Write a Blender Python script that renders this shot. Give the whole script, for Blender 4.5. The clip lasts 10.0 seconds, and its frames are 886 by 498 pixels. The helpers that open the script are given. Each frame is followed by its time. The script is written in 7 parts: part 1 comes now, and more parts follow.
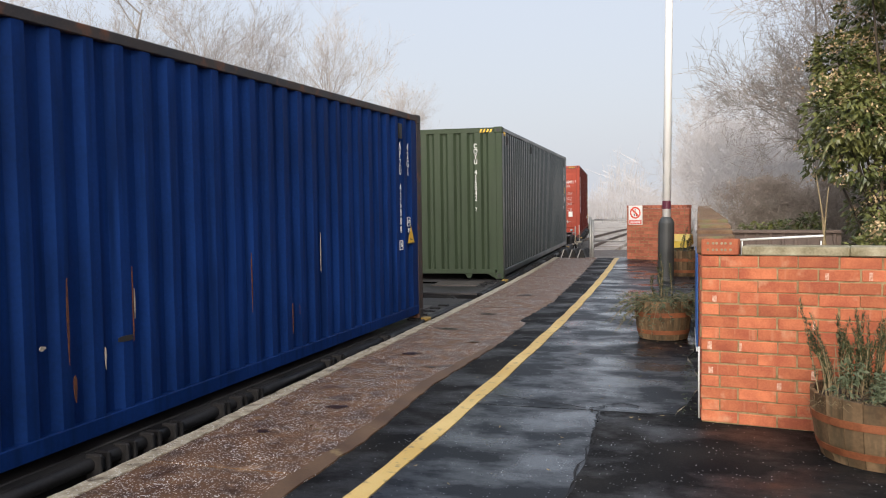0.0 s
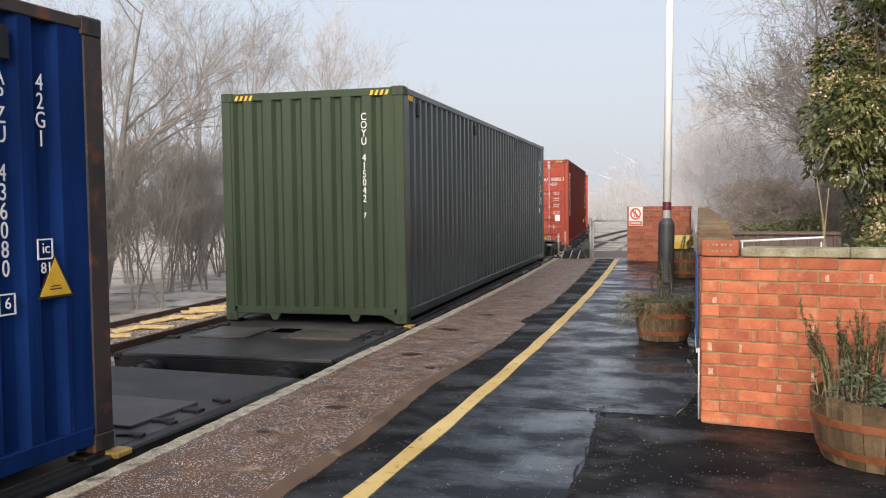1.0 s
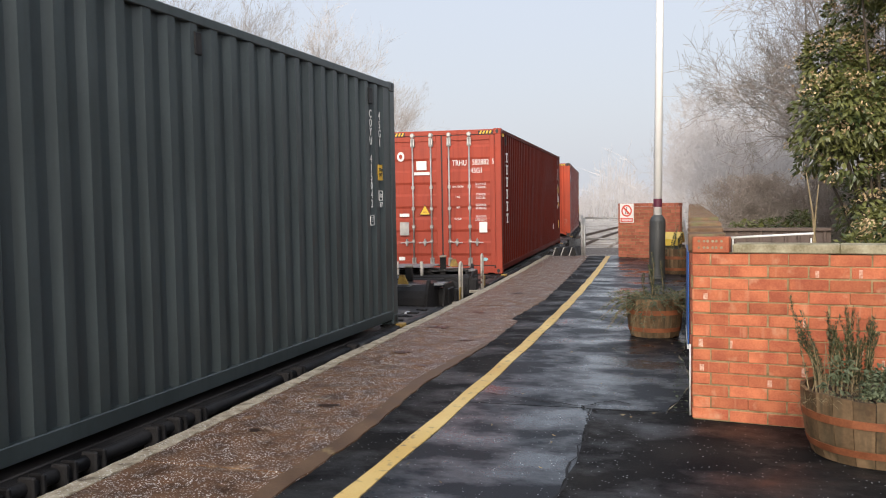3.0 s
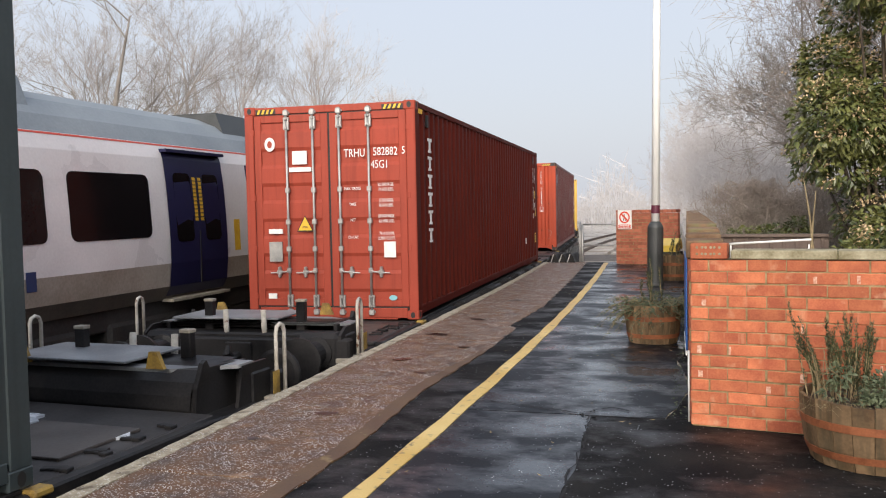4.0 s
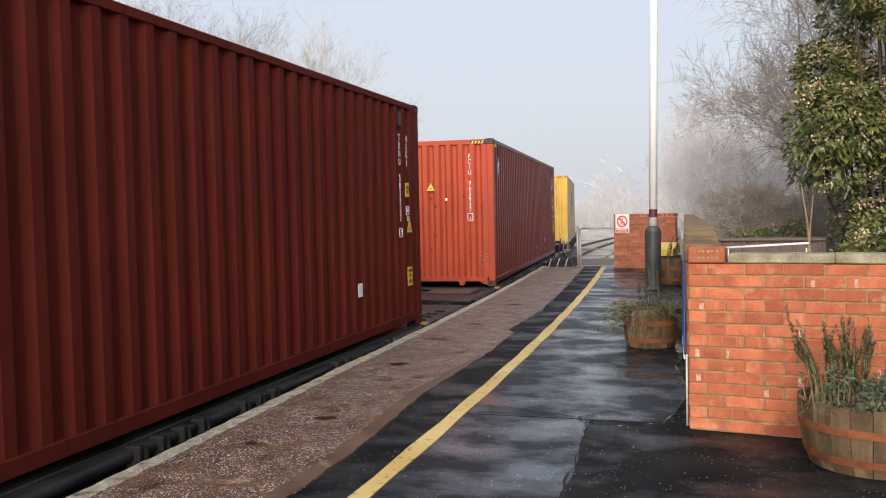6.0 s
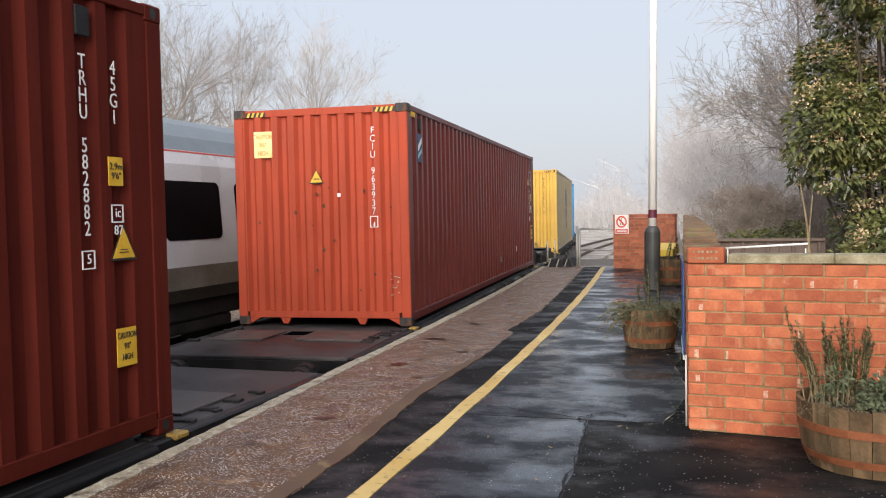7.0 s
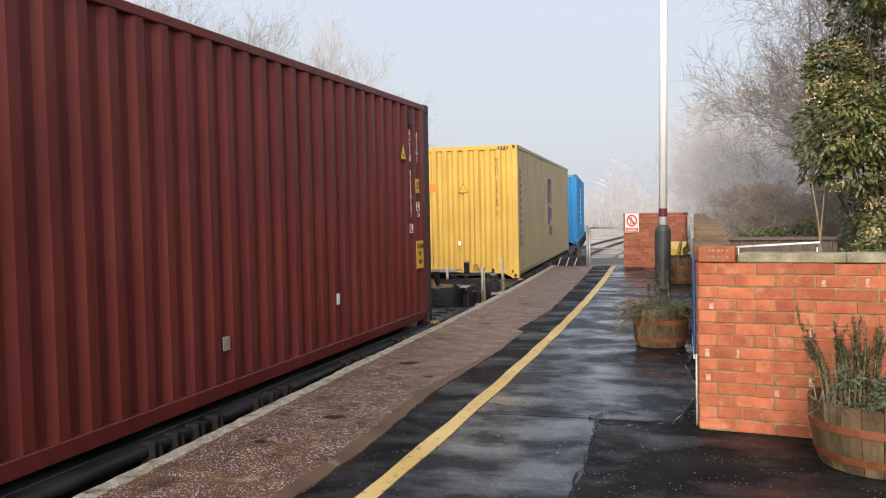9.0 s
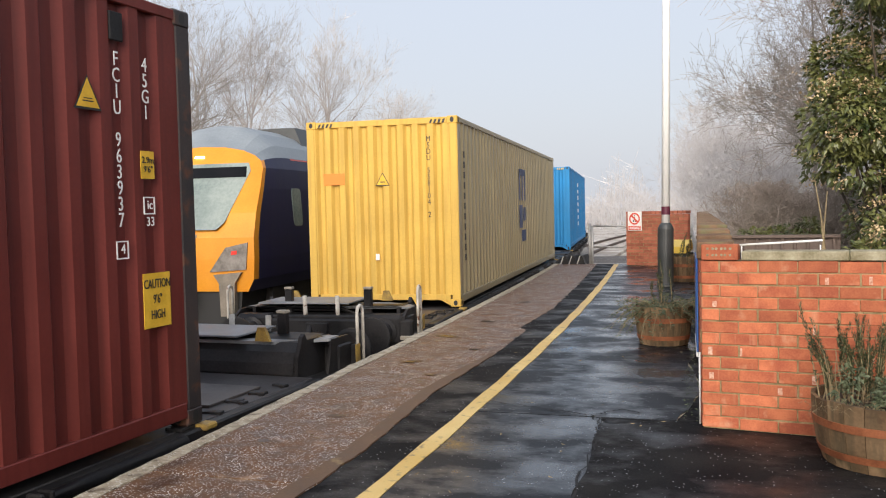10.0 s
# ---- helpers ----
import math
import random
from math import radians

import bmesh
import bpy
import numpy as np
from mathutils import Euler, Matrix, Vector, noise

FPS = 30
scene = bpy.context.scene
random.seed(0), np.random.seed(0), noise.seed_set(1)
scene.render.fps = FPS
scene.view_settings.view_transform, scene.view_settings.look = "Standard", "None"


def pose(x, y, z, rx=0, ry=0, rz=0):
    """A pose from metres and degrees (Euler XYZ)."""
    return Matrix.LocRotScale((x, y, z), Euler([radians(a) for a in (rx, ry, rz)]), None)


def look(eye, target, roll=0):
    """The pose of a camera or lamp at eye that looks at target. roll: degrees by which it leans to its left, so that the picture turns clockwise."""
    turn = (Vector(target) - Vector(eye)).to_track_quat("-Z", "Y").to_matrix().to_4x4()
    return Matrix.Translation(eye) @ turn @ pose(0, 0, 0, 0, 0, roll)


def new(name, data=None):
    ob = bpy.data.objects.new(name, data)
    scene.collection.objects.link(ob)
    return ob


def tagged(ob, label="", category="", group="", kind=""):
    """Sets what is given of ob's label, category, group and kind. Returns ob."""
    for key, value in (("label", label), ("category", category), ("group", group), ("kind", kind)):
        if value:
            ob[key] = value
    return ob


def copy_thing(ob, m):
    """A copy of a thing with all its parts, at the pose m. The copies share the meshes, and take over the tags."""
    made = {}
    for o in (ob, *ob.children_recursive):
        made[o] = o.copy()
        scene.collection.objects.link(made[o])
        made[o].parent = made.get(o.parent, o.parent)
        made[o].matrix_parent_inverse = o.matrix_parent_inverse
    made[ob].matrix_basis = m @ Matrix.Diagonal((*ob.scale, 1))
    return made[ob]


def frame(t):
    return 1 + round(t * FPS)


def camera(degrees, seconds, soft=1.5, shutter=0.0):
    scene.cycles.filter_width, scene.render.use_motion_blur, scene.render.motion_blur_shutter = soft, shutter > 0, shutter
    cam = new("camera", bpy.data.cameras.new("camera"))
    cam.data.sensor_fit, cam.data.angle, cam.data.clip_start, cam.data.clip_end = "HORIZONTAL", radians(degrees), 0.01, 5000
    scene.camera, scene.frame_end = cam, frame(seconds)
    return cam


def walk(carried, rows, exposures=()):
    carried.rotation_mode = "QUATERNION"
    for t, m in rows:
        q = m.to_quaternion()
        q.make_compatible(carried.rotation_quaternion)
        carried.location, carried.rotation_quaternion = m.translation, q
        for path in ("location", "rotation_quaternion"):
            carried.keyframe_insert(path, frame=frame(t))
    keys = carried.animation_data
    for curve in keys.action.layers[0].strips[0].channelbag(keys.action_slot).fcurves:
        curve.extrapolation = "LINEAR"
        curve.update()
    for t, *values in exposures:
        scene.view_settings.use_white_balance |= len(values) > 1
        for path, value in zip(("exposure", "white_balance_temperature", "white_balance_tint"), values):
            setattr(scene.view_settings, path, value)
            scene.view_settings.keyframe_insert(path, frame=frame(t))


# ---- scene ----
from math import sin, cos, tan, pi, atan2, sqrt, hypot

EYE = Vector((0.0, 0.0, 1.40))


def view(yaw, pitch, roll):
    """Camera pose from yaw to the left, pitch up and roll, in degrees."""
    a, b = radians(yaw), radians(pitch)
    return look(EYE, EYE + Vector((-sin(a) * cos(b), cos(a) * cos(b), sin(b))), roll)


cam = camera(54.3, 10.0, soft=1.1, shutter=0.0)
walk(cam, [
    (0.0, view(19.33, -3.06, -0.84)), (0.5, view(19.40, -2.98, -0.77)), (1.0, view(19.34, -3.02, -0.69)),
    (1.5, view(19.19, -3.15, -0.84)), (2.0, view(19.08, -3.23, -1.01)), (2.5, view(18.83, -3.29, -0.87)),
    (4.0, view(18.65, -2.71, -1.09)), (4.5, view(18.55, -2.58, -1.21)), (5.0, view(18.45, -2.57, -1.29)),
    (5.5, view(18.51, -2.48, -1.23)), (7.0, view(18.46, -2.41, -1.13)), (7.5, view(18.69, -2.59, -1.19)),
    (8.0, view(18.84, -2.54, -1.22)), (8.5, view(18.93, -2.49, -1.19)), (9.0, view(19.11, -2.47, -1.18)),
    (9.5, view(19.21, -2.50, -1.16)), (10.0, view(19.29, -2.56, -1.30))], [(0.0, 0.0), (10.0, 0.0)])

# ---- world and sun: thin winter fog, low sun behind the camera ----
SUN_AZ, SUN_EL = 174.0, 22.0   # compass-like: clockwise from +y
world = bpy.data.worlds.new("foggy_sky")
scene.world = world
world.use_nodes = True
wn, wl = world.node_tree.nodes, world.node_tree.links
wn.clear()
w_out, w_add = wn.new("ShaderNodeOutputWorld"), wn.new("ShaderNodeAddShader")
w_sky, w_bg1, w_bg2 = wn.new("ShaderNodeTexSky"), wn.new("ShaderNodeBackground"), wn.new("ShaderNodeBackground")
w_sky.sky_type, w_sky.sun_disc = "NISHITA", False
w_sky.sun_elevation, w_sky.sun_rotation = radians(SUN_EL), radians(SUN_AZ)
w_sky.dust_density, w_sky.air_density = 4.0, 1.2
w_bg1.inputs["Strength"].default_value = 0.025
w_tc, w_sep, w_ramp = wn.new("ShaderNodeTexCoord"), wn.new("ShaderNodeSeparateXYZ"), wn.new("ShaderNodeValToRGB")
w_ramp.color_ramp.elements[0].position, w_ramp.color_ramp.elements[0].color = 0.0, (0.515, 0.535, 0.585, 1)
w_ramp.color_ramp.elements[1].position, w_ramp.color_ramp.elements[1].color = 0.45, (0.53, 0.585, 0.70, 1)
wl.new(w_tc.outputs["Generated"], w_sep.inputs[0])
wl.new(w_sep.outputs["Z"], w_ramp.inputs[0])
wl.new(w_ramp.outputs[0], w_bg2.inputs["Color"])
w_bg2.inputs["Strength"].default_value = 1.20
wl.new(w_sky.outputs[0], w_bg1.inputs["Color"])
wl.new(w_bg1.outputs[0], w_add.inputs[0])
wl.new(w_bg2.outputs[0], w_add.inputs[1])
wl.new(w_add.outputs[0], w_out.inputs[0])
sun = new("sun", bpy.data.lights.new("sun", "SUN"))
sun.data.energy, sun.data.angle, sun.data.color = 4.7, radians(50), (1.0, 0.91, 0.82)
sun.matrix_basis = look((20 * sin(radians(SUN_AZ)), 20 * cos(radians(SUN_AZ)), 20 * tan(radians(SUN_EL))), (0, 0, 0))

# ---- materials ----
def surface(name, c1, c2, scale=3.0, rough=(0.5, 0.7), metal=0.0, bump=0.2, fine=60.0, depth=0.01, specks=None, wear=None, streak=None, coat=0.0, spec=0.5, random=0.0, wet=None):
    """Two colours mixed by noise, a second grain, bump, and optional specks, worn patches or vertical streaks."""
    m = bpy.data.materials.new(name)
    m.use_nodes = True
    n, l = m.node_tree.nodes, m.node_tree.links
    b = n["Principled BSDF"]
    tc = n.new("ShaderNodeTexCoord")
    where = tc.outputs["Object"]
    if random:      # alike pieces each take their own patch of the pattern
        own, far, add = n.new("ShaderNodeObjectInfo"), n.new("ShaderNodeVectorMath"), n.new("ShaderNodeVectorMath")
        far.operation = "MULTIPLY"
        far.inputs[1].default_value = (71.0, 43.0, 97.0)
        l.new(own.outputs["Random"], far.inputs[0])
        l.new(tc.outputs["Object"], add.inputs[0])
        l.new(far.outputs[0], add.inputs[1])
        where = add.outputs[0]
    big, small = n.new("ShaderNodeTexNoise"), n.new("ShaderNodeTexNoise")
    for node, s, d in ((big, scale, 6), (small, fine, 4)):
        node.inputs["Scale"].default_value, node.inputs["Detail"].default_value = s, d
        l.new(where, node.inputs["Vector"])
    ramp = n.new("ShaderNodeValToRGB")
    ramp.color_ramp.elements[0].position, ramp.color_ramp.elements[0].color = 0.32, (*c1, 1)
    ramp.color_ramp.elements[1].position, ramp.color_ramp.elements[1].color = 0.68, (*c2, 1)
    mixn = n.new("ShaderNodeMath")
    mixn.operation = "MULTIPLY_ADD"
    mixn.inputs[1].default_value = 0.35
    sub = n.new("ShaderNodeMath")
    sub.operation = "MULTIPLY_ADD"
    sub.inputs[1].default_value = 1.0
    sub.inputs[2].default_value = -0.175
    l.new(big.outputs["Fac"], sub.inputs[0])
    l.new(small.outputs["Fac"], mixn.inputs[0])
    l.new(sub.outputs[0], mixn.inputs[2])
    l.new(mixn.outputs[0], ramp.inputs[0])
    col = ramp.outputs[0]

    def over(fac, colour, base):
        mx = n.new("ShaderNodeMix")
        mx.data_type = "RGBA"
        l.new(fac, mx.inputs[0])
        l.new(base, mx.inputs[6])
        mx.inputs[7].default_value = (*colour, 1)
        return mx.outputs[2]

    def step(value, lo, hi, top=1.0):
        mr = n.new("ShaderNodeMapRange")
        mr.inputs[1].default_value, mr.inputs[2].default_value, mr.inputs[4].default_value = lo, hi, top
        l.new(value, mr.inputs[0])
        return mr.outputs[0]
    if random:
        oi, hs = n.new("ShaderNodeObjectInfo"), n.new("ShaderNodeHueSaturation")
        mr = step(oi.outputs["Random"], 0, 1, 1 + random)
        mr.node.inputs[3].default_value = 1 - random
        l.new(mr, hs.inputs["Value"])
        l.new(col, hs.inputs["Color"])
        col = hs.outputs[0]
    if streak:      # (colour, lo, hi): stretched along z
        mp, sn = n.new("ShaderNodeMapping"), n.new("ShaderNodeTexNoise")
        mp.inputs["Scale"].default_value = (9, 9, 0.5)
        sn.inputs["Scale"].default_value, sn.inputs["Detail"].default_value = 1.5, 5
        l.new(where, mp.inputs[0])
        l.new(mp.outputs[0], sn.inputs["Vector"])
        col = over(step(sn.outputs["Fac"], streak[1], streak[2], 0.8), streak[0], col)
    if wear:        # (colour, lo, hi, scale)
        wnz = n.new("ShaderNodeTexNoise")
        wnz.inputs["Scale"].default_value, wnz.inputs["Detail"].default_value = wear[3], 8
        l.new(where, wnz.inputs["Vector"])
        col = over(step(wnz.outputs["Fac"], wear[1], wear[2]), wear[0], col)
    if specks:      # (colour, scale, radius, density)
        vo = n.new("ShaderNodeTexVoronoi")
        vo.inputs["Scale"].default_value = specks[1]
        l.new(tc.outputs["Object"], vo.inputs["Vector"])
        sep = n.new("ShaderNodeSeparateColor")
        l.new(vo.outputs["Color"], sep.inputs[0])
        near = step(vo.outputs["Distance"], specks[2], specks[2] * 0.6)
        pick = step(sep.outputs[0], 1 - specks[3], 1 - specks[3] + 0.01)
        mul, mul2, drift = n.new("ShaderNodeMath"), n.new("ShaderNodeMath"), n.new("ShaderNodeTexNoise")
        mul.operation = mul2.operation = "MULTIPLY"
        drift.inputs["Scale"].default_value, drift.inputs["Detail"].default_value = 4.5, 4
        l.new(tc.outputs["Object"], drift.inputs["Vector"])
        l.new(near, mul2.inputs[0])
        l.new(pick, mul2.inputs[1])
        l.new(mul2.outputs[0], mul.inputs[0])
        l.new(step(drift.outputs["Fac"], 0.25, 0.60), mul.inputs[1])
        col = over(mul.outputs[0], specks[0], col)
    l.new(col, b.inputs["Base Color"])
    rr = step(big.outputs["Fac"], 0.35, 0.65, rough[1])
    rr.node.inputs[3].default_value = rough[0]
    l.new(rr, b.inputs["Roughness"])
    b.inputs["Metallic"].default_value = metal
    b.inputs["Specular IOR Level"].default_value = spec
    if wet:         # (scale, lo, hi, dry gloss, wet gloss, dry roughness, wet roughness)
        wz, wm = n.new("ShaderNodeTexNoise"), n.new("ShaderNodeMapping")
        wm.inputs["Scale"].default_value = (1.05, 1.35, 1)
        wz.inputs["Scale"].default_value, wz.inputs["Detail"].default_value, wz.inputs["Roughness"].default_value = wet[0], 7, 0.62
        l.new(tc.outputs["Object"], wm.inputs[0])
        l.new(wm.outputs[0], wz.inputs["Vector"])
        g1 = step(wz.outputs["Fac"], wet[1], wet[2], wet[4])
        g1.node.inputs[3].default_value = wet[3]
        l.new(g1, b.inputs["Specular IOR Level"])
        rr = step(wz.outputs["Fac"], wet[1], wet[2], wet[6])
        rr.node.inputs[3].default_value = wet[5]
        l.new(rr, b.inputs["Roughness"])
    b.inputs["Coat Weight"].default_value = coat
    if bump:
        bp = n.new("ShaderNodeBump")
        bp.inputs["Strength"].default_value, bp.inputs["Distance"].default_value = bump, depth
        l.new(mixn.outputs[0], bp.inputs["Height"])
        l.new(bp.outputs[0], b.inputs["Normal"])
    return m


def plain(name, c, rough=0.5, metal=0.0, emit=0.0):
    m = bpy.data.materials.new(name)
    m.use_nodes = True
    b = m.node_tree.nodes["Principled BSDF"]
    b.inputs["Base Color"].default_value, b.inputs["Roughness"].default_value, b.inputs["Metallic"].default_value = (*c, 1), rough, metal
    if emit:
        b.inputs["Emission Color"].default_value, b.inputs["Emission Strength"].default_value = (*c, 1), emit
    return m


RUST = (0.12, 0.045, 0.02)


def paint(name, c, wear=0.68, dirt=0.75, spec=0.25, rough=(0.5, 0.68), dull=0.80):
    d = tuple(x * dull for x in c)
    m = surface(name, d, c, 1.1, rough, 0.0, 0.10, 40, 0.005, spec=spec, wear=(RUST, wear, wear + 0.05, 5.0), streak=(tuple(x * (dull - 0.16) for x in c), 0.48, dirt))
    # worn spots run down the sheet
    nt = m.node_tree
    stretched = nt.nodes.new("ShaderNodeMapping")
    stretched.inputs["Scale"].default_value = (2.2, 2.2, 0.45)
    noises = [q for q in nt.nodes if q.bl_idname == "ShaderNodeTexNoise" and abs(q.inputs["Scale"].default_value - 5.0) < 0.01]
    coord = [q for q in nt.nodes if q.bl_idname == "ShaderNodeTexCoord"][0]
    nt.links.new(coord.outputs["Object"], stretched.inputs[0])
    for q in noises:
        nt.links.new(stretched.outputs[0], q.inputs["Vector"])
    return m


M_BLUE = paint("worn_blue_paint", (0.0072, 0.033, 0.150), 0.74, 0.70, 0.06, dull=0.60)
M_GREEN = paint("green_paint", (0.040, 0.058, 0.032), 0.84)
# green for the sunless sides, blue-grey sky light put into the colour
M_GREENSIDE = paint("skylit_green_paint", (0.052, 0.067, 0.070), 0.86, 0.8, 0.36, (0.30, 0.40), dull=0.75)
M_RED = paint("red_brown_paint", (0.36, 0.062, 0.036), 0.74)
# the red brown again, with the unlit sides' shade put into the colour
M_REDSHADE = paint("shaded_red_brown_paint", (0.108, 0.018, 0.012), 0.78, 0.75, 0.04, (0.52, 0.66), dull=0.78)
# darker copy of the weathered red: side shade mixed into the paint colour
M_REDSHADE2 = paint("shaded_weathered_red_paint", (0.155, 0.030, 0.024), 0.76, 0.75, 0.26, (0.36, 0.48), dull=0.72)
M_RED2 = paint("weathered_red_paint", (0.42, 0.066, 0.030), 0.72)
# yellow for the sunless sides, dulled by grey sky light in its colour
M_YELLOWSIDE = paint("skylit_yellow_paint", (0.37, 0.305, 0.18), 0.84, 0.75, 0.35, (0.38, 0.5))
M_DARKPOST = surface("rusty_post_and_recess_dark", (0.016, 0.014, 0.016), (0.05, 0.035, 0.03), 3, (0.5, 0.7), 0, 0.3, 60, 0.004, wear=(RUST, 0.55, 0.68, 6))
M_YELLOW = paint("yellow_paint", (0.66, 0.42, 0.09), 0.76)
M_SKYBLUE = paint("bright_blue_paint", (0.03, 0.24, 0.52), 0.76)
M_STEEL = surface("dirty_wagon_steel", (0.007, 0.007, 0.008), (0.030, 0.028, 0.028), 2.0, (0.35, 0.75), 0.1, 0.2, 50, 0.006, wear=((0.050, 0.042, 0.036), 0.62, 0.78, 1.6), spec=0.25)
M_DECK = surface("wagon_deck_plate", (0.026, 0.024, 0.025), (0.085, 0.079, 0.077), 1.1, (0.35, 0.65), 0.1, 0.3, 40, 0.006, wear=((0.125, 0.115, 0.11), 0.56, 0.78, 0.9), spec=0.15)
M_DECKPLATE = surface("worn_cover_plate", (0.045, 0.036, 0.031), (0.115, 0.098, 0.088), 2.2, (0.4, 0.65), 0.1, 0.3, 50, 0.005, wear=((0.15, 0.13, 0.115), 0.58, 0.75, 3.0))
M_RUBBER_DARK = plain("black_rubber_and_hole_dark", (0.015, 0.015, 0.015), 0.6)
M_ZINC = surface("galvanised_steel", (0.30, 0.30, 0.29), (0.46, 0.45, 0.43), 8, (0.4, 0.55), 0.6, 0.1, 90, 0.002)
M_WHITE = surface("white_marking_paint", (0.66, 0.66, 0.64), (0.8, 0.8, 0.78), 8, (0.5, 0.7), 0, 0, 60)
M_BLACKMARK = plain("black_marking_paint", (0.02, 0.02, 0.02), 0.6)
M_YELMARK = surface("yellow_marking_paint", (0.62, 0.36, 0.02), (0.78, 0.48, 0.04), 9, (0.5, 0.6), 0, 0, 60)
M_ORANGE = plain("orange_marking_paint", (0.75, 0.22, 0.02), 0.5)
M_NAVYMARK = plain("dark_blue_marking_paint", (0.02, 0.04, 0.12), 0.5)
FROST = (0.62, 0.64, 0.66)
M_ASPHALT = surface("wet_asphalt", (0.005, 0.0065, 0.009), (0.014, 0.0175, 0.023), 1.8, (0.48, 0.17), 0, 0.40, 130, 0.004, specks=(FROST, 56, 0.25, 0.12), wear=((0.055, 0.062, 0.072), 0.60, 0.74, 2.4), wet=(1.35, 0.44, 0.63, 0.12, 0.95, 0.46, 0.15))
M_ASPHALT2 = surface("dark_tar_asphalt", (0.006, 0.006, 0.007), (0.020, 0.019, 0.018), 1.9, (0.5, 0.7), 0, 0.6, 150, 0.005, specks=(FROST, 54, 0.25, 0.14), wet=(1.3, 0.46, 0.72, 0.06, 0.55, 0.7, 0.32))
M_BROWN = surface("brown_platform_slab", (0.058, 0.029, 0.015), (0.175, 0.092, 0.048), 6.0, (0.40, 0.7), 0, 1.0, 70, 0.010, specks=((0.80, 0.79, 0.78), 92, 0.46, 0.48), wear=((0.27, 0.165, 0.095), 0.58, 0.74, 5.0), spec=0.3)
M_MARGIN = surface("smooth_brown_concrete", (0.085, 0.048, 0.028), (0.150, 0.092, 0.055), 3.0, (0.5, 0.7), 0, 0.4, 90, 0.004, wear=((0.30, 0.22, 0.11), 0.66, 0.74, 4.0), spec=0.3)
M_STAIN = surface("dark_damp_stain", (0.018, 0.008, 0.005), (0.050, 0.024, 0.014), 16, (0.25, 0.45), 0, 0.5, 90, 0.004, spec=0.4)
M_COPING = surface("pale_edge_concrete", (0.25, 0.21, 0.15), (0.48, 0.42, 0.32), 12, (0.7, 0.9), 0, 1.0, 80, 0.012, specks=((0.70, 0.68, 0.62), 70, 0.45, 0.4), wear=((0.11, 0.085, 0.06), 0.56, 0.70, 8), spec=0.2)
M_LINE = surface("worn_yellow_line", (0.55, 0.34, 0.06), (0.74, 0.56, 0.24), 1.2, (0.4, 0.7), 0, 0.4, 120, 0.003, wear=((0.16, 0.13, 0.08), 0.58, 0.70, 14))
M_HOLE = surface("painted_hole_dark", (0.002, 0.002, 0.002), (0.003, 0.003, 0.003), 3, (0.9, 1.0), 0, 0, 30, spec=0.0)
M_CRACK = plain("crack_dirt", (0.008, 0.008, 0.009), 0.8)
M_BRICK = surface("orange_red_brick", (0.30, 0.080, 0.042), (0.50, 0.165, 0.080), 7, (0.7, 0.85), 0, 0.8, 90, 0.006, wear=((0.55, 0.31, 0.19), 0.60, 0.80, 9), streak=((0.58, 0.30, 0.18), 0.62, 0.80), random=0.20, spec=0.2)
M_BRICKFAR = surface("old_red_brick", (0.26, 0.075, 0.04), (0.40, 0.13, 0.075), 7, (0.6, 0.8), 0, 0.5, 120, 0.004, random=0.25)
M_BRICKPLAIN = surface("dull_plain_brick", (0.16, 0.06, 0.038), (0.26, 0.10, 0.06), 6, (0.7, 0.85), 0, 0.4, 60, 0.004)
M_MORTAR = surface("mossy_mortar", (0.17, 0.125, 0.060), (0.36, 0.27, 0.15), 14, (0.8, 0.9), 0, 0.6, 120, 0.004, spec=0.2)
M_CAP = surface("mossy_stone_coping", (0.16, 0.135, 0.07), (0.40, 0.36, 0.25), 7, (0.7, 0.9), 0, 0.7, 70, 0.01, wear=((0.05, 0.055, 0.02), 0.60, 0.7, 9))
M_OAK = surface("weathered_oak_stave", (0.10, 0.062, 0.033), (0.25, 0.165, 0.092), 5, (0.6, 0.8), 0, 0.6, 50, 0.006, streak=((0.05, 0.042, 0.026), 0.45, 0.7), random=0.3, spec=0.2)
M_HOOP = surface("rusty_hoop", (0.19, 0.062, 0.026), (0.36, 0.125, 0.052), 9, (0.6, 0.8), 0.2, 0.4, 90, 0.003)
M_SOIL = surface("potting_soil", (0.02, 0.014, 0.01), (0.05, 0.036, 0.025), 10, (0.8, 0.95), 0, 0.8, 60, 0.02)
M_LEAFGREY = surface("grey_green_leaf", (0.042, 0.062, 0.030), (0.115, 0.135, 0.070), 12, (0.5, 0.7), 0, 0, 60)
M_LEAFDARK = surface("dark_needle_leaf", (0.024, 0.036, 0.014), (0.070, 0.085, 0.032), 14, (0.5, 0.6), 0, 0, 60)
M_STEM = surface("dry_stem", (0.14, 0.10, 0.05), (0.28, 0.22, 0.12), 14, (0.7, 0.8), 0, 0, 60)
M_IVY = surface("glossy_ivy_leaf", (0.026, 0.044, 0.011), (0.175, 0.178, 0.052), 3.2, (0.3, 0.45), 0, 0, 30, spec=0.5)
M_BERRY = surface("pale_ivy_flowers", (0.36, 0.25, 0.13), (0.64, 0.48, 0.29), 5, (0.6, 0.8), 0, 0.4, 50, 0.01)
M_BARK = surface("grey_bark", (0.17, 0.145, 0.12), (0.32, 0.285, 0.245), 3, (0.7, 0.9), 0, 0.6, 30, 0.02)
M_TWIG = surface("twig_bark", (0.22, 0.175, 0.145), (0.40, 0.34, 0.29), 2, (0.7, 0.9), 0, 0, 30)
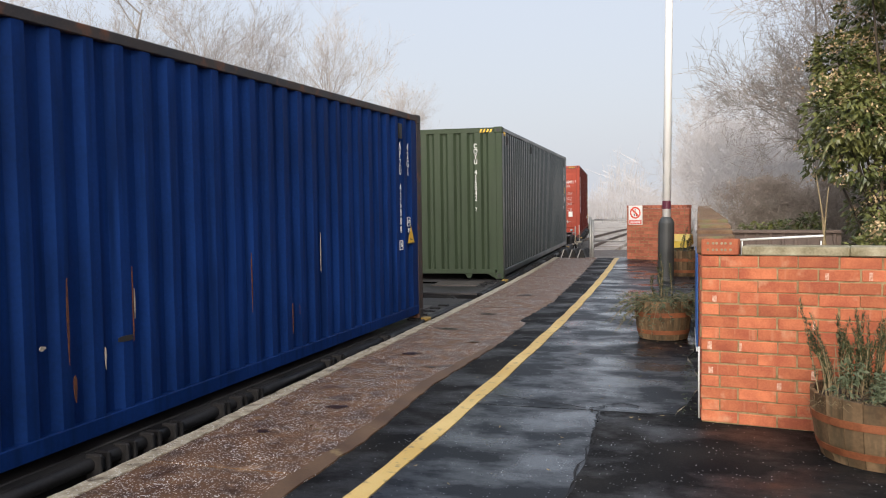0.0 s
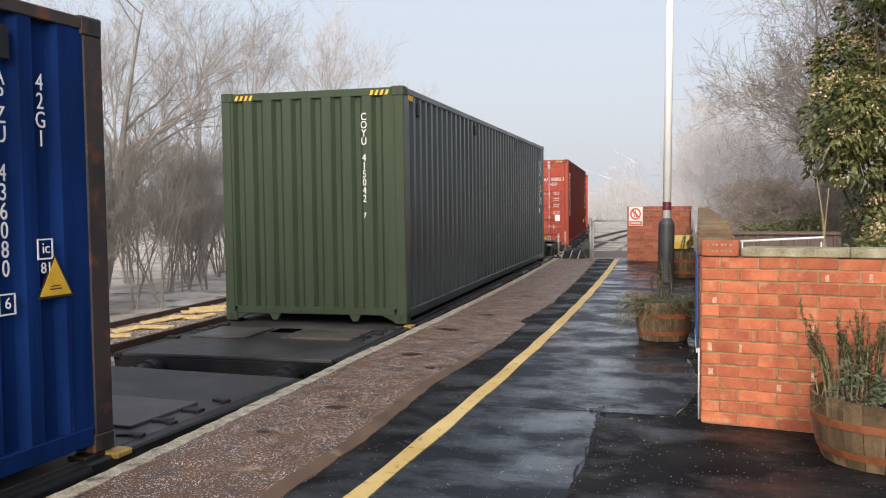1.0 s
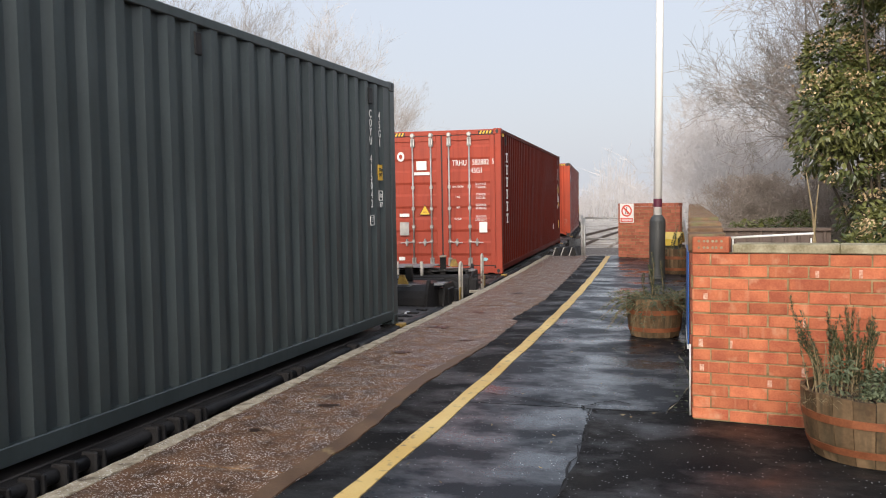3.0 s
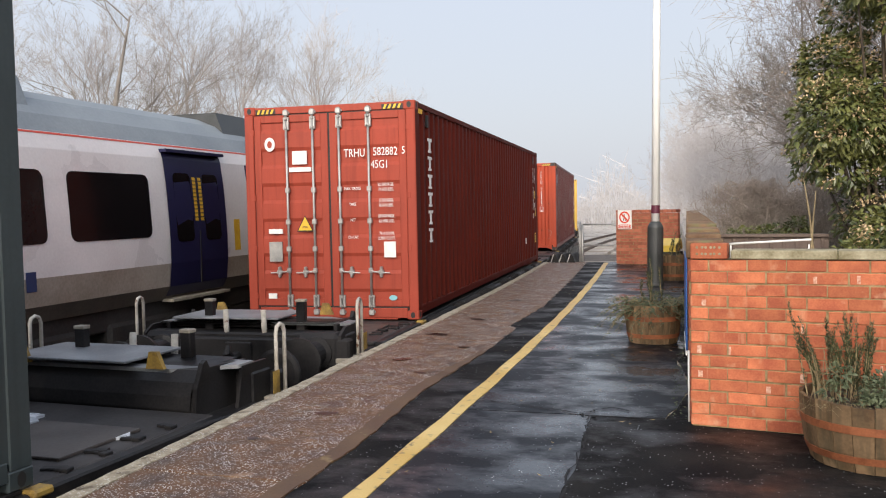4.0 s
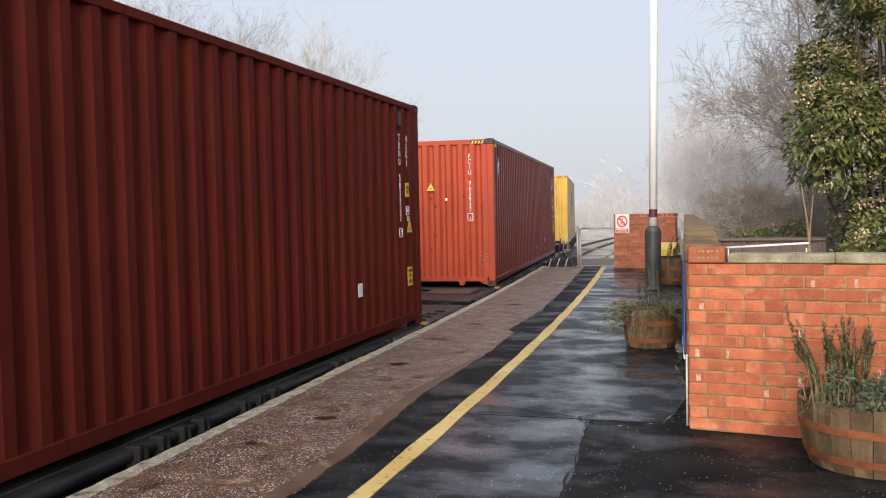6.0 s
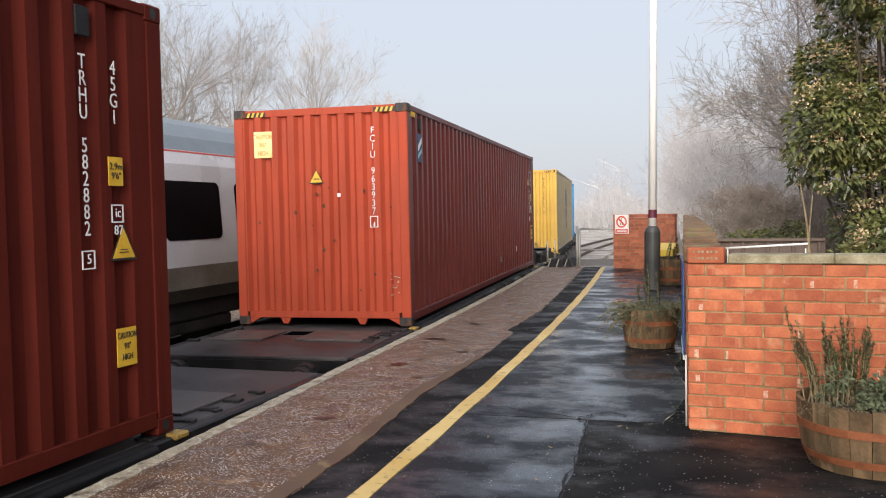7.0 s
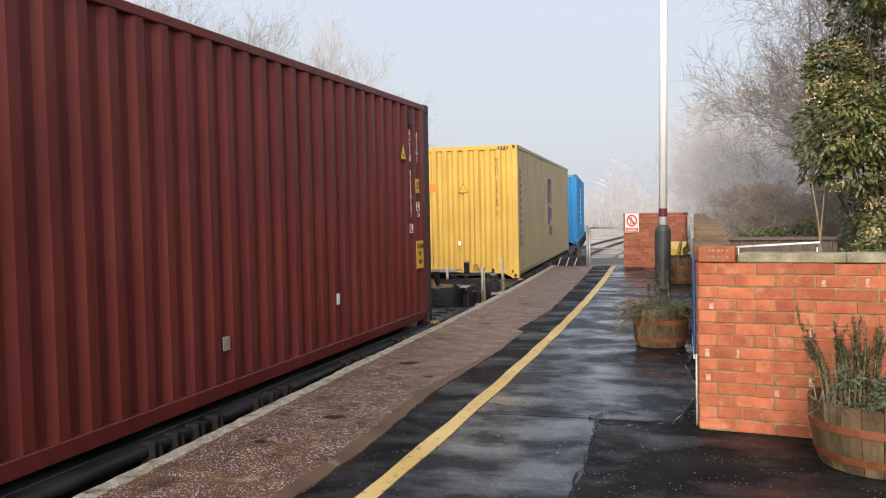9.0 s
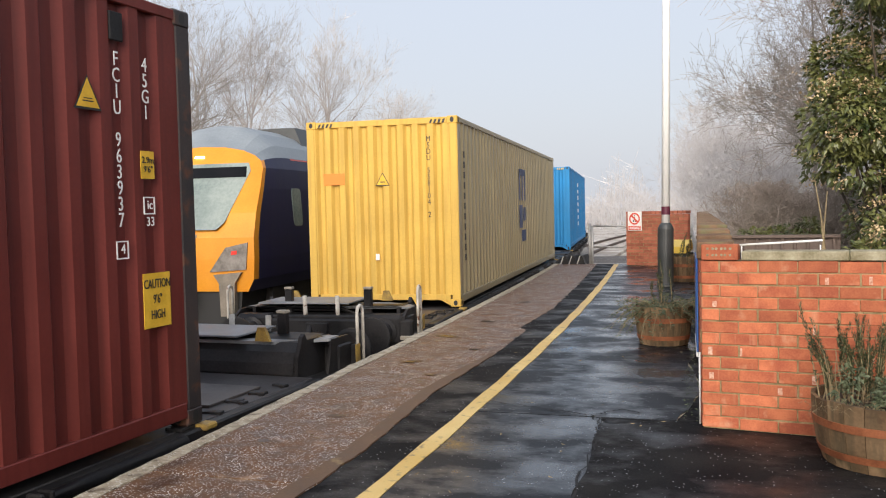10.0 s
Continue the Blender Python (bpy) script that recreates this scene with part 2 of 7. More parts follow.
# frosted bark, paled further by fog haze put into the colour
M_FROSTHAZETWIG = surface("frost_and_haze_twig_bark", (0.30, 0.265, 0.24), (0.52, 0.485, 0.46), 2, (0.7, 0.9), 0, 0, 30)
M_DARKBARK = surface("dark_ivy_stem", (0.030, 0.022, 0.014), (0.075, 0.055, 0.036), 6, (0.7, 0.9), 0, 0.4, 40, 0.01)
M_GREYTWIG = surface("grey_brown_twig", (0.20, 0.175, 0.15), (0.37, 0.335, 0.30), 2, (0.7, 0.9), 0, 0, 30)
# fog's whitening of distant wood goes into this colour, beside the frost
M_FROSTHAZE = surface("frost_and_haze_wood", (0.46, 0.43, 0.415), (0.60, 0.58, 0.575), 1.0, (0.8, 0.95), 0, 0, 10)
M_BALLAST = surface("ballast_stone", (0.075, 0.062, 0.052), (0.22, 0.19, 0.165), 9, (0.7, 0.9), 0, 1.0, 34, 0.05, specks=(FROST, 30, 0.25, 0.2))
M_STONE = surface("ballast_lump", (0.15, 0.105, 0.08), (0.36, 0.285, 0.235), 14, (0.7, 0.9), 0, 0.5, 60, 0.01)
# frosted grass; its whitish tone also holds the far ground's fog
M_GROUND = surface("frost_and_fog_pale_grass", (0.34, 0.28, 0.225), (0.62, 0.57, 0.51), 0.7, (0.8, 0.95), 0, 1.0, 18, 0.06, wear=((0.10, 0.085, 0.05), 0.55, 0.7, 1.3))
M_RAIL = surface("rail_steel", (0.06, 0.04, 0.03), (0.12, 0.075, 0.05), 5, (0.4, 0.6), 0.4, 0.2, 60, 0.003)
M_SLEEPER = surface("concrete_sleeper", (0.17, 0.155, 0.135), (0.30, 0.28, 0.255), 5, (0.7, 0.9), 0, 0.4, 60, 0.006)
M_LATH = surface("split_yellow_wood", (0.50, 0.33, 0.12), (0.70, 0.52, 0.22), 8, (0.5, 0.7), 0, 0.3, 60, 0.004)
M_POLE = surface("white_pole_paint", (0.76, 0.76, 0.74), (0.84, 0.84, 0.82), 3, (0.35, 0.5), 0, 0.05, 60, 0.002)
M_SLEEVE = surface("dark_grey_pole_paint", (0.028, 0.031, 0.031), (0.055, 0.058, 0.058), 3, (0.4, 0.5), 0, 0.1, 60, 0.002)
M_MAROONBAND = plain("maroon_band_paint", (0.09, 0.012, 0.03), 0.5)
M_SIGNRED = plain("red_sign_print", (0.62, 0.07, 0.04), 0.4)
M_SIGNWHITE = plain("white_sign_plate", (0.78, 0.77, 0.74), 0.4)
M_GRIT = surface("yellow_plastic", (0.60, 0.40, 0.05), (0.74, 0.55, 0.10), 4, (0.4, 0.5), 0, 0.1, 60, 0.002)
M_BLUEBOARD = plain("blue_sign_board", (0.02, 0.10, 0.34), 0.4)
M_FENCE = surface("brown_steel_parapet", (0.075, 0.05, 0.04), (0.14, 0.10, 0.08), 4, (0.5, 0.7), 0, 0.3, 60, 0.004)
M_TRAINWHITE = surface("white_train_paint", (0.62, 0.58, 0.575), (0.76, 0.72, 0.71), 0.7, (0.25, 0.35), 0, 0, 30)
M_TRAINGRIME = surface("grimy_train_paint", (0.05, 0.042, 0.033), (0.13, 0.11, 0.09), 1.4, (0.4, 0.6), 0, 0, 30)
M_TRAINNAVY = surface("navy_train_paint", (0.010, 0.010, 0.040), (0.016, 0.016, 0.058), 0.7, (0.4, 0.5), 0, 0, 30, spec=0.3)
M_TRAINROOF = surface("grey_train_roof", (0.16, 0.185, 0.205), (0.25, 0.28, 0.30), 1.2, (0.4, 0.55), 0, 0.05, 30, 0.003)
M_TRAINUNDER = surface("underframe_dirt", (0.012, 0.011, 0.010), (0.045, 0.040, 0.036), 2, (0.6, 0.8), 0, 0.4, 30, 0.01)
M_GLASS = surface("dark_train_glass", (0.004, 0.0045, 0.005), (0.008, 0.008, 0.009), 1.2, (0.15, 0.25), 0, 0, 20, spec=0.15)
# the sky's reflection is put into this glass as a pale base colour
M_SCREEN = surface("windscreen_sky_glass", (0.14, 0.18, 0.17), (0.30, 0.34, 0.31), 1.0, (0.06, 0.12), 0, 0, 20)
M_CABYELLOW = surface("yellow_cab_paint", (0.60, 0.225, 0.012), (0.70, 0.29, 0.022), 1.2, (0.3, 0.4), 0, 0, 30)
M_FAIRING = surface("dusty_beige_paint", (0.13, 0.11, 0.085), (0.24, 0.205, 0.16), 5, (0.5, 0.7), 0, 0.1, 40, 0.003)
M_LAMPGLASS = surface("headlamp_glass", (0.13, 0.115, 0.10), (0.26, 0.235, 0.21), 6, (0.15, 0.25), 0, 0, 30)
M_TEAL = plain("teal_band_paint", (0.02, 0.30, 0.24), 0.4)
M_LEDTEXT = plain("orange_display", (1.0, 0.22, 0.03), 0.5, 0, 2.0)
M_LAMP = plain("white_lamp", (1.0, 0.97, 0.9), 0.3, 0, 4.0)
M_TAIL = plain("red_tail_lamp", (0.55, 0.03, 0.02), 0.2, 0, 0.6)


# ---- mesh helpers ----
class Geo:
    def __init__(self):
        self.v, self.f, self.smooth = [], [], False

    def add(self, verts, faces):
        o = len(self.v)
        self.v += [tuple(p) for p in verts]
        self.f += [tuple(i + o for i in f) for f in faces]
        return self

    def box(self, x0, x1, y0, y1, z0, z1, c=0.0):
        """A box; c: chamfer of all its edges."""
        if c <= 0:
            v = [(x, y, z) for z in (z0, z1) for y in (y0, y1) for x in (x0, x1)]
            return self.add(v, [(0, 2, 3, 1), (4, 5, 7, 6), (0, 1, 5, 4), (2, 6, 7, 3), (0, 4, 6, 2), (1, 3, 7, 5)])
        lo, hi = (x0, y0, z0), (x1, y1, z1)
        v, idx = [], {}
        for sx in (0, 1):
            for sy in (0, 1):
                for sz in (0, 1):
                    s = (sx, sy, sz)
                    for a in range(3):
                        p = [(hi[k] if s[k] else lo[k]) for k in range(3)]
                        for k in range(3):
                            if k != a:
                                p[k] += -c if s[k] else c
                        idx[(s, a)] = len(v)
                        v.append(p)
        f = []
        for a in range(3):
            b, d = (a + 1) % 3, (a + 2) % 3
            for s in (0, 1):
                ring = []
                for sb, sd in ((0, 0), (1, 0), (1, 1), (0, 1)):
                    k = [0, 0, 0]
                    k[a], k[b], k[d] = s, sb, sd
                    ring.append(idx[(tuple(k), a)])
                f.append(ring if s else ring[::-1])
            for sb in (0, 1):
                for sd in (0, 1):
                    k0, k1 = [0, 0, 0], [0, 0, 0]
                    k0[b] = k1[b] = sb
                    k0[d] = k1[d] = sd
                    k1[a] = 1
                    q = [idx[(tuple(k0), b)], idx[(tuple(k1), b)], idx[(tuple(k1), d)], idx[(tuple(k0), d)]]
                    f.append(q if sb != sd else q[::-1])
        for sx in (0, 1):
            for sy in (0, 1):
                for sz in (0, 1):
                    s = (sx, sy, sz)
                    t = [idx[(s, 0)], idx[(s, 1)], idx[(s, 2)]]
                    f.append(t if (sx + sy + sz) % 2 else t[::-1])
        return self.add(v, f)

    def tube(self, pts, radii, n=8, caps=True):
        pts = [Vector(p) for p in pts]
        if not isinstance(radii, (list, tuple)):
            radii = [radii] * len(pts)
        verts, faces = [], []
        side = None
        for i, p in enumerate(pts):
            d = (pts[min(i + 1, len(pts) - 1)] - pts[max(i - 1, 0)]).normalized()
            if side is None:
                side = d.orthogonal().normalized()
            side = (side - d * side.dot(d))
            side = side.normalized() if side.length > 1e-6 else d.orthogonal().normalized()
            up = d.cross(side)
            for k in range(n):
                a = 2 * pi * k / n
                verts.append(p + (side * cos(a) + up * sin(a)) * radii[i])
        for i in range(len(pts) - 1):
            for k in range(n):
                k2 = (k + 1) % n
                faces.append((i * n + k, i * n + k2, (i + 1) * n + k2, (i + 1) * n + k))
        if caps:
            faces.append(tuple(range(n))[::-1])
            faces.append(tuple(range((len(pts) - 1) * n, len(pts) * n)))
        return self.add(verts, faces)

    def prism(self, poly, axis, lo, hi):
        """A flat outline (pairs in the two other axes, in order) drawn out along axis."""
        n = len(poly)

        def at(a, b, h):
            return {"x": (h, a, b), "y": (a, h, b), "z": (a, b, h)}[axis]
        v = [at(a, b, lo) for a, b in poly] + [at(a, b, hi) for a, b in poly]
        f = [tuple(range(n))[::-1], tuple(range(n, 2 * n))]
        f += [(i, (i + 1) % n, n + (i + 1) % n, n + i) for i in range(n)]
        return self.add(v, f)

    def lathe(self, prof, n=32, centre=(0, 0)):
        """A profile of (radius, z) turned about the z axis, open at its ends."""
        v, f = [], []
        for r, z in prof:
            for k in range(n):
                a = 2 * pi * k / n
                v.append((centre[0] + r * cos(a), centre[1] + r * sin(a), z))
        for i in range(len(prof) - 1):
            for k in range(n):
                k2 = (k + 1) % n
                f.append((i * n + k, i * n + k2, (i + 1) * n + k2, (i + 1) * n + k))
        return self.add(v, f)

    def moved(self, m):
        self.v = [tuple(m @ Vector(p)) for p in self.v]
        return self

    def mesh(self, name, mat, fix=True):
        me = bpy.data.meshes.new(name)
        me.from_pydata(self.v, [], self.f)
        for mm in (mat if isinstance(mat, (list, tuple)) else [mat]):
            me.materials.append(mm)
        if fix:
            bm = bmesh.new()
            bm.from_mesh(me)
            bmesh.ops.recalc_face_normals(bm, faces=bm.faces)
            bm.to_mesh(me)
            bm.free()
        if self.smooth:
            me.polygons.foreach_set("use_smooth", [True] * len(me.polygons))
        me.update()
        return me


def part(name, geo, mat, parent=None, label="", m=None, fix=True, smooth=False):
    """Links a Geo, or a mesh, as one object under a thing or a part."""
    if smooth:
        geo.smooth = True
    me = geo if isinstance(geo, bpy.types.Mesh) else geo.mesh(name, mat, fix)
    ob = new(name, me)
    if parent is not None:
        ob.parent = parent
    if m is not None:
        ob.matrix_basis = m
    if label:
        tagged(ob, label)
    return ob


def thing(name, label, category, group="", kind="", m=None):
    ob = new(name)
    ob.empty_display_size = 0.3
    if m is not None:
        ob.matrix_basis = m
    return tagged(ob, label, category, group, kind)


def words(name, text, size, mat, parent, m, spacing=1.0, label="", align="CENTER"):
    """Lettering as a thin mesh, reading along +x with its top to +y, in the pose m."""
    cu = bpy.data.curves.new("lettering", "FONT")
    cu.body, cu.size, cu.extrude, cu.align_x, cu.align_y, cu.space_line = text, size, 0.0015, align, "TOP", spacing
    cu.resolution_u = 3
    ob = bpy.data.objects.new("lettering", cu)
    scene.collection.objects.link(ob)
    dg = bpy.context.evaluated_depsgraph_get()
    me = bpy.data.meshes.new_from_object(ob.evaluated_get(dg))
    me.name = name
    me.materials.clear()
    me.materials.append(mat)
    bpy.data.objects.remove(ob)
    bpy.data.curves.remove(cu)
    return part(name, me, mat, parent, label, m)


# ---- the railway's plan ----
K1, K2, DIST = 0.00771, -0.000147, 4.796


def bend(s):
    """Heading of the line to the left of +y, in radians, s metres beyond the camera."""
    if s < 0:
        return K1 * s
    a = min(s, 26.2)
    return K1 * a + K2 * a * a + 0.003 * min(max(0.0, s - 26.2), 60.0)


LINE_S = np.arange(-140.0, 260.01, 0.25)
LINE_H = np.array([bend(s) for s in LINE_S])
_zero = int(np.argmin(abs(LINE_S)))
LINE_X = np.concatenate([[0], np.cumsum(-np.sin((LINE_H[1:] + LINE_H[:-1]) / 2) * 0.25)])
LINE_Y = np.concatenate([[0], np.cumsum(np.cos((LINE_H[1:] + LINE_H[:-1]) / 2) * 0.25)])
LINE_X += -DIST - LINE_X[_zero]
LINE_Y -= LINE_Y[_zero]


def along(s, off=0.0, z=0.0):
    """The point s metres along the near line, off metres to its right."""
    h = np.interp(s, LINE_S, LINE_H)
    return Vector((np.interp(s, LINE_S, LINE_X) + off * cos(h), np.interp(s, LINE_S, LINE_Y) + off * sin(h), z))


def strip(geo, s0, s1, o0, o1, z0, z1, step=0.6):
    """A curved slab between two offsets from the line."""
    n = max(1, int(round((s1 - s0) / step)))
    v, f = [], []
    for i in range(n + 1):
        s = s0 + (s1 - s0) * i / n
        a = o0(s) if callable(o0) else o0
        b = o1(s) if callable(o1) else o1
        v += [along(s, a, z0), along(s, b, z0), along(s, b, z1), along(s, a, z1)]
    for i in range(n):
        for k in range(4):
            k2 = (k + 1) % 4
            f.append((i * 4 + k, i * 4 + k2, i * 4 + 4 + k2, i * 4 + 4 + k))
    f += [(0, 1, 2, 3), (n * 4, n * 4 + 3, n * 4 + 2, n * 4 + 1)]
    return geo.add(v, f)


RAIL_Z, DECK_Z, BASE_Z = -0.915, -0.082, -0.07
TRACK2, RAISE2 = -3.5, 0.15
rnd = random.Random(7)

# ---- large structure ----
g = Geo()
g.add([(-900, -900, -1.25), (900, -900, -1.25), (900, 1200, -1.25), (-900, 1200, -1.25)], [(0, 1, 2, 3)])
tagged(part("ground", g, M_GROUND, fix=False), "frosty rough grass and gravel, with fog paleness in its colour", "ground", kind="structure")

g = strip(Geo(), -60, 200, -6.2, 1.45, -1.24, -1.08, 2.0)
tagged(part("ballast_bed", g, M_BALLAST), "grey brown ballast under two railway tracks", "ballast", kind="structure")

g = strip(Geo(), -60, 200, -5.05, -1.9, -1.20, -0.93, 2.0)
tagged(part("ballast_shoulder", g, M_BALLAST), "raised ballast bed under the far track", "ballast", kind="structure")
for off, top in ((0.0, RAIL_Z), (TRACK2, RAIL_Z + RAISE2)):
    for side in (-0.7525, 0.7525):
        g = strip(Geo(), -60, 200, off + side - 0.035, off + side + 0.035, top - 0.04, top, 2.0)
        strip(g, -60, 200, off + side - 0.009, off + side + 0.009, top - 0.14, top - 0.04, 2.0)
        strip(g, -60, 200, off + side - 0.07, off + side + 0.07, top - 0.16, top - 0.14, 2.0)
        tagged(part("rail", g, M_RAIL), "rust brown steel running rail on sleepers", "rail", "running rails", "structure")
sleeper_mesh = Geo().box(-1.25, 1.25, -0.13, 0.13, -0.12, 0.0, 0.02).mesh("sleeper", M_SLEEPER)
beds = [thing("track_bed", "row of concrete sleepers carrying the running rails", "sleepers", "sleeper rows", "structure") for _ in range(2)]
for bed, off, lift in ((beds[0], 0.0, 0.0), (beds[1], TRACK2, RAISE2)):
    for i in range(120):
        s = -2 + i * 0.65
        p = along(s, off, RAIL_Z + lift - 0.161)
        part("sleeper", sleeper_mesh, None, bed, m=pose(*p, 0, 0, math.degrees(bend(s))))

# platform: body, edge stones, brown slabs, asphalt in three lays
PLAT_END = 21.2


def wall_off(s):
    """The offset from the line of the station wall's foot."""
    p = along(s, 0)
    x = -0.26 - 0.0505 * (p.y - 5.6)
    return (x - p.x) / cos(bend(s))


def edge(s):
    """The offset from the line of the platform's outer edge."""
    return 1.555 + 0.095 * min(max((7.0 - s) / 3.5, 0.0), 1.0)


g = strip(Geo(), -22, PLAT_END, lambda s: edge(s) + 0.07, lambda s: max(wall_off(s), 4.0) + 0.4, -1.24, -0.012)
platform = tagged(part("platform", g, M_COPING), "station platform of brown slabs and wet black asphalt", "platform", kind="structure")
E_NEAR = -22.0
s = E_NEAR
k = 0
while s < PLAT_END - 0.1:
    e = min(s + 0.9, PLAT_END)
    chip = 0.010 * sin(k * 2.9)
    g = strip(Geo(), s + 0.004, e - 0.004, lambda q: edge(q) + 0.5 * chip + 0.004 * sin(q * 23), lambda q: edge(q) + 0.112 + 0.006 * sin(q * 17) + 0.005 * sin(q * 41), -0.16, 0.004, 0.06)
    part("edge_stone", g, M_COPING, platform)
    s = e
    k += 1
def slab_edge(q):
    """The ragged edge between the slabs and the asphalt."""
    ragged = 0.006 * sin(q * 13.1) + 0.005 * sin(q * 29.3 + 1)
    if q < 6.2:
        return 2.745 - 0.085 * min(max((q - 4.6) / 1.4, 0.0), 1.0) + ragged
    if q < 9.6:
        return 2.66 + 0.06 * min((q - 6.2) / 1.6, 1.0) + ragged
    if q < 11.9:
        return 2.60 + 0.055 * (q - 9.6) + 2 * ragged
    return 2.70 + 3 * ragged - 0.010 * (q - 11.9)


s, k = E_NEAR, 0
while s < PLAT_END - 0.1:
    e = min(s + 2.35, PLAT_END)
    dz = 0.004 * ((k * 7) % 3 - 1) / 2
    g = strip(Geo(), s + 0.005, e - 0.005, lambda q: edge(q) + 0.116, slab_edge, -0.1, -0.001 + dz, 0.12)
    part("slab", g, M_BROWN, platform)
    s = e
    k += 1


# the smooth margin along the slabs' inner edge
for a, b in ((E_NEAR, -8.0), (-7.99, 1.5), (1.51, 7.9)):
    g = strip(Geo(), a, b, lambda q: slab_edge(q) - 0.115 + 0.008 * sin(q * 7.7) + 0.05 * max(0.0, q - 6.6), slab_edge, -0.02, 0.0035, 0.1)
    part("slab_margin", g, M_MARGIN, platform, "smooth worn concrete margin")


def seam(s):
    return 4.05 - 0.05 * min(max((s - 4.4) / 1.2, 0.0), 1.0) + 0.012 * sin(s * 7.3) + 0.006 * sin(s * 19)


def wall_lay(s):
    return max(wall_off(s), 3.5) - 0.10 + 0.05 * sin(s * 1.1) + 0.05 * sin(s * 3.1) + 0.02 * sin(s * 9.7)


g = strip(Geo(), E_NEAR, PLAT_END, 2.45, 3.08, -0.1, -0.006, 0.3)
part("asphalt_edge_lay", g, M_ASPHALT2, platform)
g = strip(Geo(), E_NEAR, 5.58, 3.08, seam, -0.1, -0.006, 0.3)
strip(g, 5.60, PLAT_END, 3.08, wall_lay, -0.1, -0.006, 0.15)
part("asphalt_main_lay", g, M_ASPHALT, platform)
g = strip(Geo(), E_NEAR, 5.58, seam, lambda s: max(wall_off(s), 9.0) + 2.0, -0.1, -0.004, 0.3)
strip(g, 5.60, PLAT_END, lambda s: wall_lay(s) + 0.006, lambda s: max(wall_off(s), 3.5) + 0.35, -0.1, -0.004, 0.3)
part("asphalt_wall_lay", g, M_ASPHALT2, platform)
g = strip(Geo(), E_NEAR, PLAT_END - 0.3, lambda s: 3.035 + 0.006 * sin(s * 5), lambda s: 3.145 + 0.006 * sin(s * 4 + 1), -0.02, 0.0, 0.3)
part("yellow_line", g, M_LINE, platform, "worn yellow safety line")
# cracks across and along the asphalt
g = Geo()
crk = random.Random(3)
for s0, o0, s1, o1, w in ((5.90, 3.15, 5.60, 3.93, 0.006), (5.60, 3.91, 5.82, 4.12, 0.005), (5.82, 4.12, 5.74, 4.24, 0.004), (5.60, 3.93, 5.43, 4.08, 0.006), (5.43, 4.08, 5.58, 4.32, 0.005), (5.58, 4.32, 5.66, 4.62, 0.004), (5.58, 3.99, 4.9, 4.035, 0.006), (4.9, 4.035, 3.0, 4.06, 0.005), (13.5, 3.17, 13.15, 3.5, 0.012), (13.15, 3.5, 13.3, 3.85, 0.010), (9.32, 3.15, 9.08, 3.46, 0.012), (8.95, 2.72, 8.2, 2.78, 0.008)):
    n = 18
    pts = []
    for i in range(n + 1):
        q = i / n
        pts.append(along(s0 + (s1 - s0) * q + crk.uniform(-0.02, 0.02), o0 + (o1 - o0) * q + crk.uniform(-0.02, 0.02), 0.0005))
    for i in range(n):
        d = (pts[i + 1] - pts[i]).normalized()
        nrm = Vector((-d.y, d.x, 0)) * w * (0.5 + crk.random())
        g.add([pts[i] - nrm, pts[i + 1] - nrm, pts[i + 1] + nrm, pts[i] + nrm], [(0, 1, 2, 3)])
part("crack", g, M_CRACK, platform, fix=False)
# worn white lettering on the slabs, as bars
g = Geo()
for s0, n in ((5.08, 5), (5.86, 4), (6.32, 6)):
    for i in range(n):
        a, o = s0 + i * 0.088 + crk.uniform(-0.008, 0.008), 1.98 + crk.uniform(0, 0.02)
        ln, w = crk.uniform(0.15, 0.19), 0.007
        tilt = crk.uniform(-0.02, 0.02)
        for j in range(5):
            if crk.random() < 0.14:
                continue
            o0, o1 = o + ln * j / 5, o + ln * (j + 0.92) / 5
            g.add([along(a - w + tilt * j / 5, o0, 0.0045), along(a + w + tilt * j / 5, o0, 0.0045), along(a + w + tilt * (j + 1) / 5, o1, 0.0045), along(a - w + tilt * (j + 1) / 5, o1, 0.0045)], [(0, 1, 2, 3)])
        if i % 2 == 0:
            o0 = o + (0.0 if i % 4 else ln)
            g.add([along(a, o0 - w, 0.0045), along(a + 0.075, o0 - w, 0.0045), along(a + 0.075, o0 + w, 0.0045), along(a, o0 + w, 0.0045)], [(0, 1, 2, 3)])
M_FADED = surface("faded_white_paint", (0.16, 0.12, 0.095), (0.42, 0.39, 0.35), 22, (0.6, 0.8), 0, 0.3, 80, 0.003)
part("worn_lettering", g, M_FADED, platform, "faded white painted bars", fix=False)
# dark damp stains on the slabs
for s0, o0, q0 in ((5.25, 2.22, 0.075), (7.35, 2.05, 0.10), (8.9, 1.95, 0.13), (4.55, 2.05, 0.05), (8.1, 2.45, 0.06), (10.2, 2.1, 0.10), (6.75, 2.42, 0.045), (12.4, 2.2, 0.14)):
    g = Geo()
    rim = []
    for k in range(16):
        q = q0 * crk.uniform(0.55, 1.15)
        rim.append(along(s0 + 0.75 * q * sin(k * pi / 8), o0 + 1.1 * q * cos(k * pi / 8), 0.0042))
    g.add(rim, [tuple(range(16))])
    part("damp_stain", g, M_STAIN, platform, fix=False)


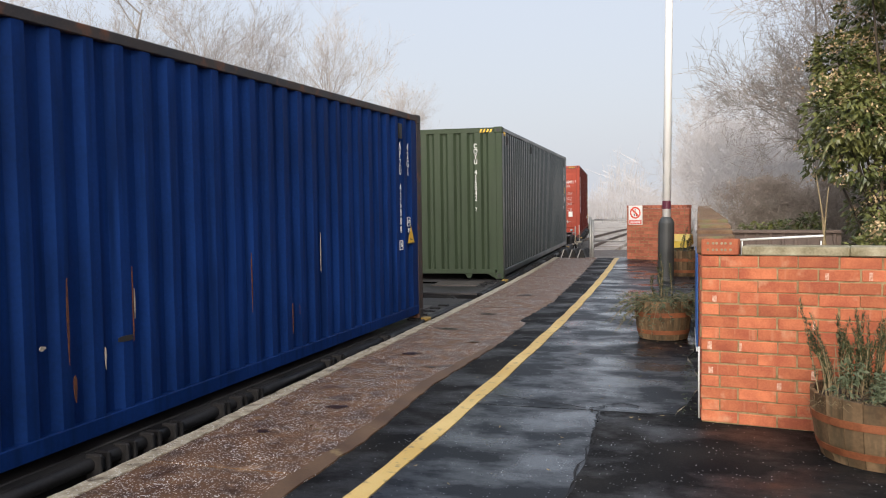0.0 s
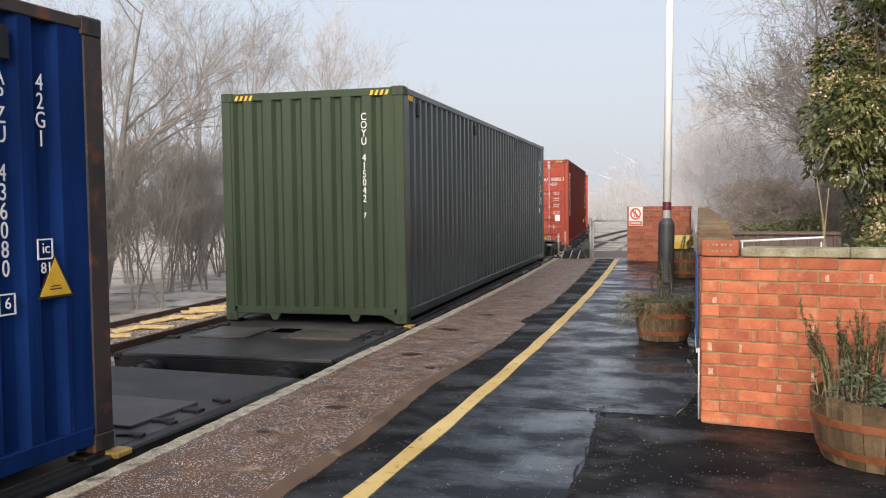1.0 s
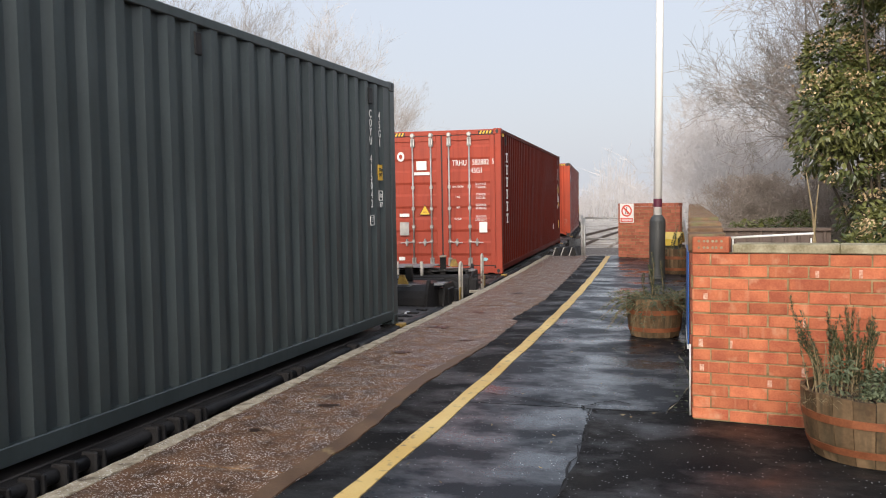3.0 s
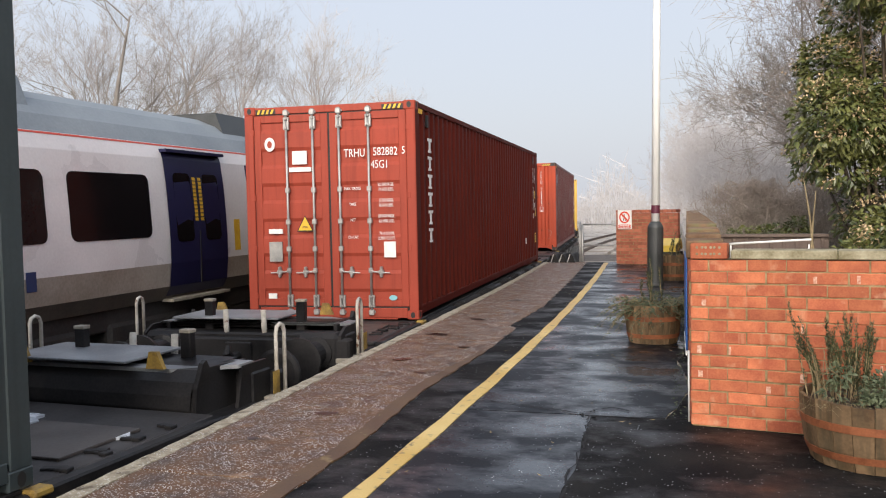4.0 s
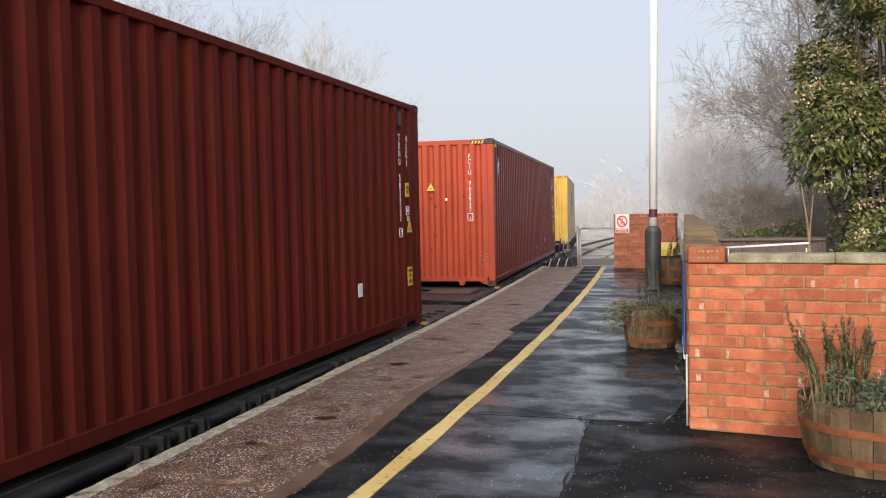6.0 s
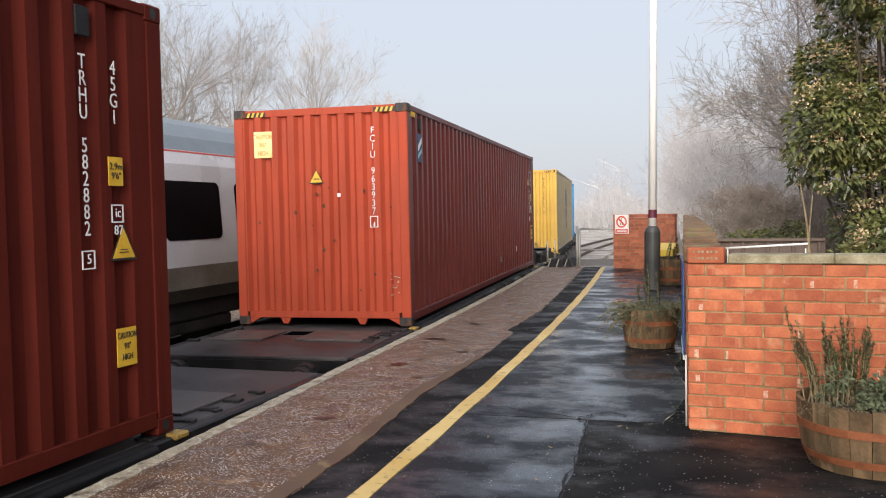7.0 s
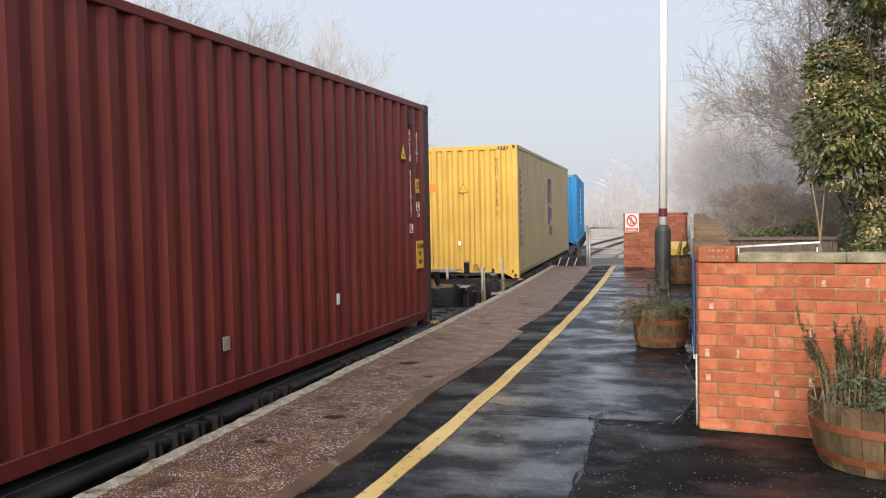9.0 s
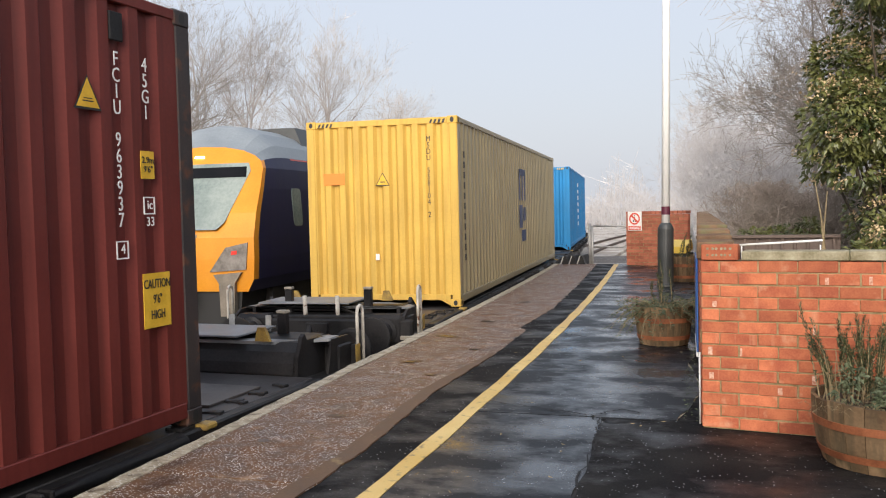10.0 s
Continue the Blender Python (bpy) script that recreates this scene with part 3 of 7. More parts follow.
def brick_wall(name, label, length, courses, z0, m, mat, brick_at, thick=0.21, singles=True, skip=lambda x, z: False):
    """A wall in stretcher bond from its corner at the origin along +x, with its face to -y."""
    wall = thing(name, label, "brick wall", kind="structure", m=m)
    g = Geo().box(0.006, length, 0.0055, thick, z0, z0 + courses * 0.075 - 0.004)
    part("mortar", g, M_MORTAR, wall)
    full = Geo().box(0.0, 0.217, 0.0, 0.10, 0.0, 0.067, 0.0035).mesh("brick", mat)
    half = Geo().box(0.0, 0.1045, 0.0, 0.10, 0.0, 0.067, 0.0035).mesh("brick", mat)
    bits = Geo()
    b = random.Random(11)
    for c in range(courses):
        x = 0.0
        z = z0 + c * 0.075 + 0.005
        first = True
        while x < length - 0.05:
            me, w = (half, 0.1025) if first and c % 2 else (full, 0.215)
            first = False
            if x + w > length + 0.02:
                me, w = half, 0.1025
            dx, dy, dz = b.uniform(-0.004, 0.004), b.uniform(-0.002, 0.002), b.uniform(-0.0025, 0.0025)
            if singles:
                part("brick", me, None, wall, m=pose(x + dx, dy, z + dz, 0, b.uniform(-0.7, 0.7), 0))
            else:
                bits.box(x + dx, x + dx + w, dy, 0.10, z, z + 0.065)
            x += w + 0.01
    if not singles:
        tagged(part("brickwork", bits, mat, wall), kind="stuff")
    return wall


# ---- moving stock ----
def ridges(length, pitch, depth, flat, slope, margin):
    """The outline of a corrugated sheet: pairs of distance along it and setback."""
    n = int((length - 2 * margin) / pitch)
    start = (length - n * pitch) / 2
    pts = [(0.0, 0.0), (start, 0.0)]
    for i in range(n):
        a = start + i * pitch
        pts += [(a + slope, depth), (a + slope + flat, depth), (a + 2 * slope + flat, 0.0), (a + pitch, 0.0)]
    pts += [(length, 0.0)]
    return pts


def sheet(pts, place, z0, z1):
    g = Geo()
    for i in range(len(pts) - 1):
        (a, d), (b, e) = pts[i], pts[i + 1]
        if b - a < 1e-5:
            continue
        g.add([place(a, d, z0), place(b, e, z0), place(b, e, z1), place(a, d, z1)], [(0, 1, 2, 3)])
    return g


CL, CW = 12.192, 1.219


def end_pose(x, z):
    return Matrix.Translation((x, -0.004, z)) @ Matrix(((1, 0, 0, 0), (0, 0, -1, 0), (0, 1, 0, 0), (0, 0, 0, 1)))


def side_pose(y, z, d=0.006):
    return Matrix.Translation((CW + d, y, z)) @ Matrix(((0, 0, 1, 0), (1, 0, 0, 0), (0, 1, 0, 0), (0, 0, 0, 1)))


def triangle_sign(parent, m, size=0.2):
    tri = Geo().prism([(-size / 2 - 0.015, -0.012), (size / 2 + 0.015, -0.012), (0, size * 0.98)], "z", -0.001, 0.001)
    part("warning_triangle_edge", tri, M_BLACKMARK, parent, m=m)
    tri = Geo().prism([(-size / 2 + 0.005, 0.002), (size / 2 - 0.005, 0.002), (0, size * 0.88)], "z", 0.0, 0.003)
    part("warning_triangle", tri, M_YELMARK, parent, "yellow warning triangle", m=m)
    part("warning_bars", Geo().box(-0.045, 0.045, 0.035, 0.042, 0.002, 0.0042).box(-0.035, 0.035, 0.052, 0.058, 0.002, 0.0042), M_BLACKMARK, parent, m=m)


def container(label, side, end, height, near="plain", post=None, top=None, pitch=0.238):
    """A forty-foot container; its near end stands at y = 0, its base at z = 0."""
    box = thing("shipping_container", label, "container", "containers on the freight train")
    post = post or side
    H = height
    prof = ridges(CL - 0.30, 0.278, 0.046, 0.086, 0.050, 0.03)
    for sg in (1, -1):
        g = sheet(prof, lambda a, d, z: (sg * (CW - 0.012 - d), a + 0.15, z), 0.16, H - 0.07)
        part("side_panel", g, side, box, fix=False)
        part("bottom_rail", Geo().box(min(sg * (CW - 0.06), sg * (CW - 0.004)), max(sg * (CW - 0.06), sg * (CW - 0.004)), 0.17, CL - 0.17, 0.060, 0.170, 0.006), side, box)
        part("top_rail", Geo().box(min(sg * (CW - 0.07), sg * (CW - 0.002)), max(sg * (CW - 0.07), sg * (CW - 0.002)), 0.17, CL - 0.17, H - 0.085, H - 0.012, 0.006), top or side, box)
        for y0, y1 in ((0.004, 0.16), (CL - 0.16, CL - 0.004)):
            part("corner_post", Geo().box(min(sg * (CW - 0.13), sg * (CW - 0.003)), max(sg * (CW - 0.13), sg * (CW - 0.003)), y0, y1, 0.11, H - 0.11, 0.01), end if y0 < 1 else post, box)
            # added plate: gives the post's side face the sides' shaded colour
            if y0 < 1 and side is not end:
                part("post_cheek", Geo().box(min(sg * (CW - 0.01), sg * (CW - 0.0005)), max(sg * (CW - 0.01), sg * (CW - 0.0005)), y0 + 0.012, y1 + 0.003, 0.12, H - 0.12), side, box)
    cast = Geo().box(-0.081, 0.081, -0.089, 0.089, 0, 0.118, 0.012)
    # solid black plugs: the slots' inner shade is put into their colour
    slots = []
    for ang in (0, 90, 180, 270):
        gg = Geo().prism([(0.031 * cos(a), 0.06 + 0.042 * sin(a)) for a in [i * pi / 6 for i in range(12)]], "y", -0.0905 if ang % 180 == 0 else -0.0825, -0.06)
        gg.moved(Matrix.Rotation(radians(ang), 4, "Z"))
        slots.append(gg.mesh("casting_hole", M_RUBBER_DARK))
    cast_m, cast_far = cast.mesh("corner_casting", M_DARKPOST if end is M_RED2 else end), cast.mesh("corner_casting", post)
    for sx in (-1, 1):
        for y in (0.089, CL - 0.089):
            for z in (0.0, H - 0.118):
                c = part("corner_casting", cast_m if y < 1 else cast_far, None, box, m=pose(sx * (CW - 0.081), y, z))
                for k in (0, 1, 3):
                    part("casting_hole", slots[k], None, c)
    roof = sheet(ridges(CL - 0.3, 0.21, 0.02, 0.09, 0.015, 0.05), lambda a, d, z: (z, a + 0.15, H - 0.014 - d), -CW + 0.06, CW - 0.06)
    part("roof", roof, side, box, fix=False)
    part("floor", Geo().box(-CW + 0.07, CW - 0.07, 0.05, CL - 0.05, 0.10, 0.14), M_STEEL, box)
    g = sheet(ridges(2 * CW - 0.24, 0.25, 0.045, 0.07, 0.035, 0.02), lambda a, d, z: (a - CW + 0.12, CL - 0.012 - d, z), 0.15, H - 0.1)
    part("far_end_panel", g, end, box, fix=False)
    for y0, y1 in ((0.012, 0.1), (CL - 0.1, CL - 0.012)):
        part("header", Geo().box(-CW + 0.16, CW - 0.16, y0, y1, H - 0.105, H - 0.012, 0.006), end, box)
    if near == "plain":
        part("sill", Geo().box(-CW + 0.16, CW - 0.16, 0.012, 0.1, 0.10, 0.19, 0.006), end, box)
        g = sheet(ridges(2 * CW - 0.25, pitch, 0.050, 0.060, 0.046, 0.02), lambda a, d, z: (a - CW + 0.125, 0.014 + d, z), 0.18, H - 0.1)
        part("end_panel", g, end, box, fix=False)
        for sx in (-1, 1):
            gs = Geo().prism([(sx * (CW - 0.16), 0.02), (sx * (CW - 0.16), 0.12), (sx * (CW - 0.36), 0.12)], "y", 0.02, 0.09)
            part("gusset", gs, end, box)
            part("tunnel_foot", Geo().prism([(sx * 0.46, 0.11), (sx * 0.62, 0.11), (sx * 0.575, 0.02), (sx * 0.51, 0.02)], "y", 0.02, 0.08), end, box)
    else:
        doors(box, end, H)
    # hazard stripes on the ends of the header and side rails
    for x0 in (-CW + 0.19, CW - 0.44):
        stripes = Geo()
        for i in range(4):
            x = x0 + i * 0.065
            stripes.prism([(x, H - 0.10), (x + 0.032, H - 0.10), (x + 0.058, H - 0.04), (x + 0.026, H - 0.04)], "y", 0.007, 0.013)
        part("hazard_stripes", stripes, M_YELMARK if end not in (M_YELLOW,) else M_BLACKMARK, box, "slanting hazard stripes")
        if end in (M_RED, M_RED2):
            part("hazard_plate", Geo().box(x0 - 0.02, x0 + 0.275, 0.0095, 0.0125, H - 0.102, H - 0.038), M_BLACKMARK, box)
    if end in (M_RED, M_RED2, M_GREEN):
        for i in range(3):
            y = 0.20 + i * 0.075
            part("hazard_bar", Geo().prism([(y, H - 0.155), (y + 0.04, H - 0.155), (y + 0.065, H - 0.09), (y + 0.025, H - 0.09)], "x", CW - 0.014, CW - 0.0035), M_YELMARK, box)
    for y in ((0.62, 4.0, 8.0) if end is M_GREEN else (0.62,) if end in (M_RED, M_RED2) else ()):
        part("vent_cover", Geo().box(CW - 0.03, CW - 0.001, y, y + 0.09, H - 0.31, H - 0.14, 0.008), M_STEEL, box, "dark ribbed vent cover")
    return box


ROD_BRACKET = Geo().box(-0.032, 0.032, -0.026, 0.022, -0.035, 0.035, 0.008).mesh("rod_bracket", M_ZINC)


CAM_KEEPER = Geo().box(-0.036, 0.036, -0.03, 0.03, -0.045, 0.03, 0.008).box(-0.05, 0.05, 0.0, 0.03, -0.02, 0.01, 0.004).mesh("cam_keeper", M_ZINC)
ROD_GUIDE = Geo().box(-0.042, 0.042, -0.012, 0.03, -0.085, 0.085, 0.006).tube([(0, -0.02, -0.07), (0, -0.02, -0.05)], 0.024, 8).tube([(0, -0.02, 0.05), (0, -0.02, 0.07)], 0.024, 8).mesh("rod_guide", M_ZINC)
HANDLE_HUB = Geo().box(-0.018, 0.018, -0.038, 0.03, -0.075, 0.075, 0.012).box(-0.034, 0.034, -0.032, 0.03, -0.03, 0.03, 0.010).mesh("handle_hub", M_ZINC)


def doors(box, mat, H):
    """A pair of panelled steel doors with lock rods and handles."""
    part("sill", Geo().box(-CW + 0.16, CW - 0.16, 0.012, 0.1, 0.02, 0.15, 0.006).box(-CW + 0.16, CW - 0.3, 0.02, 0.09, 0.0, 0.02), mat, box)
    for sg in (-1, 1):
        x0, x1 = (-CW + 0.135, -0.014) if sg < 0 else (0.014, CW - 0.135)
        z0, z1 = 0.17, H - 0.12
        door = part("door", Geo().box(x0, x1, 0.045, 0.075, z0, z1), mat, box, "red steel door leaf" if mat is M_RED else "")
        fr = Geo().box(x0, x0 + 0.1, 0.02, 0.046, z0, z1, 0.006).box(x1 - 0.1, x1, 0.02, 0.046, z0, z1, 0.006)
        fr.box(x0 + 0.1, x1 - 0.1, 0.02, 0.046, z0, z0 + 0.1, 0.006).box(x0 + 0.1, x1 - 0.1, 0.02, 0.046, z1 - 0.1, z1, 0.006)
        part("door_frame", fr, mat, door)
        n = 5
        span = (z1 - z0 - 0.2) / n
        for i in range(n):
            pan = Geo()
            a = z0 + 0.1 + i * span
            pan.prism([(0.046, a), (0.046, a + 0.09), (0.022, a + 0.14), (0.022, a + span - 0.14), (0.046, a + span - 0.09), (0.046, a + span)][::-1], "x", x0 + 0.1, x1 - 0.1)
            part("door_swage", pan, mat, door)
        gk = Geo().box(x0 - 0.02, x0, 0.03, 0.05, z0 - 0.02, z1 + 0.02).box(x1, x1 + 0.012, 0.03, 0.05, z0 - 0.02, z1 + 0.02).box(x0, x1, 0.03, 0.05, z0 - 0.02, z0).box(x0, x1, 0.03, 0.05, z1, z1 + 0.02)
        part("gasket", gk, M_RUBBER_DARK, door)
        for x in ((-0.60, -0.22) if sg < 0 else (0.155, 0.57)):
            rod = part("lock_rod", Geo().tube([(x, -0.005, 0.06), (x, -0.005, H - 0.05)], 0.017, 10), M_ZINC, door, "galvanised lock rod", smooth=True)
            for z in (0.95, 1.32, 1.75):
                part("rod_bracket", ROD_BRACKET, None, door, m=pose(x, 0, z))
            for z in (0.10, H - 0.09):
                part("cam_keeper", CAM_KEEPER, None, door, m=pose(x, 0, z))
            for z in (0.24, H - 0.24):
                part("rod_guide", ROD_GUIDE, None, door, m=pose(x, 0, z))
            hd = Geo().tube([(x, -0.022, 0.655), (x + sg * 0.05, -0.03, 0.64), (x + sg * 0.27, -0.028, 0.625)], [0.014, 0.011, 0.010], 8)
            hd.box(x - 0.028, x + 0.028, -0.032, 0.012, 0.625, 0.69, 0.006)
            part("handle", hd, M_ZINC, rod)
            part("handle_hub", HANDLE_HUB, None, door, m=pose(x + sg * 0.145, 0, 0.635))
        xo = x0 - 0.05 if sg < 0 else x1 + 0.0
        for z in (0.3, 0.95, 1.65, H - 0.35):
            part("hinge", Geo().box(xo, xo + 0.06, 0.0, 0.05, z - 0.04, z + 0.04, 0.008), mat, door)
    return box


def number(box, text, mat, z, x=None, y=None, size=0.125, spacing=0.82):
    stacked = "\n".join(text)
    if x is not None:
        m = end_pose(x, z) @ Matrix.Diagonal((0.82, 1, 1, 1))
        m.translation.y = 0.009
        return words("number", stacked, size, mat, box, m, spacing)
    return words("number", stacked, size, mat, box, side_pose(y, z, -0.009) @ Matrix.Diagonal((0.82, 1, 1, 1)), spacing)


BRACKET = Geo().box(-0.055, 0.055, -0.055, -0.02, -0.15, 0.012, 0.010).box(-0.055, 0.055, 0.02, 0.055, -0.15, 0.012, 0.010).box(-0.05, 0.03, -0.03, 0.03, -0.10, -0.02, 0.008).mesh("side_bracket", M_STEEL)
FITTING = Geo().box(-0.075, 0.03, -0.032, 0.032, -0.012, 0.010, 0.005).box(0.02, 0.075, -0.055, 0.020, -0.012, 0.014, 0.005).mesh("deck_fitting", M_STEEL)


def wagon(label, near_outer):
    """A low flat wagon; its container stands at y = 0 to 12.19, z = 0 is the deck. near_outer: the buffer end faces the camera."""
    w = thing("flat_wagon", label, "wagon", "wagons of the freight train")
    n_in, n_out = 2.3, 1.75
    y0 = -n_out if near_outer else -n_in
    y1 = CL + (n_in if near_outer else n_out)
    g = Geo().box(-1.16, 1.16, y0, y1, -0.05, -0.012, 0.008)
    part("deck", g, M_DECK, w, "dark steel deck plate")
    for sg in (-1, 1):
        part("solebar", Geo().box(min(sg * 1.1, sg * 1.2), max(sg * 1.1, sg * 1.2), y0 + 0.05, y1 - 0.05, -0.42, -0.05, 0.01), M_STEEL, w)
        part("deck_edge", Geo().box(min(sg * 1.161, sg * 1.262), max(sg * 1.161, sg * 1.262), y0, y1, -0.11, -0.014, 0.014), M_STEEL, w, "black deck edge beam")
        part("side_tube", Geo().tube([(sg * 1.275, 0.3, -0.052), (sg * 1.275, CL - 0.3, -0.052)], 0.044, 12), M_STEEL, w, smooth=True)
        for y in (1.9, 2.2, 3.75, 4.0, 4.25, 4.5, 5.9, 6.15, 6.4, 6.65, 7.25, 7.5, 7.75, 9.1, 9.35, 10.6):
            if y0 < y < y1:
                part("side_bracket", BRACKET, None, w, m=pose(sg * 1.30, y, 0))
    for yb in (1.1, CL - 1.1):
        bg = part("bogie", Geo().box(-1.05, -0.95, yb - 1.3, yb + 1.3, -0.66, -0.45, 0.02).box(0.95, 1.05, yb - 1.3, yb + 1.3, -0.66, -0.45, 0.02).box(-1.0, 1.0, yb - 0.2, yb + 0.2, -0.6, -0.42, 0.02), M_STEEL, w)
        for dy in (-0.9, 0.9):
            ws = Geo().tube([(-0.8, yb + dy, -0.47), (0.8, yb + dy, -0.47)], 0.07, 8)
            for sx in (-0.75, 0.75):
                ws.tube([(sx - 0.06, yb + dy, -0.47), (sx + 0.06, yb + dy, -0.47)], 0.363, 20)
            part("wheelset", ws, M_STEEL, bg)
    # raised plates, spigots and slots on the open deck at both ends
    rr = random.Random(5)
    for ye, sgn, outer in ((0.0, -1, near_outer), (CL, 1, not near_outer)):
        part("deck_patch", Geo().box(-1.0, -0.3, min(ye + sgn * 0.5, ye + sgn * 1.25), max(ye + sgn * 0.5, ye + sgn * 1.25), -0.012, 0.010, 0.004), M_DECKPLATE, w, "worn rusty cover plate")
        part("deck_patch", Geo().box(0.1, 0.95, min(ye + sgn * 0.45, ye + sgn * 1.2), max(ye + sgn * 0.45, ye + sgn * 1.2), -0.012, 0.010, 0.004), M_DECKPLATE, w, "worn rusty cover plate")
        # flat black plate on the solid deck, painting an opening's dark inside
        part("deck_opening", Geo().box(-0.25, 0.25, min(ye + sgn * 0.44, ye + sgn * 0.74), max(ye + sgn * 0.44, ye + sgn * 0.74), -0.016, -0.0065), M_HOLE, w)
        for sx in (-1.12, 1.05):
            for i in range(7):
                yy = ye + sgn * (rr.uniform(0.0, 0.2) + 0.16 + i * 0.16 + rr.uniform(-0.03, 0.03))
                part("deck_fitting", FITTING, None, w, m=pose(sx + rr.uniform(-0.05, 0.05), yy, rr.uniform(-0.008, 0.004), 0, 0, rr.uniform(-25, 25)))
        for sx in (-1.14, 1.14):
            part("spigot", Geo().box(sx - 0.07, sx + 0.07, ye - sgn * 0.16 - 0.08, ye - sgn * 0.16 + 0.08, -0.012, 0.011, 0.004), M_STEEL, w)
        part("loading_pad", Geo().box(1.19, 1.30, min(ye - sgn * 0.08, ye + sgn * 0.06), max(ye - sgn * 0.08, ye + sgn * 0.06), -0.04, 0.006, 0.012), M_YELDIRT, w, "dirty yellow corner mark")
        if outer:
            outer_end(w, ye + sgn * n_out, sgn)
        else:
            inner_end(w, ye + sgn * n_in, sgn)
    return w


M_YELDIRT = surface("dirty_yellow_paint", (0.16, 0.10, 0.03), (0.42, 0.27, 0.05), 9, (0.5, 0.7), 0, 0.2, 60, 0.003)


def flip(g, ye, sgn):
    """From a drawing whose +y points outward, with y = 0 at the deck's end, to the wagon."""
    g.v = [(x, ye + sgn * y, z) for x, y, z in g.v]
    return g


def inner_end(w, ye, sgn):
    part("end_beam", flip(Geo().box(-1.25, 1.25, -0.1, 0.0, -0.38, -0.05, 0.01), ye, sgn), M_STEEL, w)
    for sx in (-0.75, 0.75):
        part("drawbar_tube", flip(Geo().tube([(sx, -0.1, -0.19), (sx, 0.34, -0.19)], 0.12, 14).tube([(sx, 0.1, -0.19), (sx, 0.2, -0.19)], 0.14, 14), ye, sgn), M_STEEL, w, smooth=False)
    part("drawbar", flip(Geo().box(-0.12, 0.12, -0.1, 0.36, -0.36, -0.24, 0.02), ye, sgn), M_STEEL, w)


def outer_end(w, ye, sgn):
    """The buffer end: a raised housing with a curved back plate, footplates, buffers, steps and hand loops."""
    # curved apron plate rising from the deck to the housing
    prof = [(-0.10, 0.0), (-0.085, 0.10), (-0.04, 0.20), (0.05, 0.28), (0.55, 0.30)]
    g = Geo()
    n = len(prof)
    v = [(x, y + 0.1, z) for x in (-0.95, 0.95) for y, z in prof] + [(x, y + 0.12, z - 0.02) for x in (-0.95, 0.95) for y, z in prof]
    f = [(i, i + 1, n + i + 1, n + i) for i in range(n - 1)] + [(2 * n + i, 3 * n + i, 3 * n + i + 1, 2 * n + i + 1) for i in range(n - 1)]
    g.add(v, f)
    part("apron", flip(g, ye, sgn), M_STEEL, w)
    for sx in (-0.98, 0.98):
        ch = Geo().prism([(0.0, -0.1), (0.03, 0.16), (0.12, 0.34), (0.16, 0.36), (0.2, 0.30), (0.7, 0.28), (0.7, -0.1)], "x", sx - 0.02, sx + 0.02)
        part("cheek_plate", flip(ch, ye, sgn), M_STEEL, w)
    for sx in (-0.75, 0.55):
        part("corner_bracket", flip(Geo().prism([(sx, 0.30), (sx + 0.16, 0.30), (sx + 0.10, 0.43), (sx + 0.03, 0.43)], "y", 0.02, 0.06), ye, sgn), M_YELDIRT, w, "dirty yellow lug")
    part("footplate", flip(Geo().box(-0.9, 0.35, 0.02, 0.75, 0.325, 0.345, 0.004), ye, sgn), M_DECKPALE, w, "grey footplate")
    part("housing", flip(Geo().box(-1.15, 1.15, 0.55, 0.85, -0.32, 0.2, 0.02).box(-1.2, 1.2, 0.0, 0.6, -0.35, -0.05, 0.02), ye, sgn), M_STEEL, w)
    part("top_plate", flip(Geo().prism([(-1.0, 0.12), (0.7, 0.12), (1.12, 0.42), (1.12, 0.62), (-1.1, 0.62)], "z", 0.255, 0.285), ye, sgn), M_DECKPALE, w, "sloping top plate pale with sky light")
    part("warning_label", flip(Geo().box(1.298, 1.302, 0.62, 0.72, 0.02, 0.2), ye, sgn), M_YELDIRT, w, "small yellow warning label")
    part("headstock", flip(Geo().box(-1.22, 1.22, 0.82, 0.96, -0.36, 0.16, 0.02), ye, sgn), M_STEEL, w)
    for sx in (-0.875, 0.875):
        bf = part("buffer", flip(Geo().tube([(sx, 0.9, 0.02), (sx, 1.0, 0.02), (sx, 1.02, 0.02), (sx, 1.22, 0.02)], [0.17, 0.17, 0.125, 0.125], 18).tube([(sx, 1.2, 0.02), (sx, 1.40, 0.02)], 0.09, 16), ye, sgn), M_STEEL, w, "black steel buffer")
        part("buffer_head", flip(Geo().tube([(sx, 1.385, 0.02), (sx, 1.40, 0.02), (sx, 1.435, 0.02), (sx, 1.44, 0.02)], [0.19, 0.225, 0.225, 0.19], 20), ye, sgn), M_STEEL, bf)
        part("step_board", flip(Geo().box(sx * 1.4 - 0.14, sx * 1.4 + 0.14, 0.72, 1.0, -0.08, -0.03, 0.008), ye, sgn), M_STEPWOOD, w, "worn pale step board")
        x, yy = sx * 1.46, 0.78
        pts = [(x, yy - 0.065, -0.06), (x, yy - 0.065, 0.50)] + [(x, yy - 0.065 * cos(a), 0.50 + 0.065 * sin(a)) for a in (pi / 4, pi / 2, 3 * pi / 4)] + [(x, yy + 0.065, 0.50), (x, yy + 0.065, -0.06)]
        part("hand_loop", flip(Geo().tube(pts, 0.017, 8), ye, sgn), M_LOOP, w, "worn pale hand loop", smooth=True)
        for dy in (-0.065, 0.065):
            part("loop_foot", flip(Geo().box(x - 0.03, x + 0.03, yy + dy - 0.03, yy + dy + 0.03, -0.10, -0.03, 0.008), ye, sgn), M_STEEL, w)
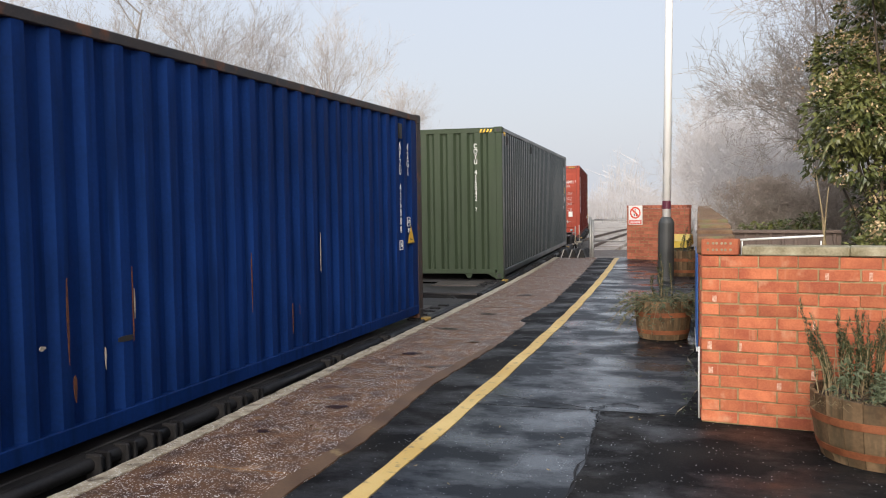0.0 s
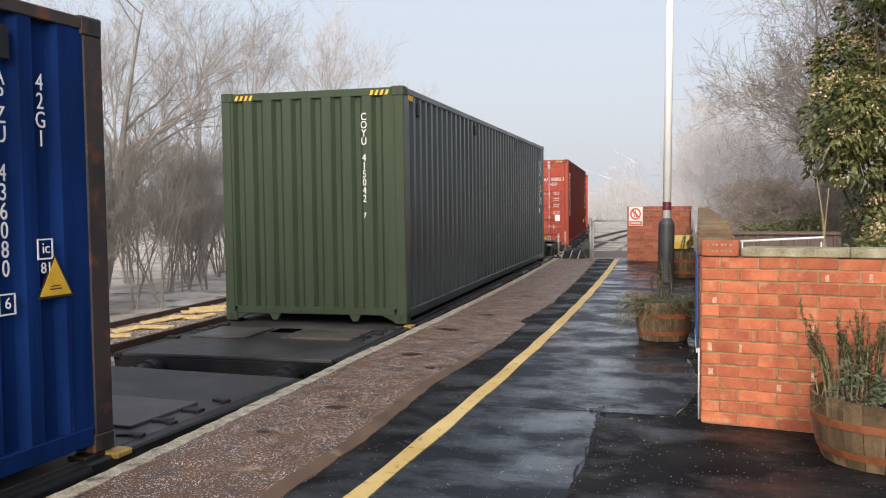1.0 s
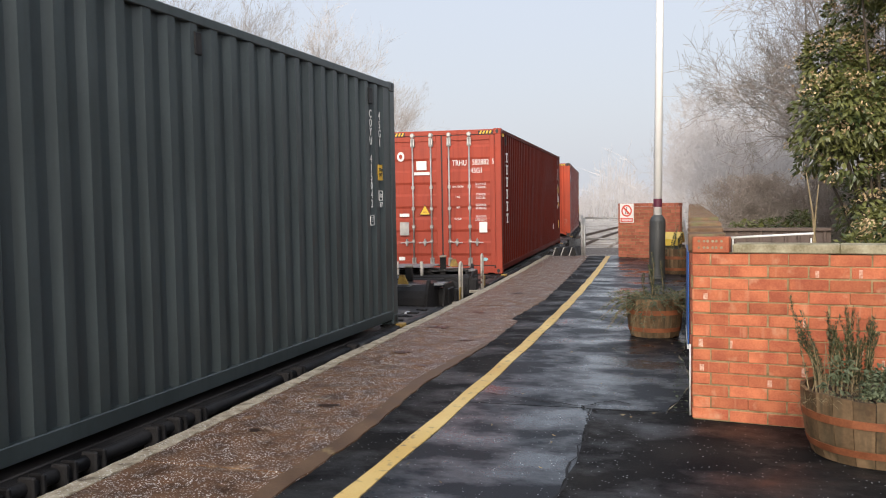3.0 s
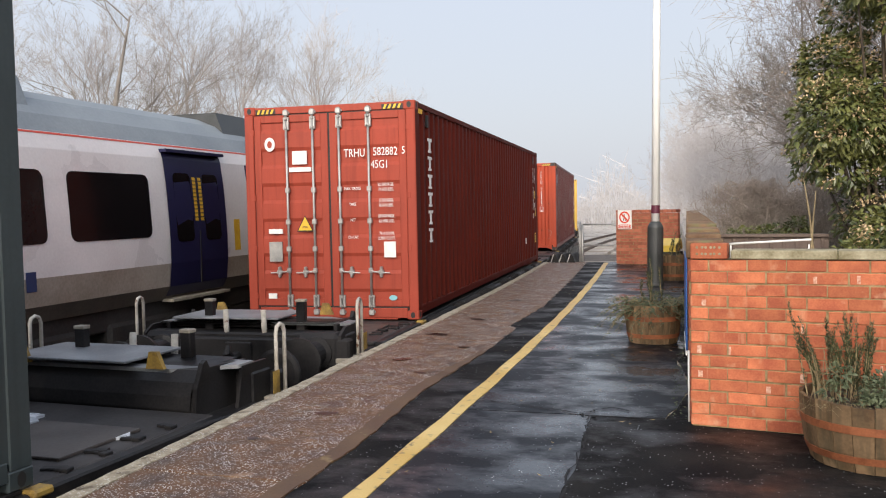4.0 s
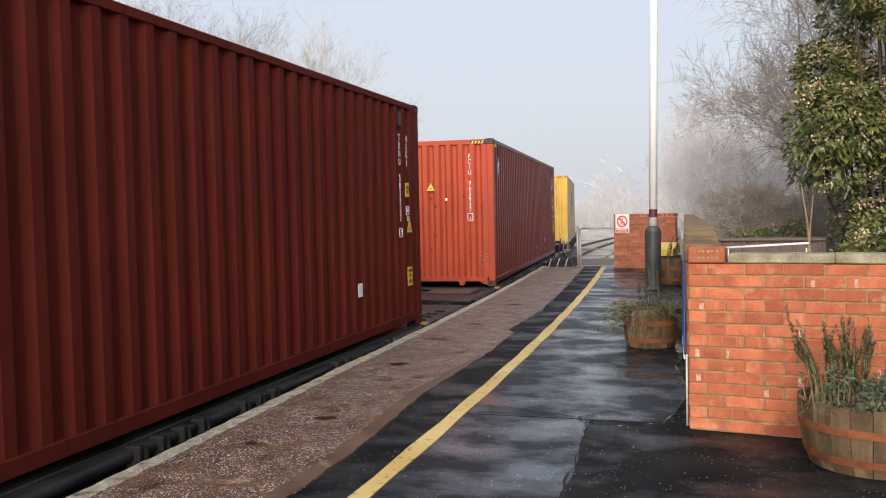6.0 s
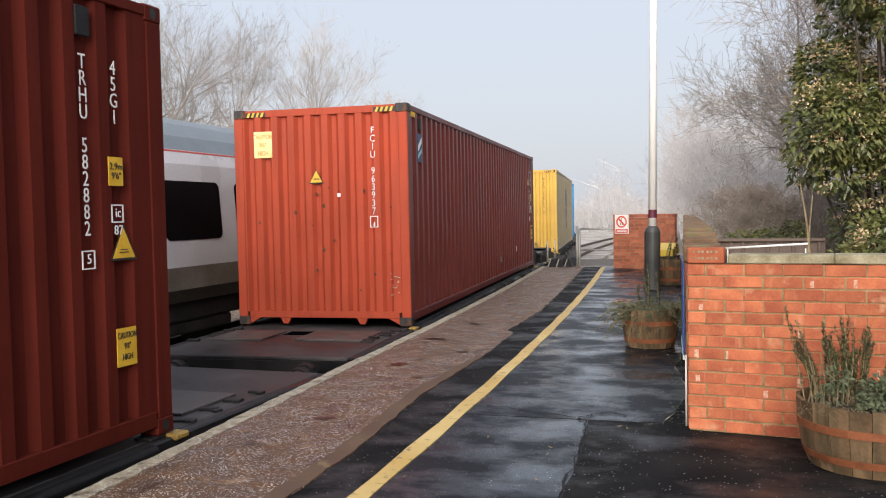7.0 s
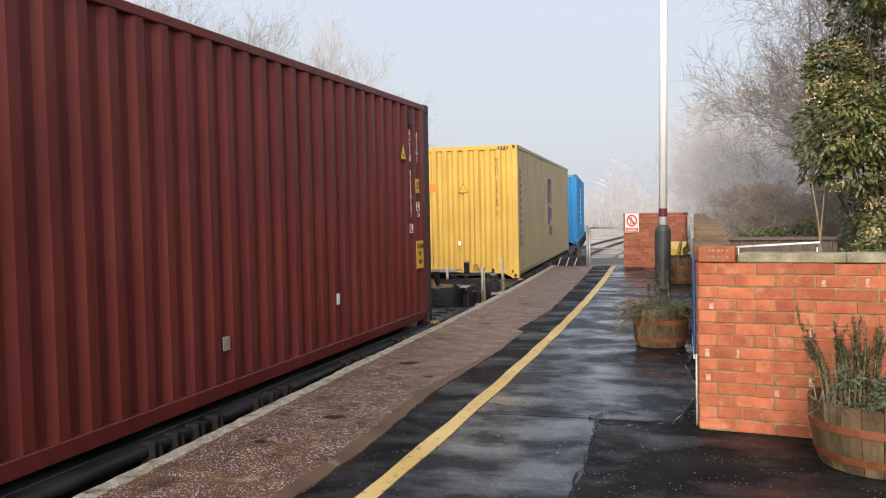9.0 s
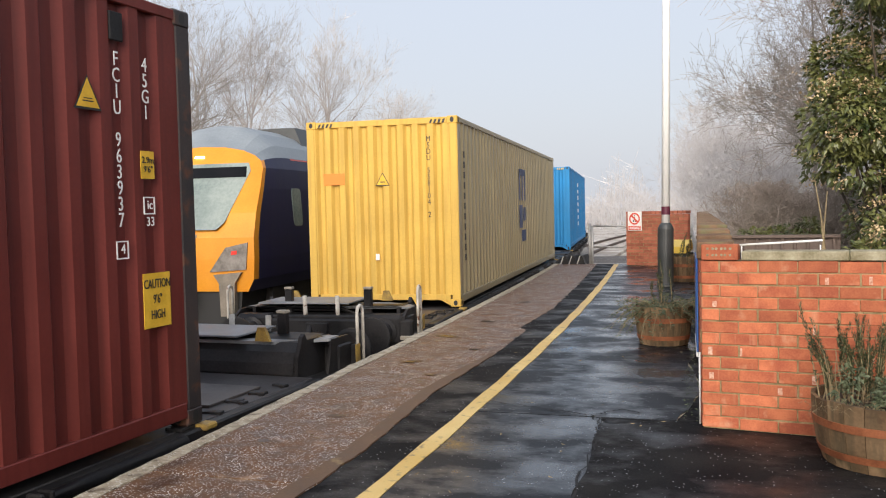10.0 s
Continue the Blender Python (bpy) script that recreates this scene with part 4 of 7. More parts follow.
        post = part("stanchion", flip(Geo().box(sx * 0.62 - 0.05, sx * 0.62 + 0.05, 0.52, 0.60, 0.0, 0.50, 0.008), ye, sgn), M_STEEL, w)
        part("stanchion_cap", flip(Geo().box(sx * 0.62 - 0.055, sx * 0.62 + 0.055, 0.515, 0.605, 0.50, 0.53, 0.006), ye, sgn), M_STEPWOOD, post)
        part("brake_lever", flip(Geo().tube([(sx * 0.25, 0.8, 0.1), (sx * 0.25, 0.82, 0.44)], 0.03, 8), ye, sgn), M_LOOP, w, "pale brake lever", smooth=True)
        part("buffer_case", flip(Geo().box(sx - 0.24, sx + 0.24, 0.72, 0.98, -0.16, 0.22, 0.05), ye, sgn), M_STEEL, w)
        part("web_plate", flip(Geo().prism([(0.35, -0.1), (0.95, -0.1), (0.95, 0.20), (0.80, 0.27), (0.45, 0.27)], "x", sx * 1.28 - 0.015, sx * 1.28 + 0.015), ye, sgn), M_STEEL, w)
        part("air_hose", flip(Geo().tube([(sx * 0.45, 0.95, -0.1), (sx * 0.45, 1.15, -0.16), (sx * 0.44, 1.28, -0.33), (sx * 0.40, 1.40, -0.42)], 0.022, 7), ye, sgn), M_RUBBER_DARK, w, smooth=True)
        part("step_rail", flip(Geo().tube([(sx * 1.38, 0.7, -0.25), (sx * 1.38, 0.74, -0.32), (sx * 1.38, 1.05, -0.32), (sx * 1.38, 1.16, -0.16)], 0.014, 6), ye, sgn), M_ZINC, w)
    part("draw_hook", flip(Geo().tube([(0, 0.9, -0.02), (0, 1.15, -0.02), (0, 1.24, 0.05), (0, 1.2, 0.11)], [0.05, 0.05, 0.04, 0.025], 8).box(-0.15, 0.15, 0.95, 1.0, -0.15, 0.12, 0.01), ye, sgn), M_STEEL, w)
    pipes = Geo()
    for i, z in enumerate((0.18, 0.23, 0.27)):
        pipes.tube([(-1.1, 0.5 + 0.06 * i, z), (0.2, 0.5 + 0.06 * i, z), (0.5, 0.6 + 0.06 * i, z - 0.1), (1.1, 0.66, z - 0.12)], 0.016, 6)
    part("brake_pipe", flip(pipes, ye, sgn), M_STEEL, w, smooth=True)


M_PALEYELLOW = surface("faded_yellow_plate", (0.68, 0.55, 0.16), (0.82, 0.74, 0.42), 5, (0.5, 0.6), 0, 0, 60)
M_TEALMARK = plain("pale_teal_print", (0.25, 0.50, 0.55), 0.4)
M_RUST = surface("rust", (0.05, 0.018, 0.010), (0.13, 0.045, 0.02), 30, (0.8, 0.9), 0, 0.4, 120, 0.002)
M_ICE = surface("thin_ice", (0.55, 0.58, 0.62), (0.78, 0.80, 0.82), 9, (0.15, 0.4), 0, 0.2, 60, 0.003)
M_LOOP = surface("worn_pale_paint", (0.36, 0.33, 0.28), (0.58, 0.55, 0.49), 9, (0.5, 0.7), 0, 0.2, 60, 0.003, wear=(RUST, 0.62, 0.7, 14))
# pale bluish colour holds the sky's reflection on upward plates
M_DECKPALE = surface("skylit_footplate", (0.16, 0.17, 0.18), (0.32, 0.33, 0.34), 3, (0.4, 0.6), 0.3, 0.2, 60, 0.004)
M_STEPWOOD = surface("worn_step_paint", (0.22, 0.19, 0.15), (0.40, 0.36, 0.29), 6, (0.6, 0.8), 0, 0.3, 60, 0.004)

CARGO = []       # container, wagon, distance along the line at the clip's start


def end_panel_mark(name, box, mat, x0, x1, z0, z1, label="", d=0.0):
    return part(name, Geo().box(x0, x1, 0.006 - d, 0.012, z0, z1), mat, box, label)


def side_mark(name, box, mat, y0, y1, z0, z1, label="", d=0.0):
    return part(name, Geo().box(CW - 0.012, CW - 0.006 + d, y0, y1, z0, z1), mat, box, label)


def side_words(box, text, size, mat, y, z, spacing=1.0, d=-0.003):
    return words("lettering", text, size, mat, box, side_pose(y, z, d), spacing)


def end_words(box, text, size, mat, x, z, spacing=1.0, y=0.004):
    m = end_pose(x, z) @ Matrix.Diagonal((0.74, 1, 1, 1))
    m.translation.y = y
    return words("lettering", text, size, mat, box, m, spacing)


def boxed(box, y, z, char, mat):
    """A framed digit or letter pair on the side."""
    side_words(box, char, 0.085, mat, y, z)
    for dy, dz, w, h in ((-0.055, 0.012, 0.11, 0.008), (-0.055, -0.095, 0.11, 0.008)):
        side_mark("frame_bar", box, mat, y + dy, y + dy + w, z + dz - h, z + dz)
    for dy in (-0.055, 0.047):
        side_mark("frame_bar", box, mat, y + dy, y + dy + 0.008, z - 0.095, z + 0.012)


def side_codes(box, code, kind, z, plate=True, caution=0.74, ic="87", size=1.0):
    number(box, code[:-2], M_WHITE, z, y=11.43, size=0.128, spacing=0.785)
    boxed(box, 11.43, z - 0.128 * 0.80 * 11.8, code[-1], M_WHITE)
    number(box, kind, M_WHITE, z, y=11.70, size=0.128, spacing=0.80)
    if plate:
        side_mark("height_plate", box, M_YELMARK, 11.63, 11.76, z - 0.80, z - 0.62, "yellow height plate")
        side_words(box, "2.9m\n9'6\"", 0.06, M_BLACKMARK, 11.695, z - 0.65, 1.0)
    boxed(box, 11.70, z - 0.93, "ic", M_WHITE)
    side_words(box, ic, 0.085, M_WHITE, 11.70, z - 1.04)
    if caution:
        side_mark("caution_plate", box, M_YELMARK, 11.745 - 0.135 * size, 11.745 + 0.135 * size, caution, caution + 0.36 * size, "yellow caution plate")
        words("lettering", "CAUTION\n9'6\"\nHIGH", 0.085 * size, M_BLACKMARK, box, side_pose(11.745, caution + 0.33 * size, -0.003) @ Matrix.Diagonal((0.7, 1, 1, 1)), 1.2)
    part("vent_cover", Geo().box(CW - 0.02, CW + 0.0, 11.38, 11.50, H_VENT[0] - 0.05, H_VENT[0] + 0.13, 0.006), M_STEEL, box)


H_VENT = [2.62]
c = container("worn dark blue steel container on a flat wagon", M_BLUE, M_BLUE, 2.591, post=M_DARKPOST, top=M_DARKPOST)
H_VENT[0] = 2.30
side_codes(c, "APZU 436080 6", "42G1", 2.22, plate=False, caution=0, ic="81")
triangle_sign(c, side_pose(11.76, 0.98, -0.004), 0.24)
sb = random.Random(37)
for y_, z_, w_, h_, m_ in ((5.78, 0.55, 0.035, 0.55, M_RUST), (6.38, 0.50, 0.03, 0.62, M_RUST), (6.40, 0.72, 0.02, 0.22, M_STEPWOOD), (6.10, 0.46, 0.03, 0.16, M_STEPWOOD), (5.82, 0.30, 0.05, 0.20, M_RUST), (4.9, 0.22, 0.05, 0.14, M_STEPWOOD), (7.9, 0.6, 0.03, 0.5, M_RUST), (9.2, 0.8, 0.02, 0.4, M_STEPWOOD), (5.55, 0.66, 0.10, 0.03, M_STEPWOOD), (6.2, 0.60, 0.35, 0.05, M_BLACKMARK), (8.6, 0.3, 0.03, 0.3, M_RUST)):
    w_ *= 0.6
    pts = [(y_ + w_ * (0.5 + 0.5 * cos(q) * sb.uniform(0.5, 1.2)), z_ + h_ * (0.5 + 0.5 * sin(q) * sb.uniform(0.7, 1.1))) for q in [i * pi / 5 for i in range(10)]]
    part("scrape", Geo().prism(pts, "x", CW - 0.014, CW - 0.0095), m_, c)
H_VENT[0] = 2.62
CARGO.append((c, wagon("low black flat wagon under the blue container", True), -1.78, "b"))
c = container("plain green steel container on a flat wagon", M_GREENSIDE, M_GREEN, 2.896, pitch=0.265)
number(c, "COYU 415042", M_WHITE, 2.60, x=0.70, size=0.128, spacing=0.78)
end_words(c, "7", 0.10, M_WHITE, 0.70, 1.38)
side_codes(c, "COYU 415042 7", "45G1", 2.52, caution=0)
CARGO.append((c, wagon("low black flat wagon under the green container", False), 15.77, "g"))
c = container("red brown steel container with panelled doors and lock rods", M_REDSHADE, M_RED, 2.896, near="doors")
end_words(c, "TRHU", 0.155, M_WHITE, 0.37, 2.30)
end_words(c, "582882", 0.155, M_WHITE, 0.80, 2.31)
end_words(c, "5", 0.14, M_WHITE, 1.05, 2.31)
end_words(c, "45G1", 0.15, M_WHITE, 0.72, 2.14)
for z, a, b in ((1.83, "MAX. GROSS", "32.500 KGS.\n71.650 LBS."), (1.62, "TARE", "3.700 KGS.\n8.160 LBS."), (1.41, "NET", "28.800 KGS.\n63.490 LBS."), (1.18, "CU.CAP.", "76.4 CU.M.\n2.700 CU.FT.")):
    end_words(c, a, 0.055, M_WHITE, 0.33, z - 0.05)
    end_words(c, b, 0.062, M_WHITE, 0.80, z, 1.05)
end_panel_mark("emblem", c, M_WHITE, -0.52, -0.31, 2.10, 2.28, d=0.01)
end_panel_mark("emblem_bar", c, M_WHITE, -0.57, -0.25, 2.00, 2.06, d=0.01)
part("round_emblem", Geo().prism([(-0.85 + 0.075 * cos(i * pi / 10), 2.38 + 0.095 * sin(i * pi / 10)) for i in range(20)], "y", 0.004, 0.014), M_WHITE, c)
part("round_emblem_core", Geo().prism([(-0.85 + 0.035 * cos(i * pi / 10), 2.38 + 0.05 * sin(i * pi / 10)) for i in range(20)], "y", 0.0, 0.006), M_RED, c)
mm = end_pose(-0.36, 1.20)
mm.translation.y = 0.004
triangle_sign(c, mm, 0.21)
for nm, mt, x0, x1, z0, z1 in (("label_plate", M_WHITE, -0.89, -0.69, 1.16, 1.225), ("data_plate", M_ZINC, -0.89, -0.70, 0.78, 1.05), ("label_plate", M_WHITE, 0.76, 0.92, 0.83, 1.04), ("label_plate", M_WHITE, -0.92, -0.80, 0.27, 0.34)):
    end_panel_mark(nm, c, mt, x0, x1, z0, z1, d=0.012)
part("oval_label", Geo().prism([(0.87 + 0.055 * cos(i * pi / 8), 0.29 + 0.035 * sin(i * pi / 8)) for i in range(16)], "y", -0.004, 0.014), M_TEALMARK, c)
for i in range(6):           # owner's name on the side, as plain blocks
    z = 2.44 - i * 0.25
    for y0, y1, z0, z1 in ((0.66, 0.88, z - 0.040, z), (0.73, 0.81, z - 0.165, z - 0.041), (0.69, 0.85, z - 0.195, z - 0.166)):
        side_mark("name_block", c, M_WHITE, y0, y1, z0, z1, d=0.002)
side_codes(c, "TRHU 582882 5", "45G1", 2.48, caution=0.53, ic="87", size=0.68)
triangle_sign(c, side_pose(11.74, 1.22, -0.004), 0.22)
side_mark("torn_sticker", c, M_WHITE, 9.97, 10.09, 0.55, 0.70, "torn white sticker")
CARGO.append((c, wagon("low black flat wagon under the red container", True), 34.82, "r"))
c = container("weathered orange red steel container with rust spots", M_REDSHADE2, M_RED2, 2.896, post=M_DARKPOST)
number(c, "FCIU 963937", M_WHITE, 2.62, x=0.74, size=0.128, spacing=0.82)
end_words(c, "4", 0.10, M_WHITE, 0.74, 1.38)
for x0, x1, z0, z1 in ((0.685, 0.795, 1.435, 1.445), (0.685, 0.795, 1.295, 1.305), (0.685, 0.695, 1.305, 1.435), (0.785, 0.795, 1.305, 1.435)):
    end_panel_mark("digit_frame", c, M_WHITE, x0, x1, z0, z1)
side_codes(c, "FCIU 963937 4", "45G1", 2.52, ic="33")
triangle_sign(c, side_pose(11.17, 2.13, -0.004), 0.2)
end_panel_mark("caution_plate", c, M_PALEYELLOW, -0.93, -0.67, 2.25, 2.60, "white plate with yellow lettering")
end_words(c, "CAUTION\n9'6\"\nHIGH", 0.085, M_ORANGE, -0.80, 2.57, 1.3)
mm = end_pose(-0.05, 1.90)
mm.translation.y = 0.008
triangle_sign(c, mm, 0.18)
end_panel_mark("paint_fleck", c, M_WHITE, 0.24, 0.285, 1.70, 1.75)
rs = random.Random(17)
for i in range(16):
    xx, zz, q = rs.uniform(-1.0, 1.0), rs.uniform(0.3, 1.9), rs.uniform(0.008, 0.026)
    part("rust_spot", Geo().prism([(xx + q * (0.7 + 0.5 * rs.random()) * cos(k * pi / 5), zz + 1.4 * q * (0.7 + 0.5 * rs.random()) * sin(k * pi / 5)) for k in range(10)], "y", 0.0105, 0.0125), M_RUST, c)
for i in range(14):
    xx, zz = 0.99 + rs.uniform(-0.05, 0.06), rs.uniform(0.40, 0.72)
    end_panel_mark("scratch", c, M_STEPWOOD, xx, xx + rs.uniform(0.01, 0.05), zz, zz + 0.012, d=0.004)
side_mark("emblem_plate", c, M_NAVYMARK, 0.50, 0.74, 2.16, 2.54, "dark blue emblem plate")
part("emblem_wave", Geo().prism([(0.53, 2.30), (0.71, 2.42), (0.71, 2.50), (0.53, 2.38)], "x", CW - 0.01, CW - 0.003), M_WHITE, c)
part("emblem_wave", Geo().prism([(0.53, 2.20), (0.71, 2.30), (0.71, 2.35), (0.53, 2.26)], "x", CW - 0.01, CW - 0.003), M_TEALMARK, c)
side_mark("torn_sticker", c, M_WHITE, 9.1, 9.17, 0.55, 0.66, "torn white sticker")
side_mark("torn_sticker", c, M_STEPWOOD, 6.95, 7.05, 0.42, 0.53)
CARGO.append((c, wagon("low black flat wagon under the orange red container", False), 52.33, "c"))
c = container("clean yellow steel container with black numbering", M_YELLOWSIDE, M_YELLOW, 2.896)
number(c, "MSDU 558104 2", M_BLACKMARK, 2.62, x=0.76, size=0.12, spacing=0.80)
end_panel_mark("notice_plate", c, M_ORANGE, -0.95, -0.60, 1.90, 2.08, "orange notice plate")
mm = end_pose(0.02, 1.88)
mm.translation.y = 0.008
triangle_sign(c, mm, 0.2)
end_panel_mark("paint_fleck", c, M_WHITE, -0.12, -0.06, 0.72, 0.82)
for i in range(11):
    side_mark("number_bar", c, M_BLACKMARK, 0.42, 0.50, 2.28 - i * 0.16, 2.38 - i * 0.16)
for y0, y1, z0, z1 in ((5.9, 6.05, 1.65, 2.3), (6.25, 6.4, 1.65, 2.3), (6.6, 6.75, 1.65, 2.3), (5.9, 6.75, 2.2, 2.34), (5.9, 6.3, 1.05, 1.55), (6.45, 6.75, 1.2, 1.5), (6.2, 6.75, 0.75, 1.0)):
    side_mark("emblem_block", c, M_NAVYMARK, y0, y1, z0, z1)
CARGO.append((c, wagon("low black flat wagon under the yellow container", True), 71.61, "y"))
c = container("bright blue steel container far along the train", M_SKYBLUE, M_SKYBLUE, 2.896)
for i in range(7):
    end_panel_mark("number_bar", c, M_WHITE, -0.2, 0.5, 2.35 - i * 0.1, 2.40 - i * 0.1)
    side_mark("name_block", c, M_WHITE, 5.2, 5.9, 2.3 - i * 0.26, 2.45 - i * 0.26)
CARGO.append((c, wagon("low black flat wagon under the bright blue container", False), 89.1, "s"))
# thin ice on the deck behind the green container
ice = random.Random(29)
for i in range(9):
    xx, yy, q = ice.uniform(-0.5, 0.8), CL + ice.uniform(0.25, 1.2), ice.uniform(0.09, 0.26)
    pts = [(xx + q * (0.6 + 0.6 * ice.random()) * cos(k * pi / 6), yy + 0.8 * q * (0.6 + 0.6 * ice.random()) * sin(k * pi / 6)) for k in range(12)]
    part("ice_patch", Geo().prism(pts, "z", -0.012, 0.009), M_ICE, CARGO[1][1], "white patch of thin ice")


def freight_pose(s):
    p = along(s, 0)
    q = along(s + CL, 0)
    return p, math.degrees(atan2(-(q.x - p.x), q.y - p.y))


def motions():
    """The freight train rolls towards the camera; the passenger train leaves on the far line."""
    steps = [i * 0.5 for i in range(21)]
    for box, flat, s0, _ in CARGO:
        rows_box, rows_flat = [], []
        for t in steps:
            p, h = freight_pose(s0 - 6.15 * t + 0.022 * t * t)
            rows_box.append((t, pose(p.x, p.y, BASE_Z, 0, 0, h)))
            rows_flat.append((t, pose(p.x, p.y, DECK_Z, 0, 0, h)))
        walk(box, rows_box)
        walk(flat, rows_flat)
    passenger_motion()



# ---- passenger train on the far line ----
M_TRAINDUST = surface("dusty_train_paint", (0.20, 0.165, 0.13), (0.38, 0.33, 0.28), 1.1, (0.3, 0.5), 0, 0, 30)
SECTION = [(1.22, 0.92), (1.335, 1.12), (1.365, 1.45), (1.365, 1.80), (1.345, 2.20), (1.315, 2.60), (1.27, 2.95), (1.20, 3.16), (1.06, 3.38), (0.80, 3.60), (0.45, 3.74), (0.0, 3.79)]
CAR = 23.6


def side_x(z):
    zs, xs = [p[1] for p in SECTION[:8]], [p[0] for p in SECTION[:8]]
    return float(np.interp(z, zs, xs))


def nose(y, x, z):
    """A point of the car's shell drawn in towards the raked, rounded nose at y = 0."""
    if y < 1.6:
        q = 1 - (1 - y / 1.6) ** 2.2
        x *= 0.965 + 0.035 * q
        if z > 3.0:
            z = 3.0 + (z - 3.0) * (0.45 + 0.55 * q)
        y += max(0.0, z - 1.95) * 0.62 * (1 - y / 1.6) + 0.10 * max(0, 1.3 - z) * (1 - y / 1.6)
    return (x, y, z)


def car_patch(g, sg, outline, lift=0.008):
    """A flat outline of (y, z) laid on the car's side, sg its side."""
    v = [(sg * (side_x(z) + lift), y, z) for y, z in outline]
    return g.add(v, [tuple(range(len(v)))])


def rounded(y0, y1, z0, z1, r):
    pts = []
    for cy, cz, a0 in ((y1 - r, z1 - r, 0), (y0 + r, z1 - r, 90), (y0 + r, z0 + r, 180), (y1 - r, z0 + r, 270)):
        for i in range(4):
            a = radians(a0 + 30 * i)
            pts.append((cy + r * cos(a), cz + r * sin(a)))
    return pts


def window_pane(sg, y0, y1, z0, z1, r=0.10):
    g = Geo()
    # slices keep the pane on the curved side
    out = rounded(y0, y1, z0, z1, r)
    car_patch(g, sg, out, 0.010)
    n = len(out)
    inner = [(sg * (side_x(z) - 0.02), y, z) for y, z in out]
    o = len(g.v)
    g.v += inner
    g.f += [(i, (i + 1) % n, o + (i + 1) % n, o + i) for i in range(n)]
    return g


def car_text(car, sg, text, size, mat, y, z):
    m = Matrix.Translation((sg * (side_x(z) + 0.014), y, z)) @ Matrix(((0, 0, sg, 0), (sg, 0, 0, 0), (0, 1, 0, 0), (0, 0, 0, 1)))
    return words("lettering", text, size, mat, car, m)


def passenger_car(label, windows, teal=False, board=False):
    car = thing("passenger_car", label, "train car", "cars of the passenger train")
    ys = [0, 0.16, 0.35, 0.6, 0.9, 1.25, 1.6] + [1.6 + 0.11 * i for i in range(1, 42)] + [8, 12, 16, 20, CAR]

    def navy(y, z):
        if z > 3.0:
            return y < 3.2
        if z > 1.80:
            return y < 5.15
        return y < 3.5 - (1.80 - z) * 0.8
    yellow = Geo()
    for sg in (1, -1):
        white, dark, grime, dusty = Geo(), Geo(), Geo(), Geo()
        for i in range(len(ys) - 1):
            for k in range(7):
                (xa, za), (xb, zb) = SECTION[k], SECTION[k + 1]
                q = [nose(ys[i], sg * xa, za), nose(ys[i + 1], sg * xa, za), nose(ys[i + 1], sg * xb, zb), nose(ys[i], sg * xb, zb)]
                ym, zm = (ys[i] + ys[i + 1]) / 2, (za + zb) / 2
                (yellow if ym < 0.10 and zm > 1.2 else dark if navy(ym, zm) else grime if k == 0 else dusty if k == 1 else white).add(q if sg > 0 else q[::-1], [(0, 1, 2, 3)])
        part("body_side", white, M_TRAINWHITE, car, "white body side with grime low down", smooth=True, fix=False)
        part("lower_side", dusty, M_TRAINDUST, car, "dusty lower body side", smooth=True, fix=False)
        part("skirt_side", grime, M_TRAINGRIME, car, "grimy lower body side", smooth=True, fix=False)
        part("cab_side", dark, M_TRAINNAVY, car, "navy blue cab end", smooth=True, fix=False)
    roof = Geo()
    for i in range(len(ys) - 1):
        for sg in (1, -1):
            for k in range(7, 11):
                (xa, za), (xb, zb) = SECTION[k], SECTION[k + 1]
                q = [nose(ys[i], sg * xa, za), nose(ys[i + 1], sg * xa, za), nose(ys[i + 1], sg * xb, zb), nose(ys[i], sg * xb, zb)]
                roof.add(q if sg > 0 else q[::-1], [(0, 1, 2, 3)])
    part("roof", roof, M_TRAINROOF, car, "grey rounded roof", smooth=True)
    for y0, y1 in ((3.0, 5.2), (9.6, 13.2), (17.5, 19.5)):
        part("roof_pod", Geo().prism([(-0.95, 3.45), (-0.80, 3.84), (0.80, 3.84), (0.95, 3.45)], "y", y0, y1), M_TRAINROOF if y0 > 5 else M_SLEEVE, car)
    # front: yellow face, windscreen, lamps, valance
    front = Geo()
    ring = [nose(0, x, z) for x, z in SECTION]
    for k in range(len(ring) - 1):
        a, b = ring[k], ring[k + 1]
        front.add([a, b, (-b[0], b[1], b[2]), (-a[0], a[1], a[2])], [(0, 1, 2, 3)])
    front.add(yellow.v, yellow.f)
    face = part("cab_front", front, M_CABYELLOW, car, "yellow cab front")

    def front_patch(name, pts, mat, lift, parent=face, label=""):
        v = [(x, nose(0, x, z)[1] - lift, nose(0, x, z)[2]) for x, z in pts]
        n = len(v)
        v += [(x, y + lift + 0.01, z) for x, y, z in v]
        return part(name, Geo().add(v, [tuple(range(n))] + [(i, (i + 1) % n, n + (i + 1) % n, n + i) for i in range(n)]), mat, parent, label)
    front_patch("windscreen", [(-0.66, 1.93), (0.66, 1.93), (0.78, 2.05), (1.02, 2.9), (0.95, 3.10), (-0.95, 3.10), (-1.02, 2.9), (-0.78, 2.05)], M_SCREEN, 0.012, label="windscreen with pale sky reflection in its colour")
    front_patch("screen_header", [(-0.97, 2.80), (0.97, 2.80), (0.93, 2.98), (-0.93, 2.98)], M_GLASS, 0.02)
    front_patch("roof_lamp", [(-0.09, 3.34), (0.09, 3.34), (0.08, 3.42), (-0.08, 3.42)], M_LAMP, 0.03)
    front_patch("number_bar", [(-0.3, 1.80), (0.3, 1.80), (0.3, 1.86), (-0.3, 1.86)], M_STEPWOOD, 0.006)
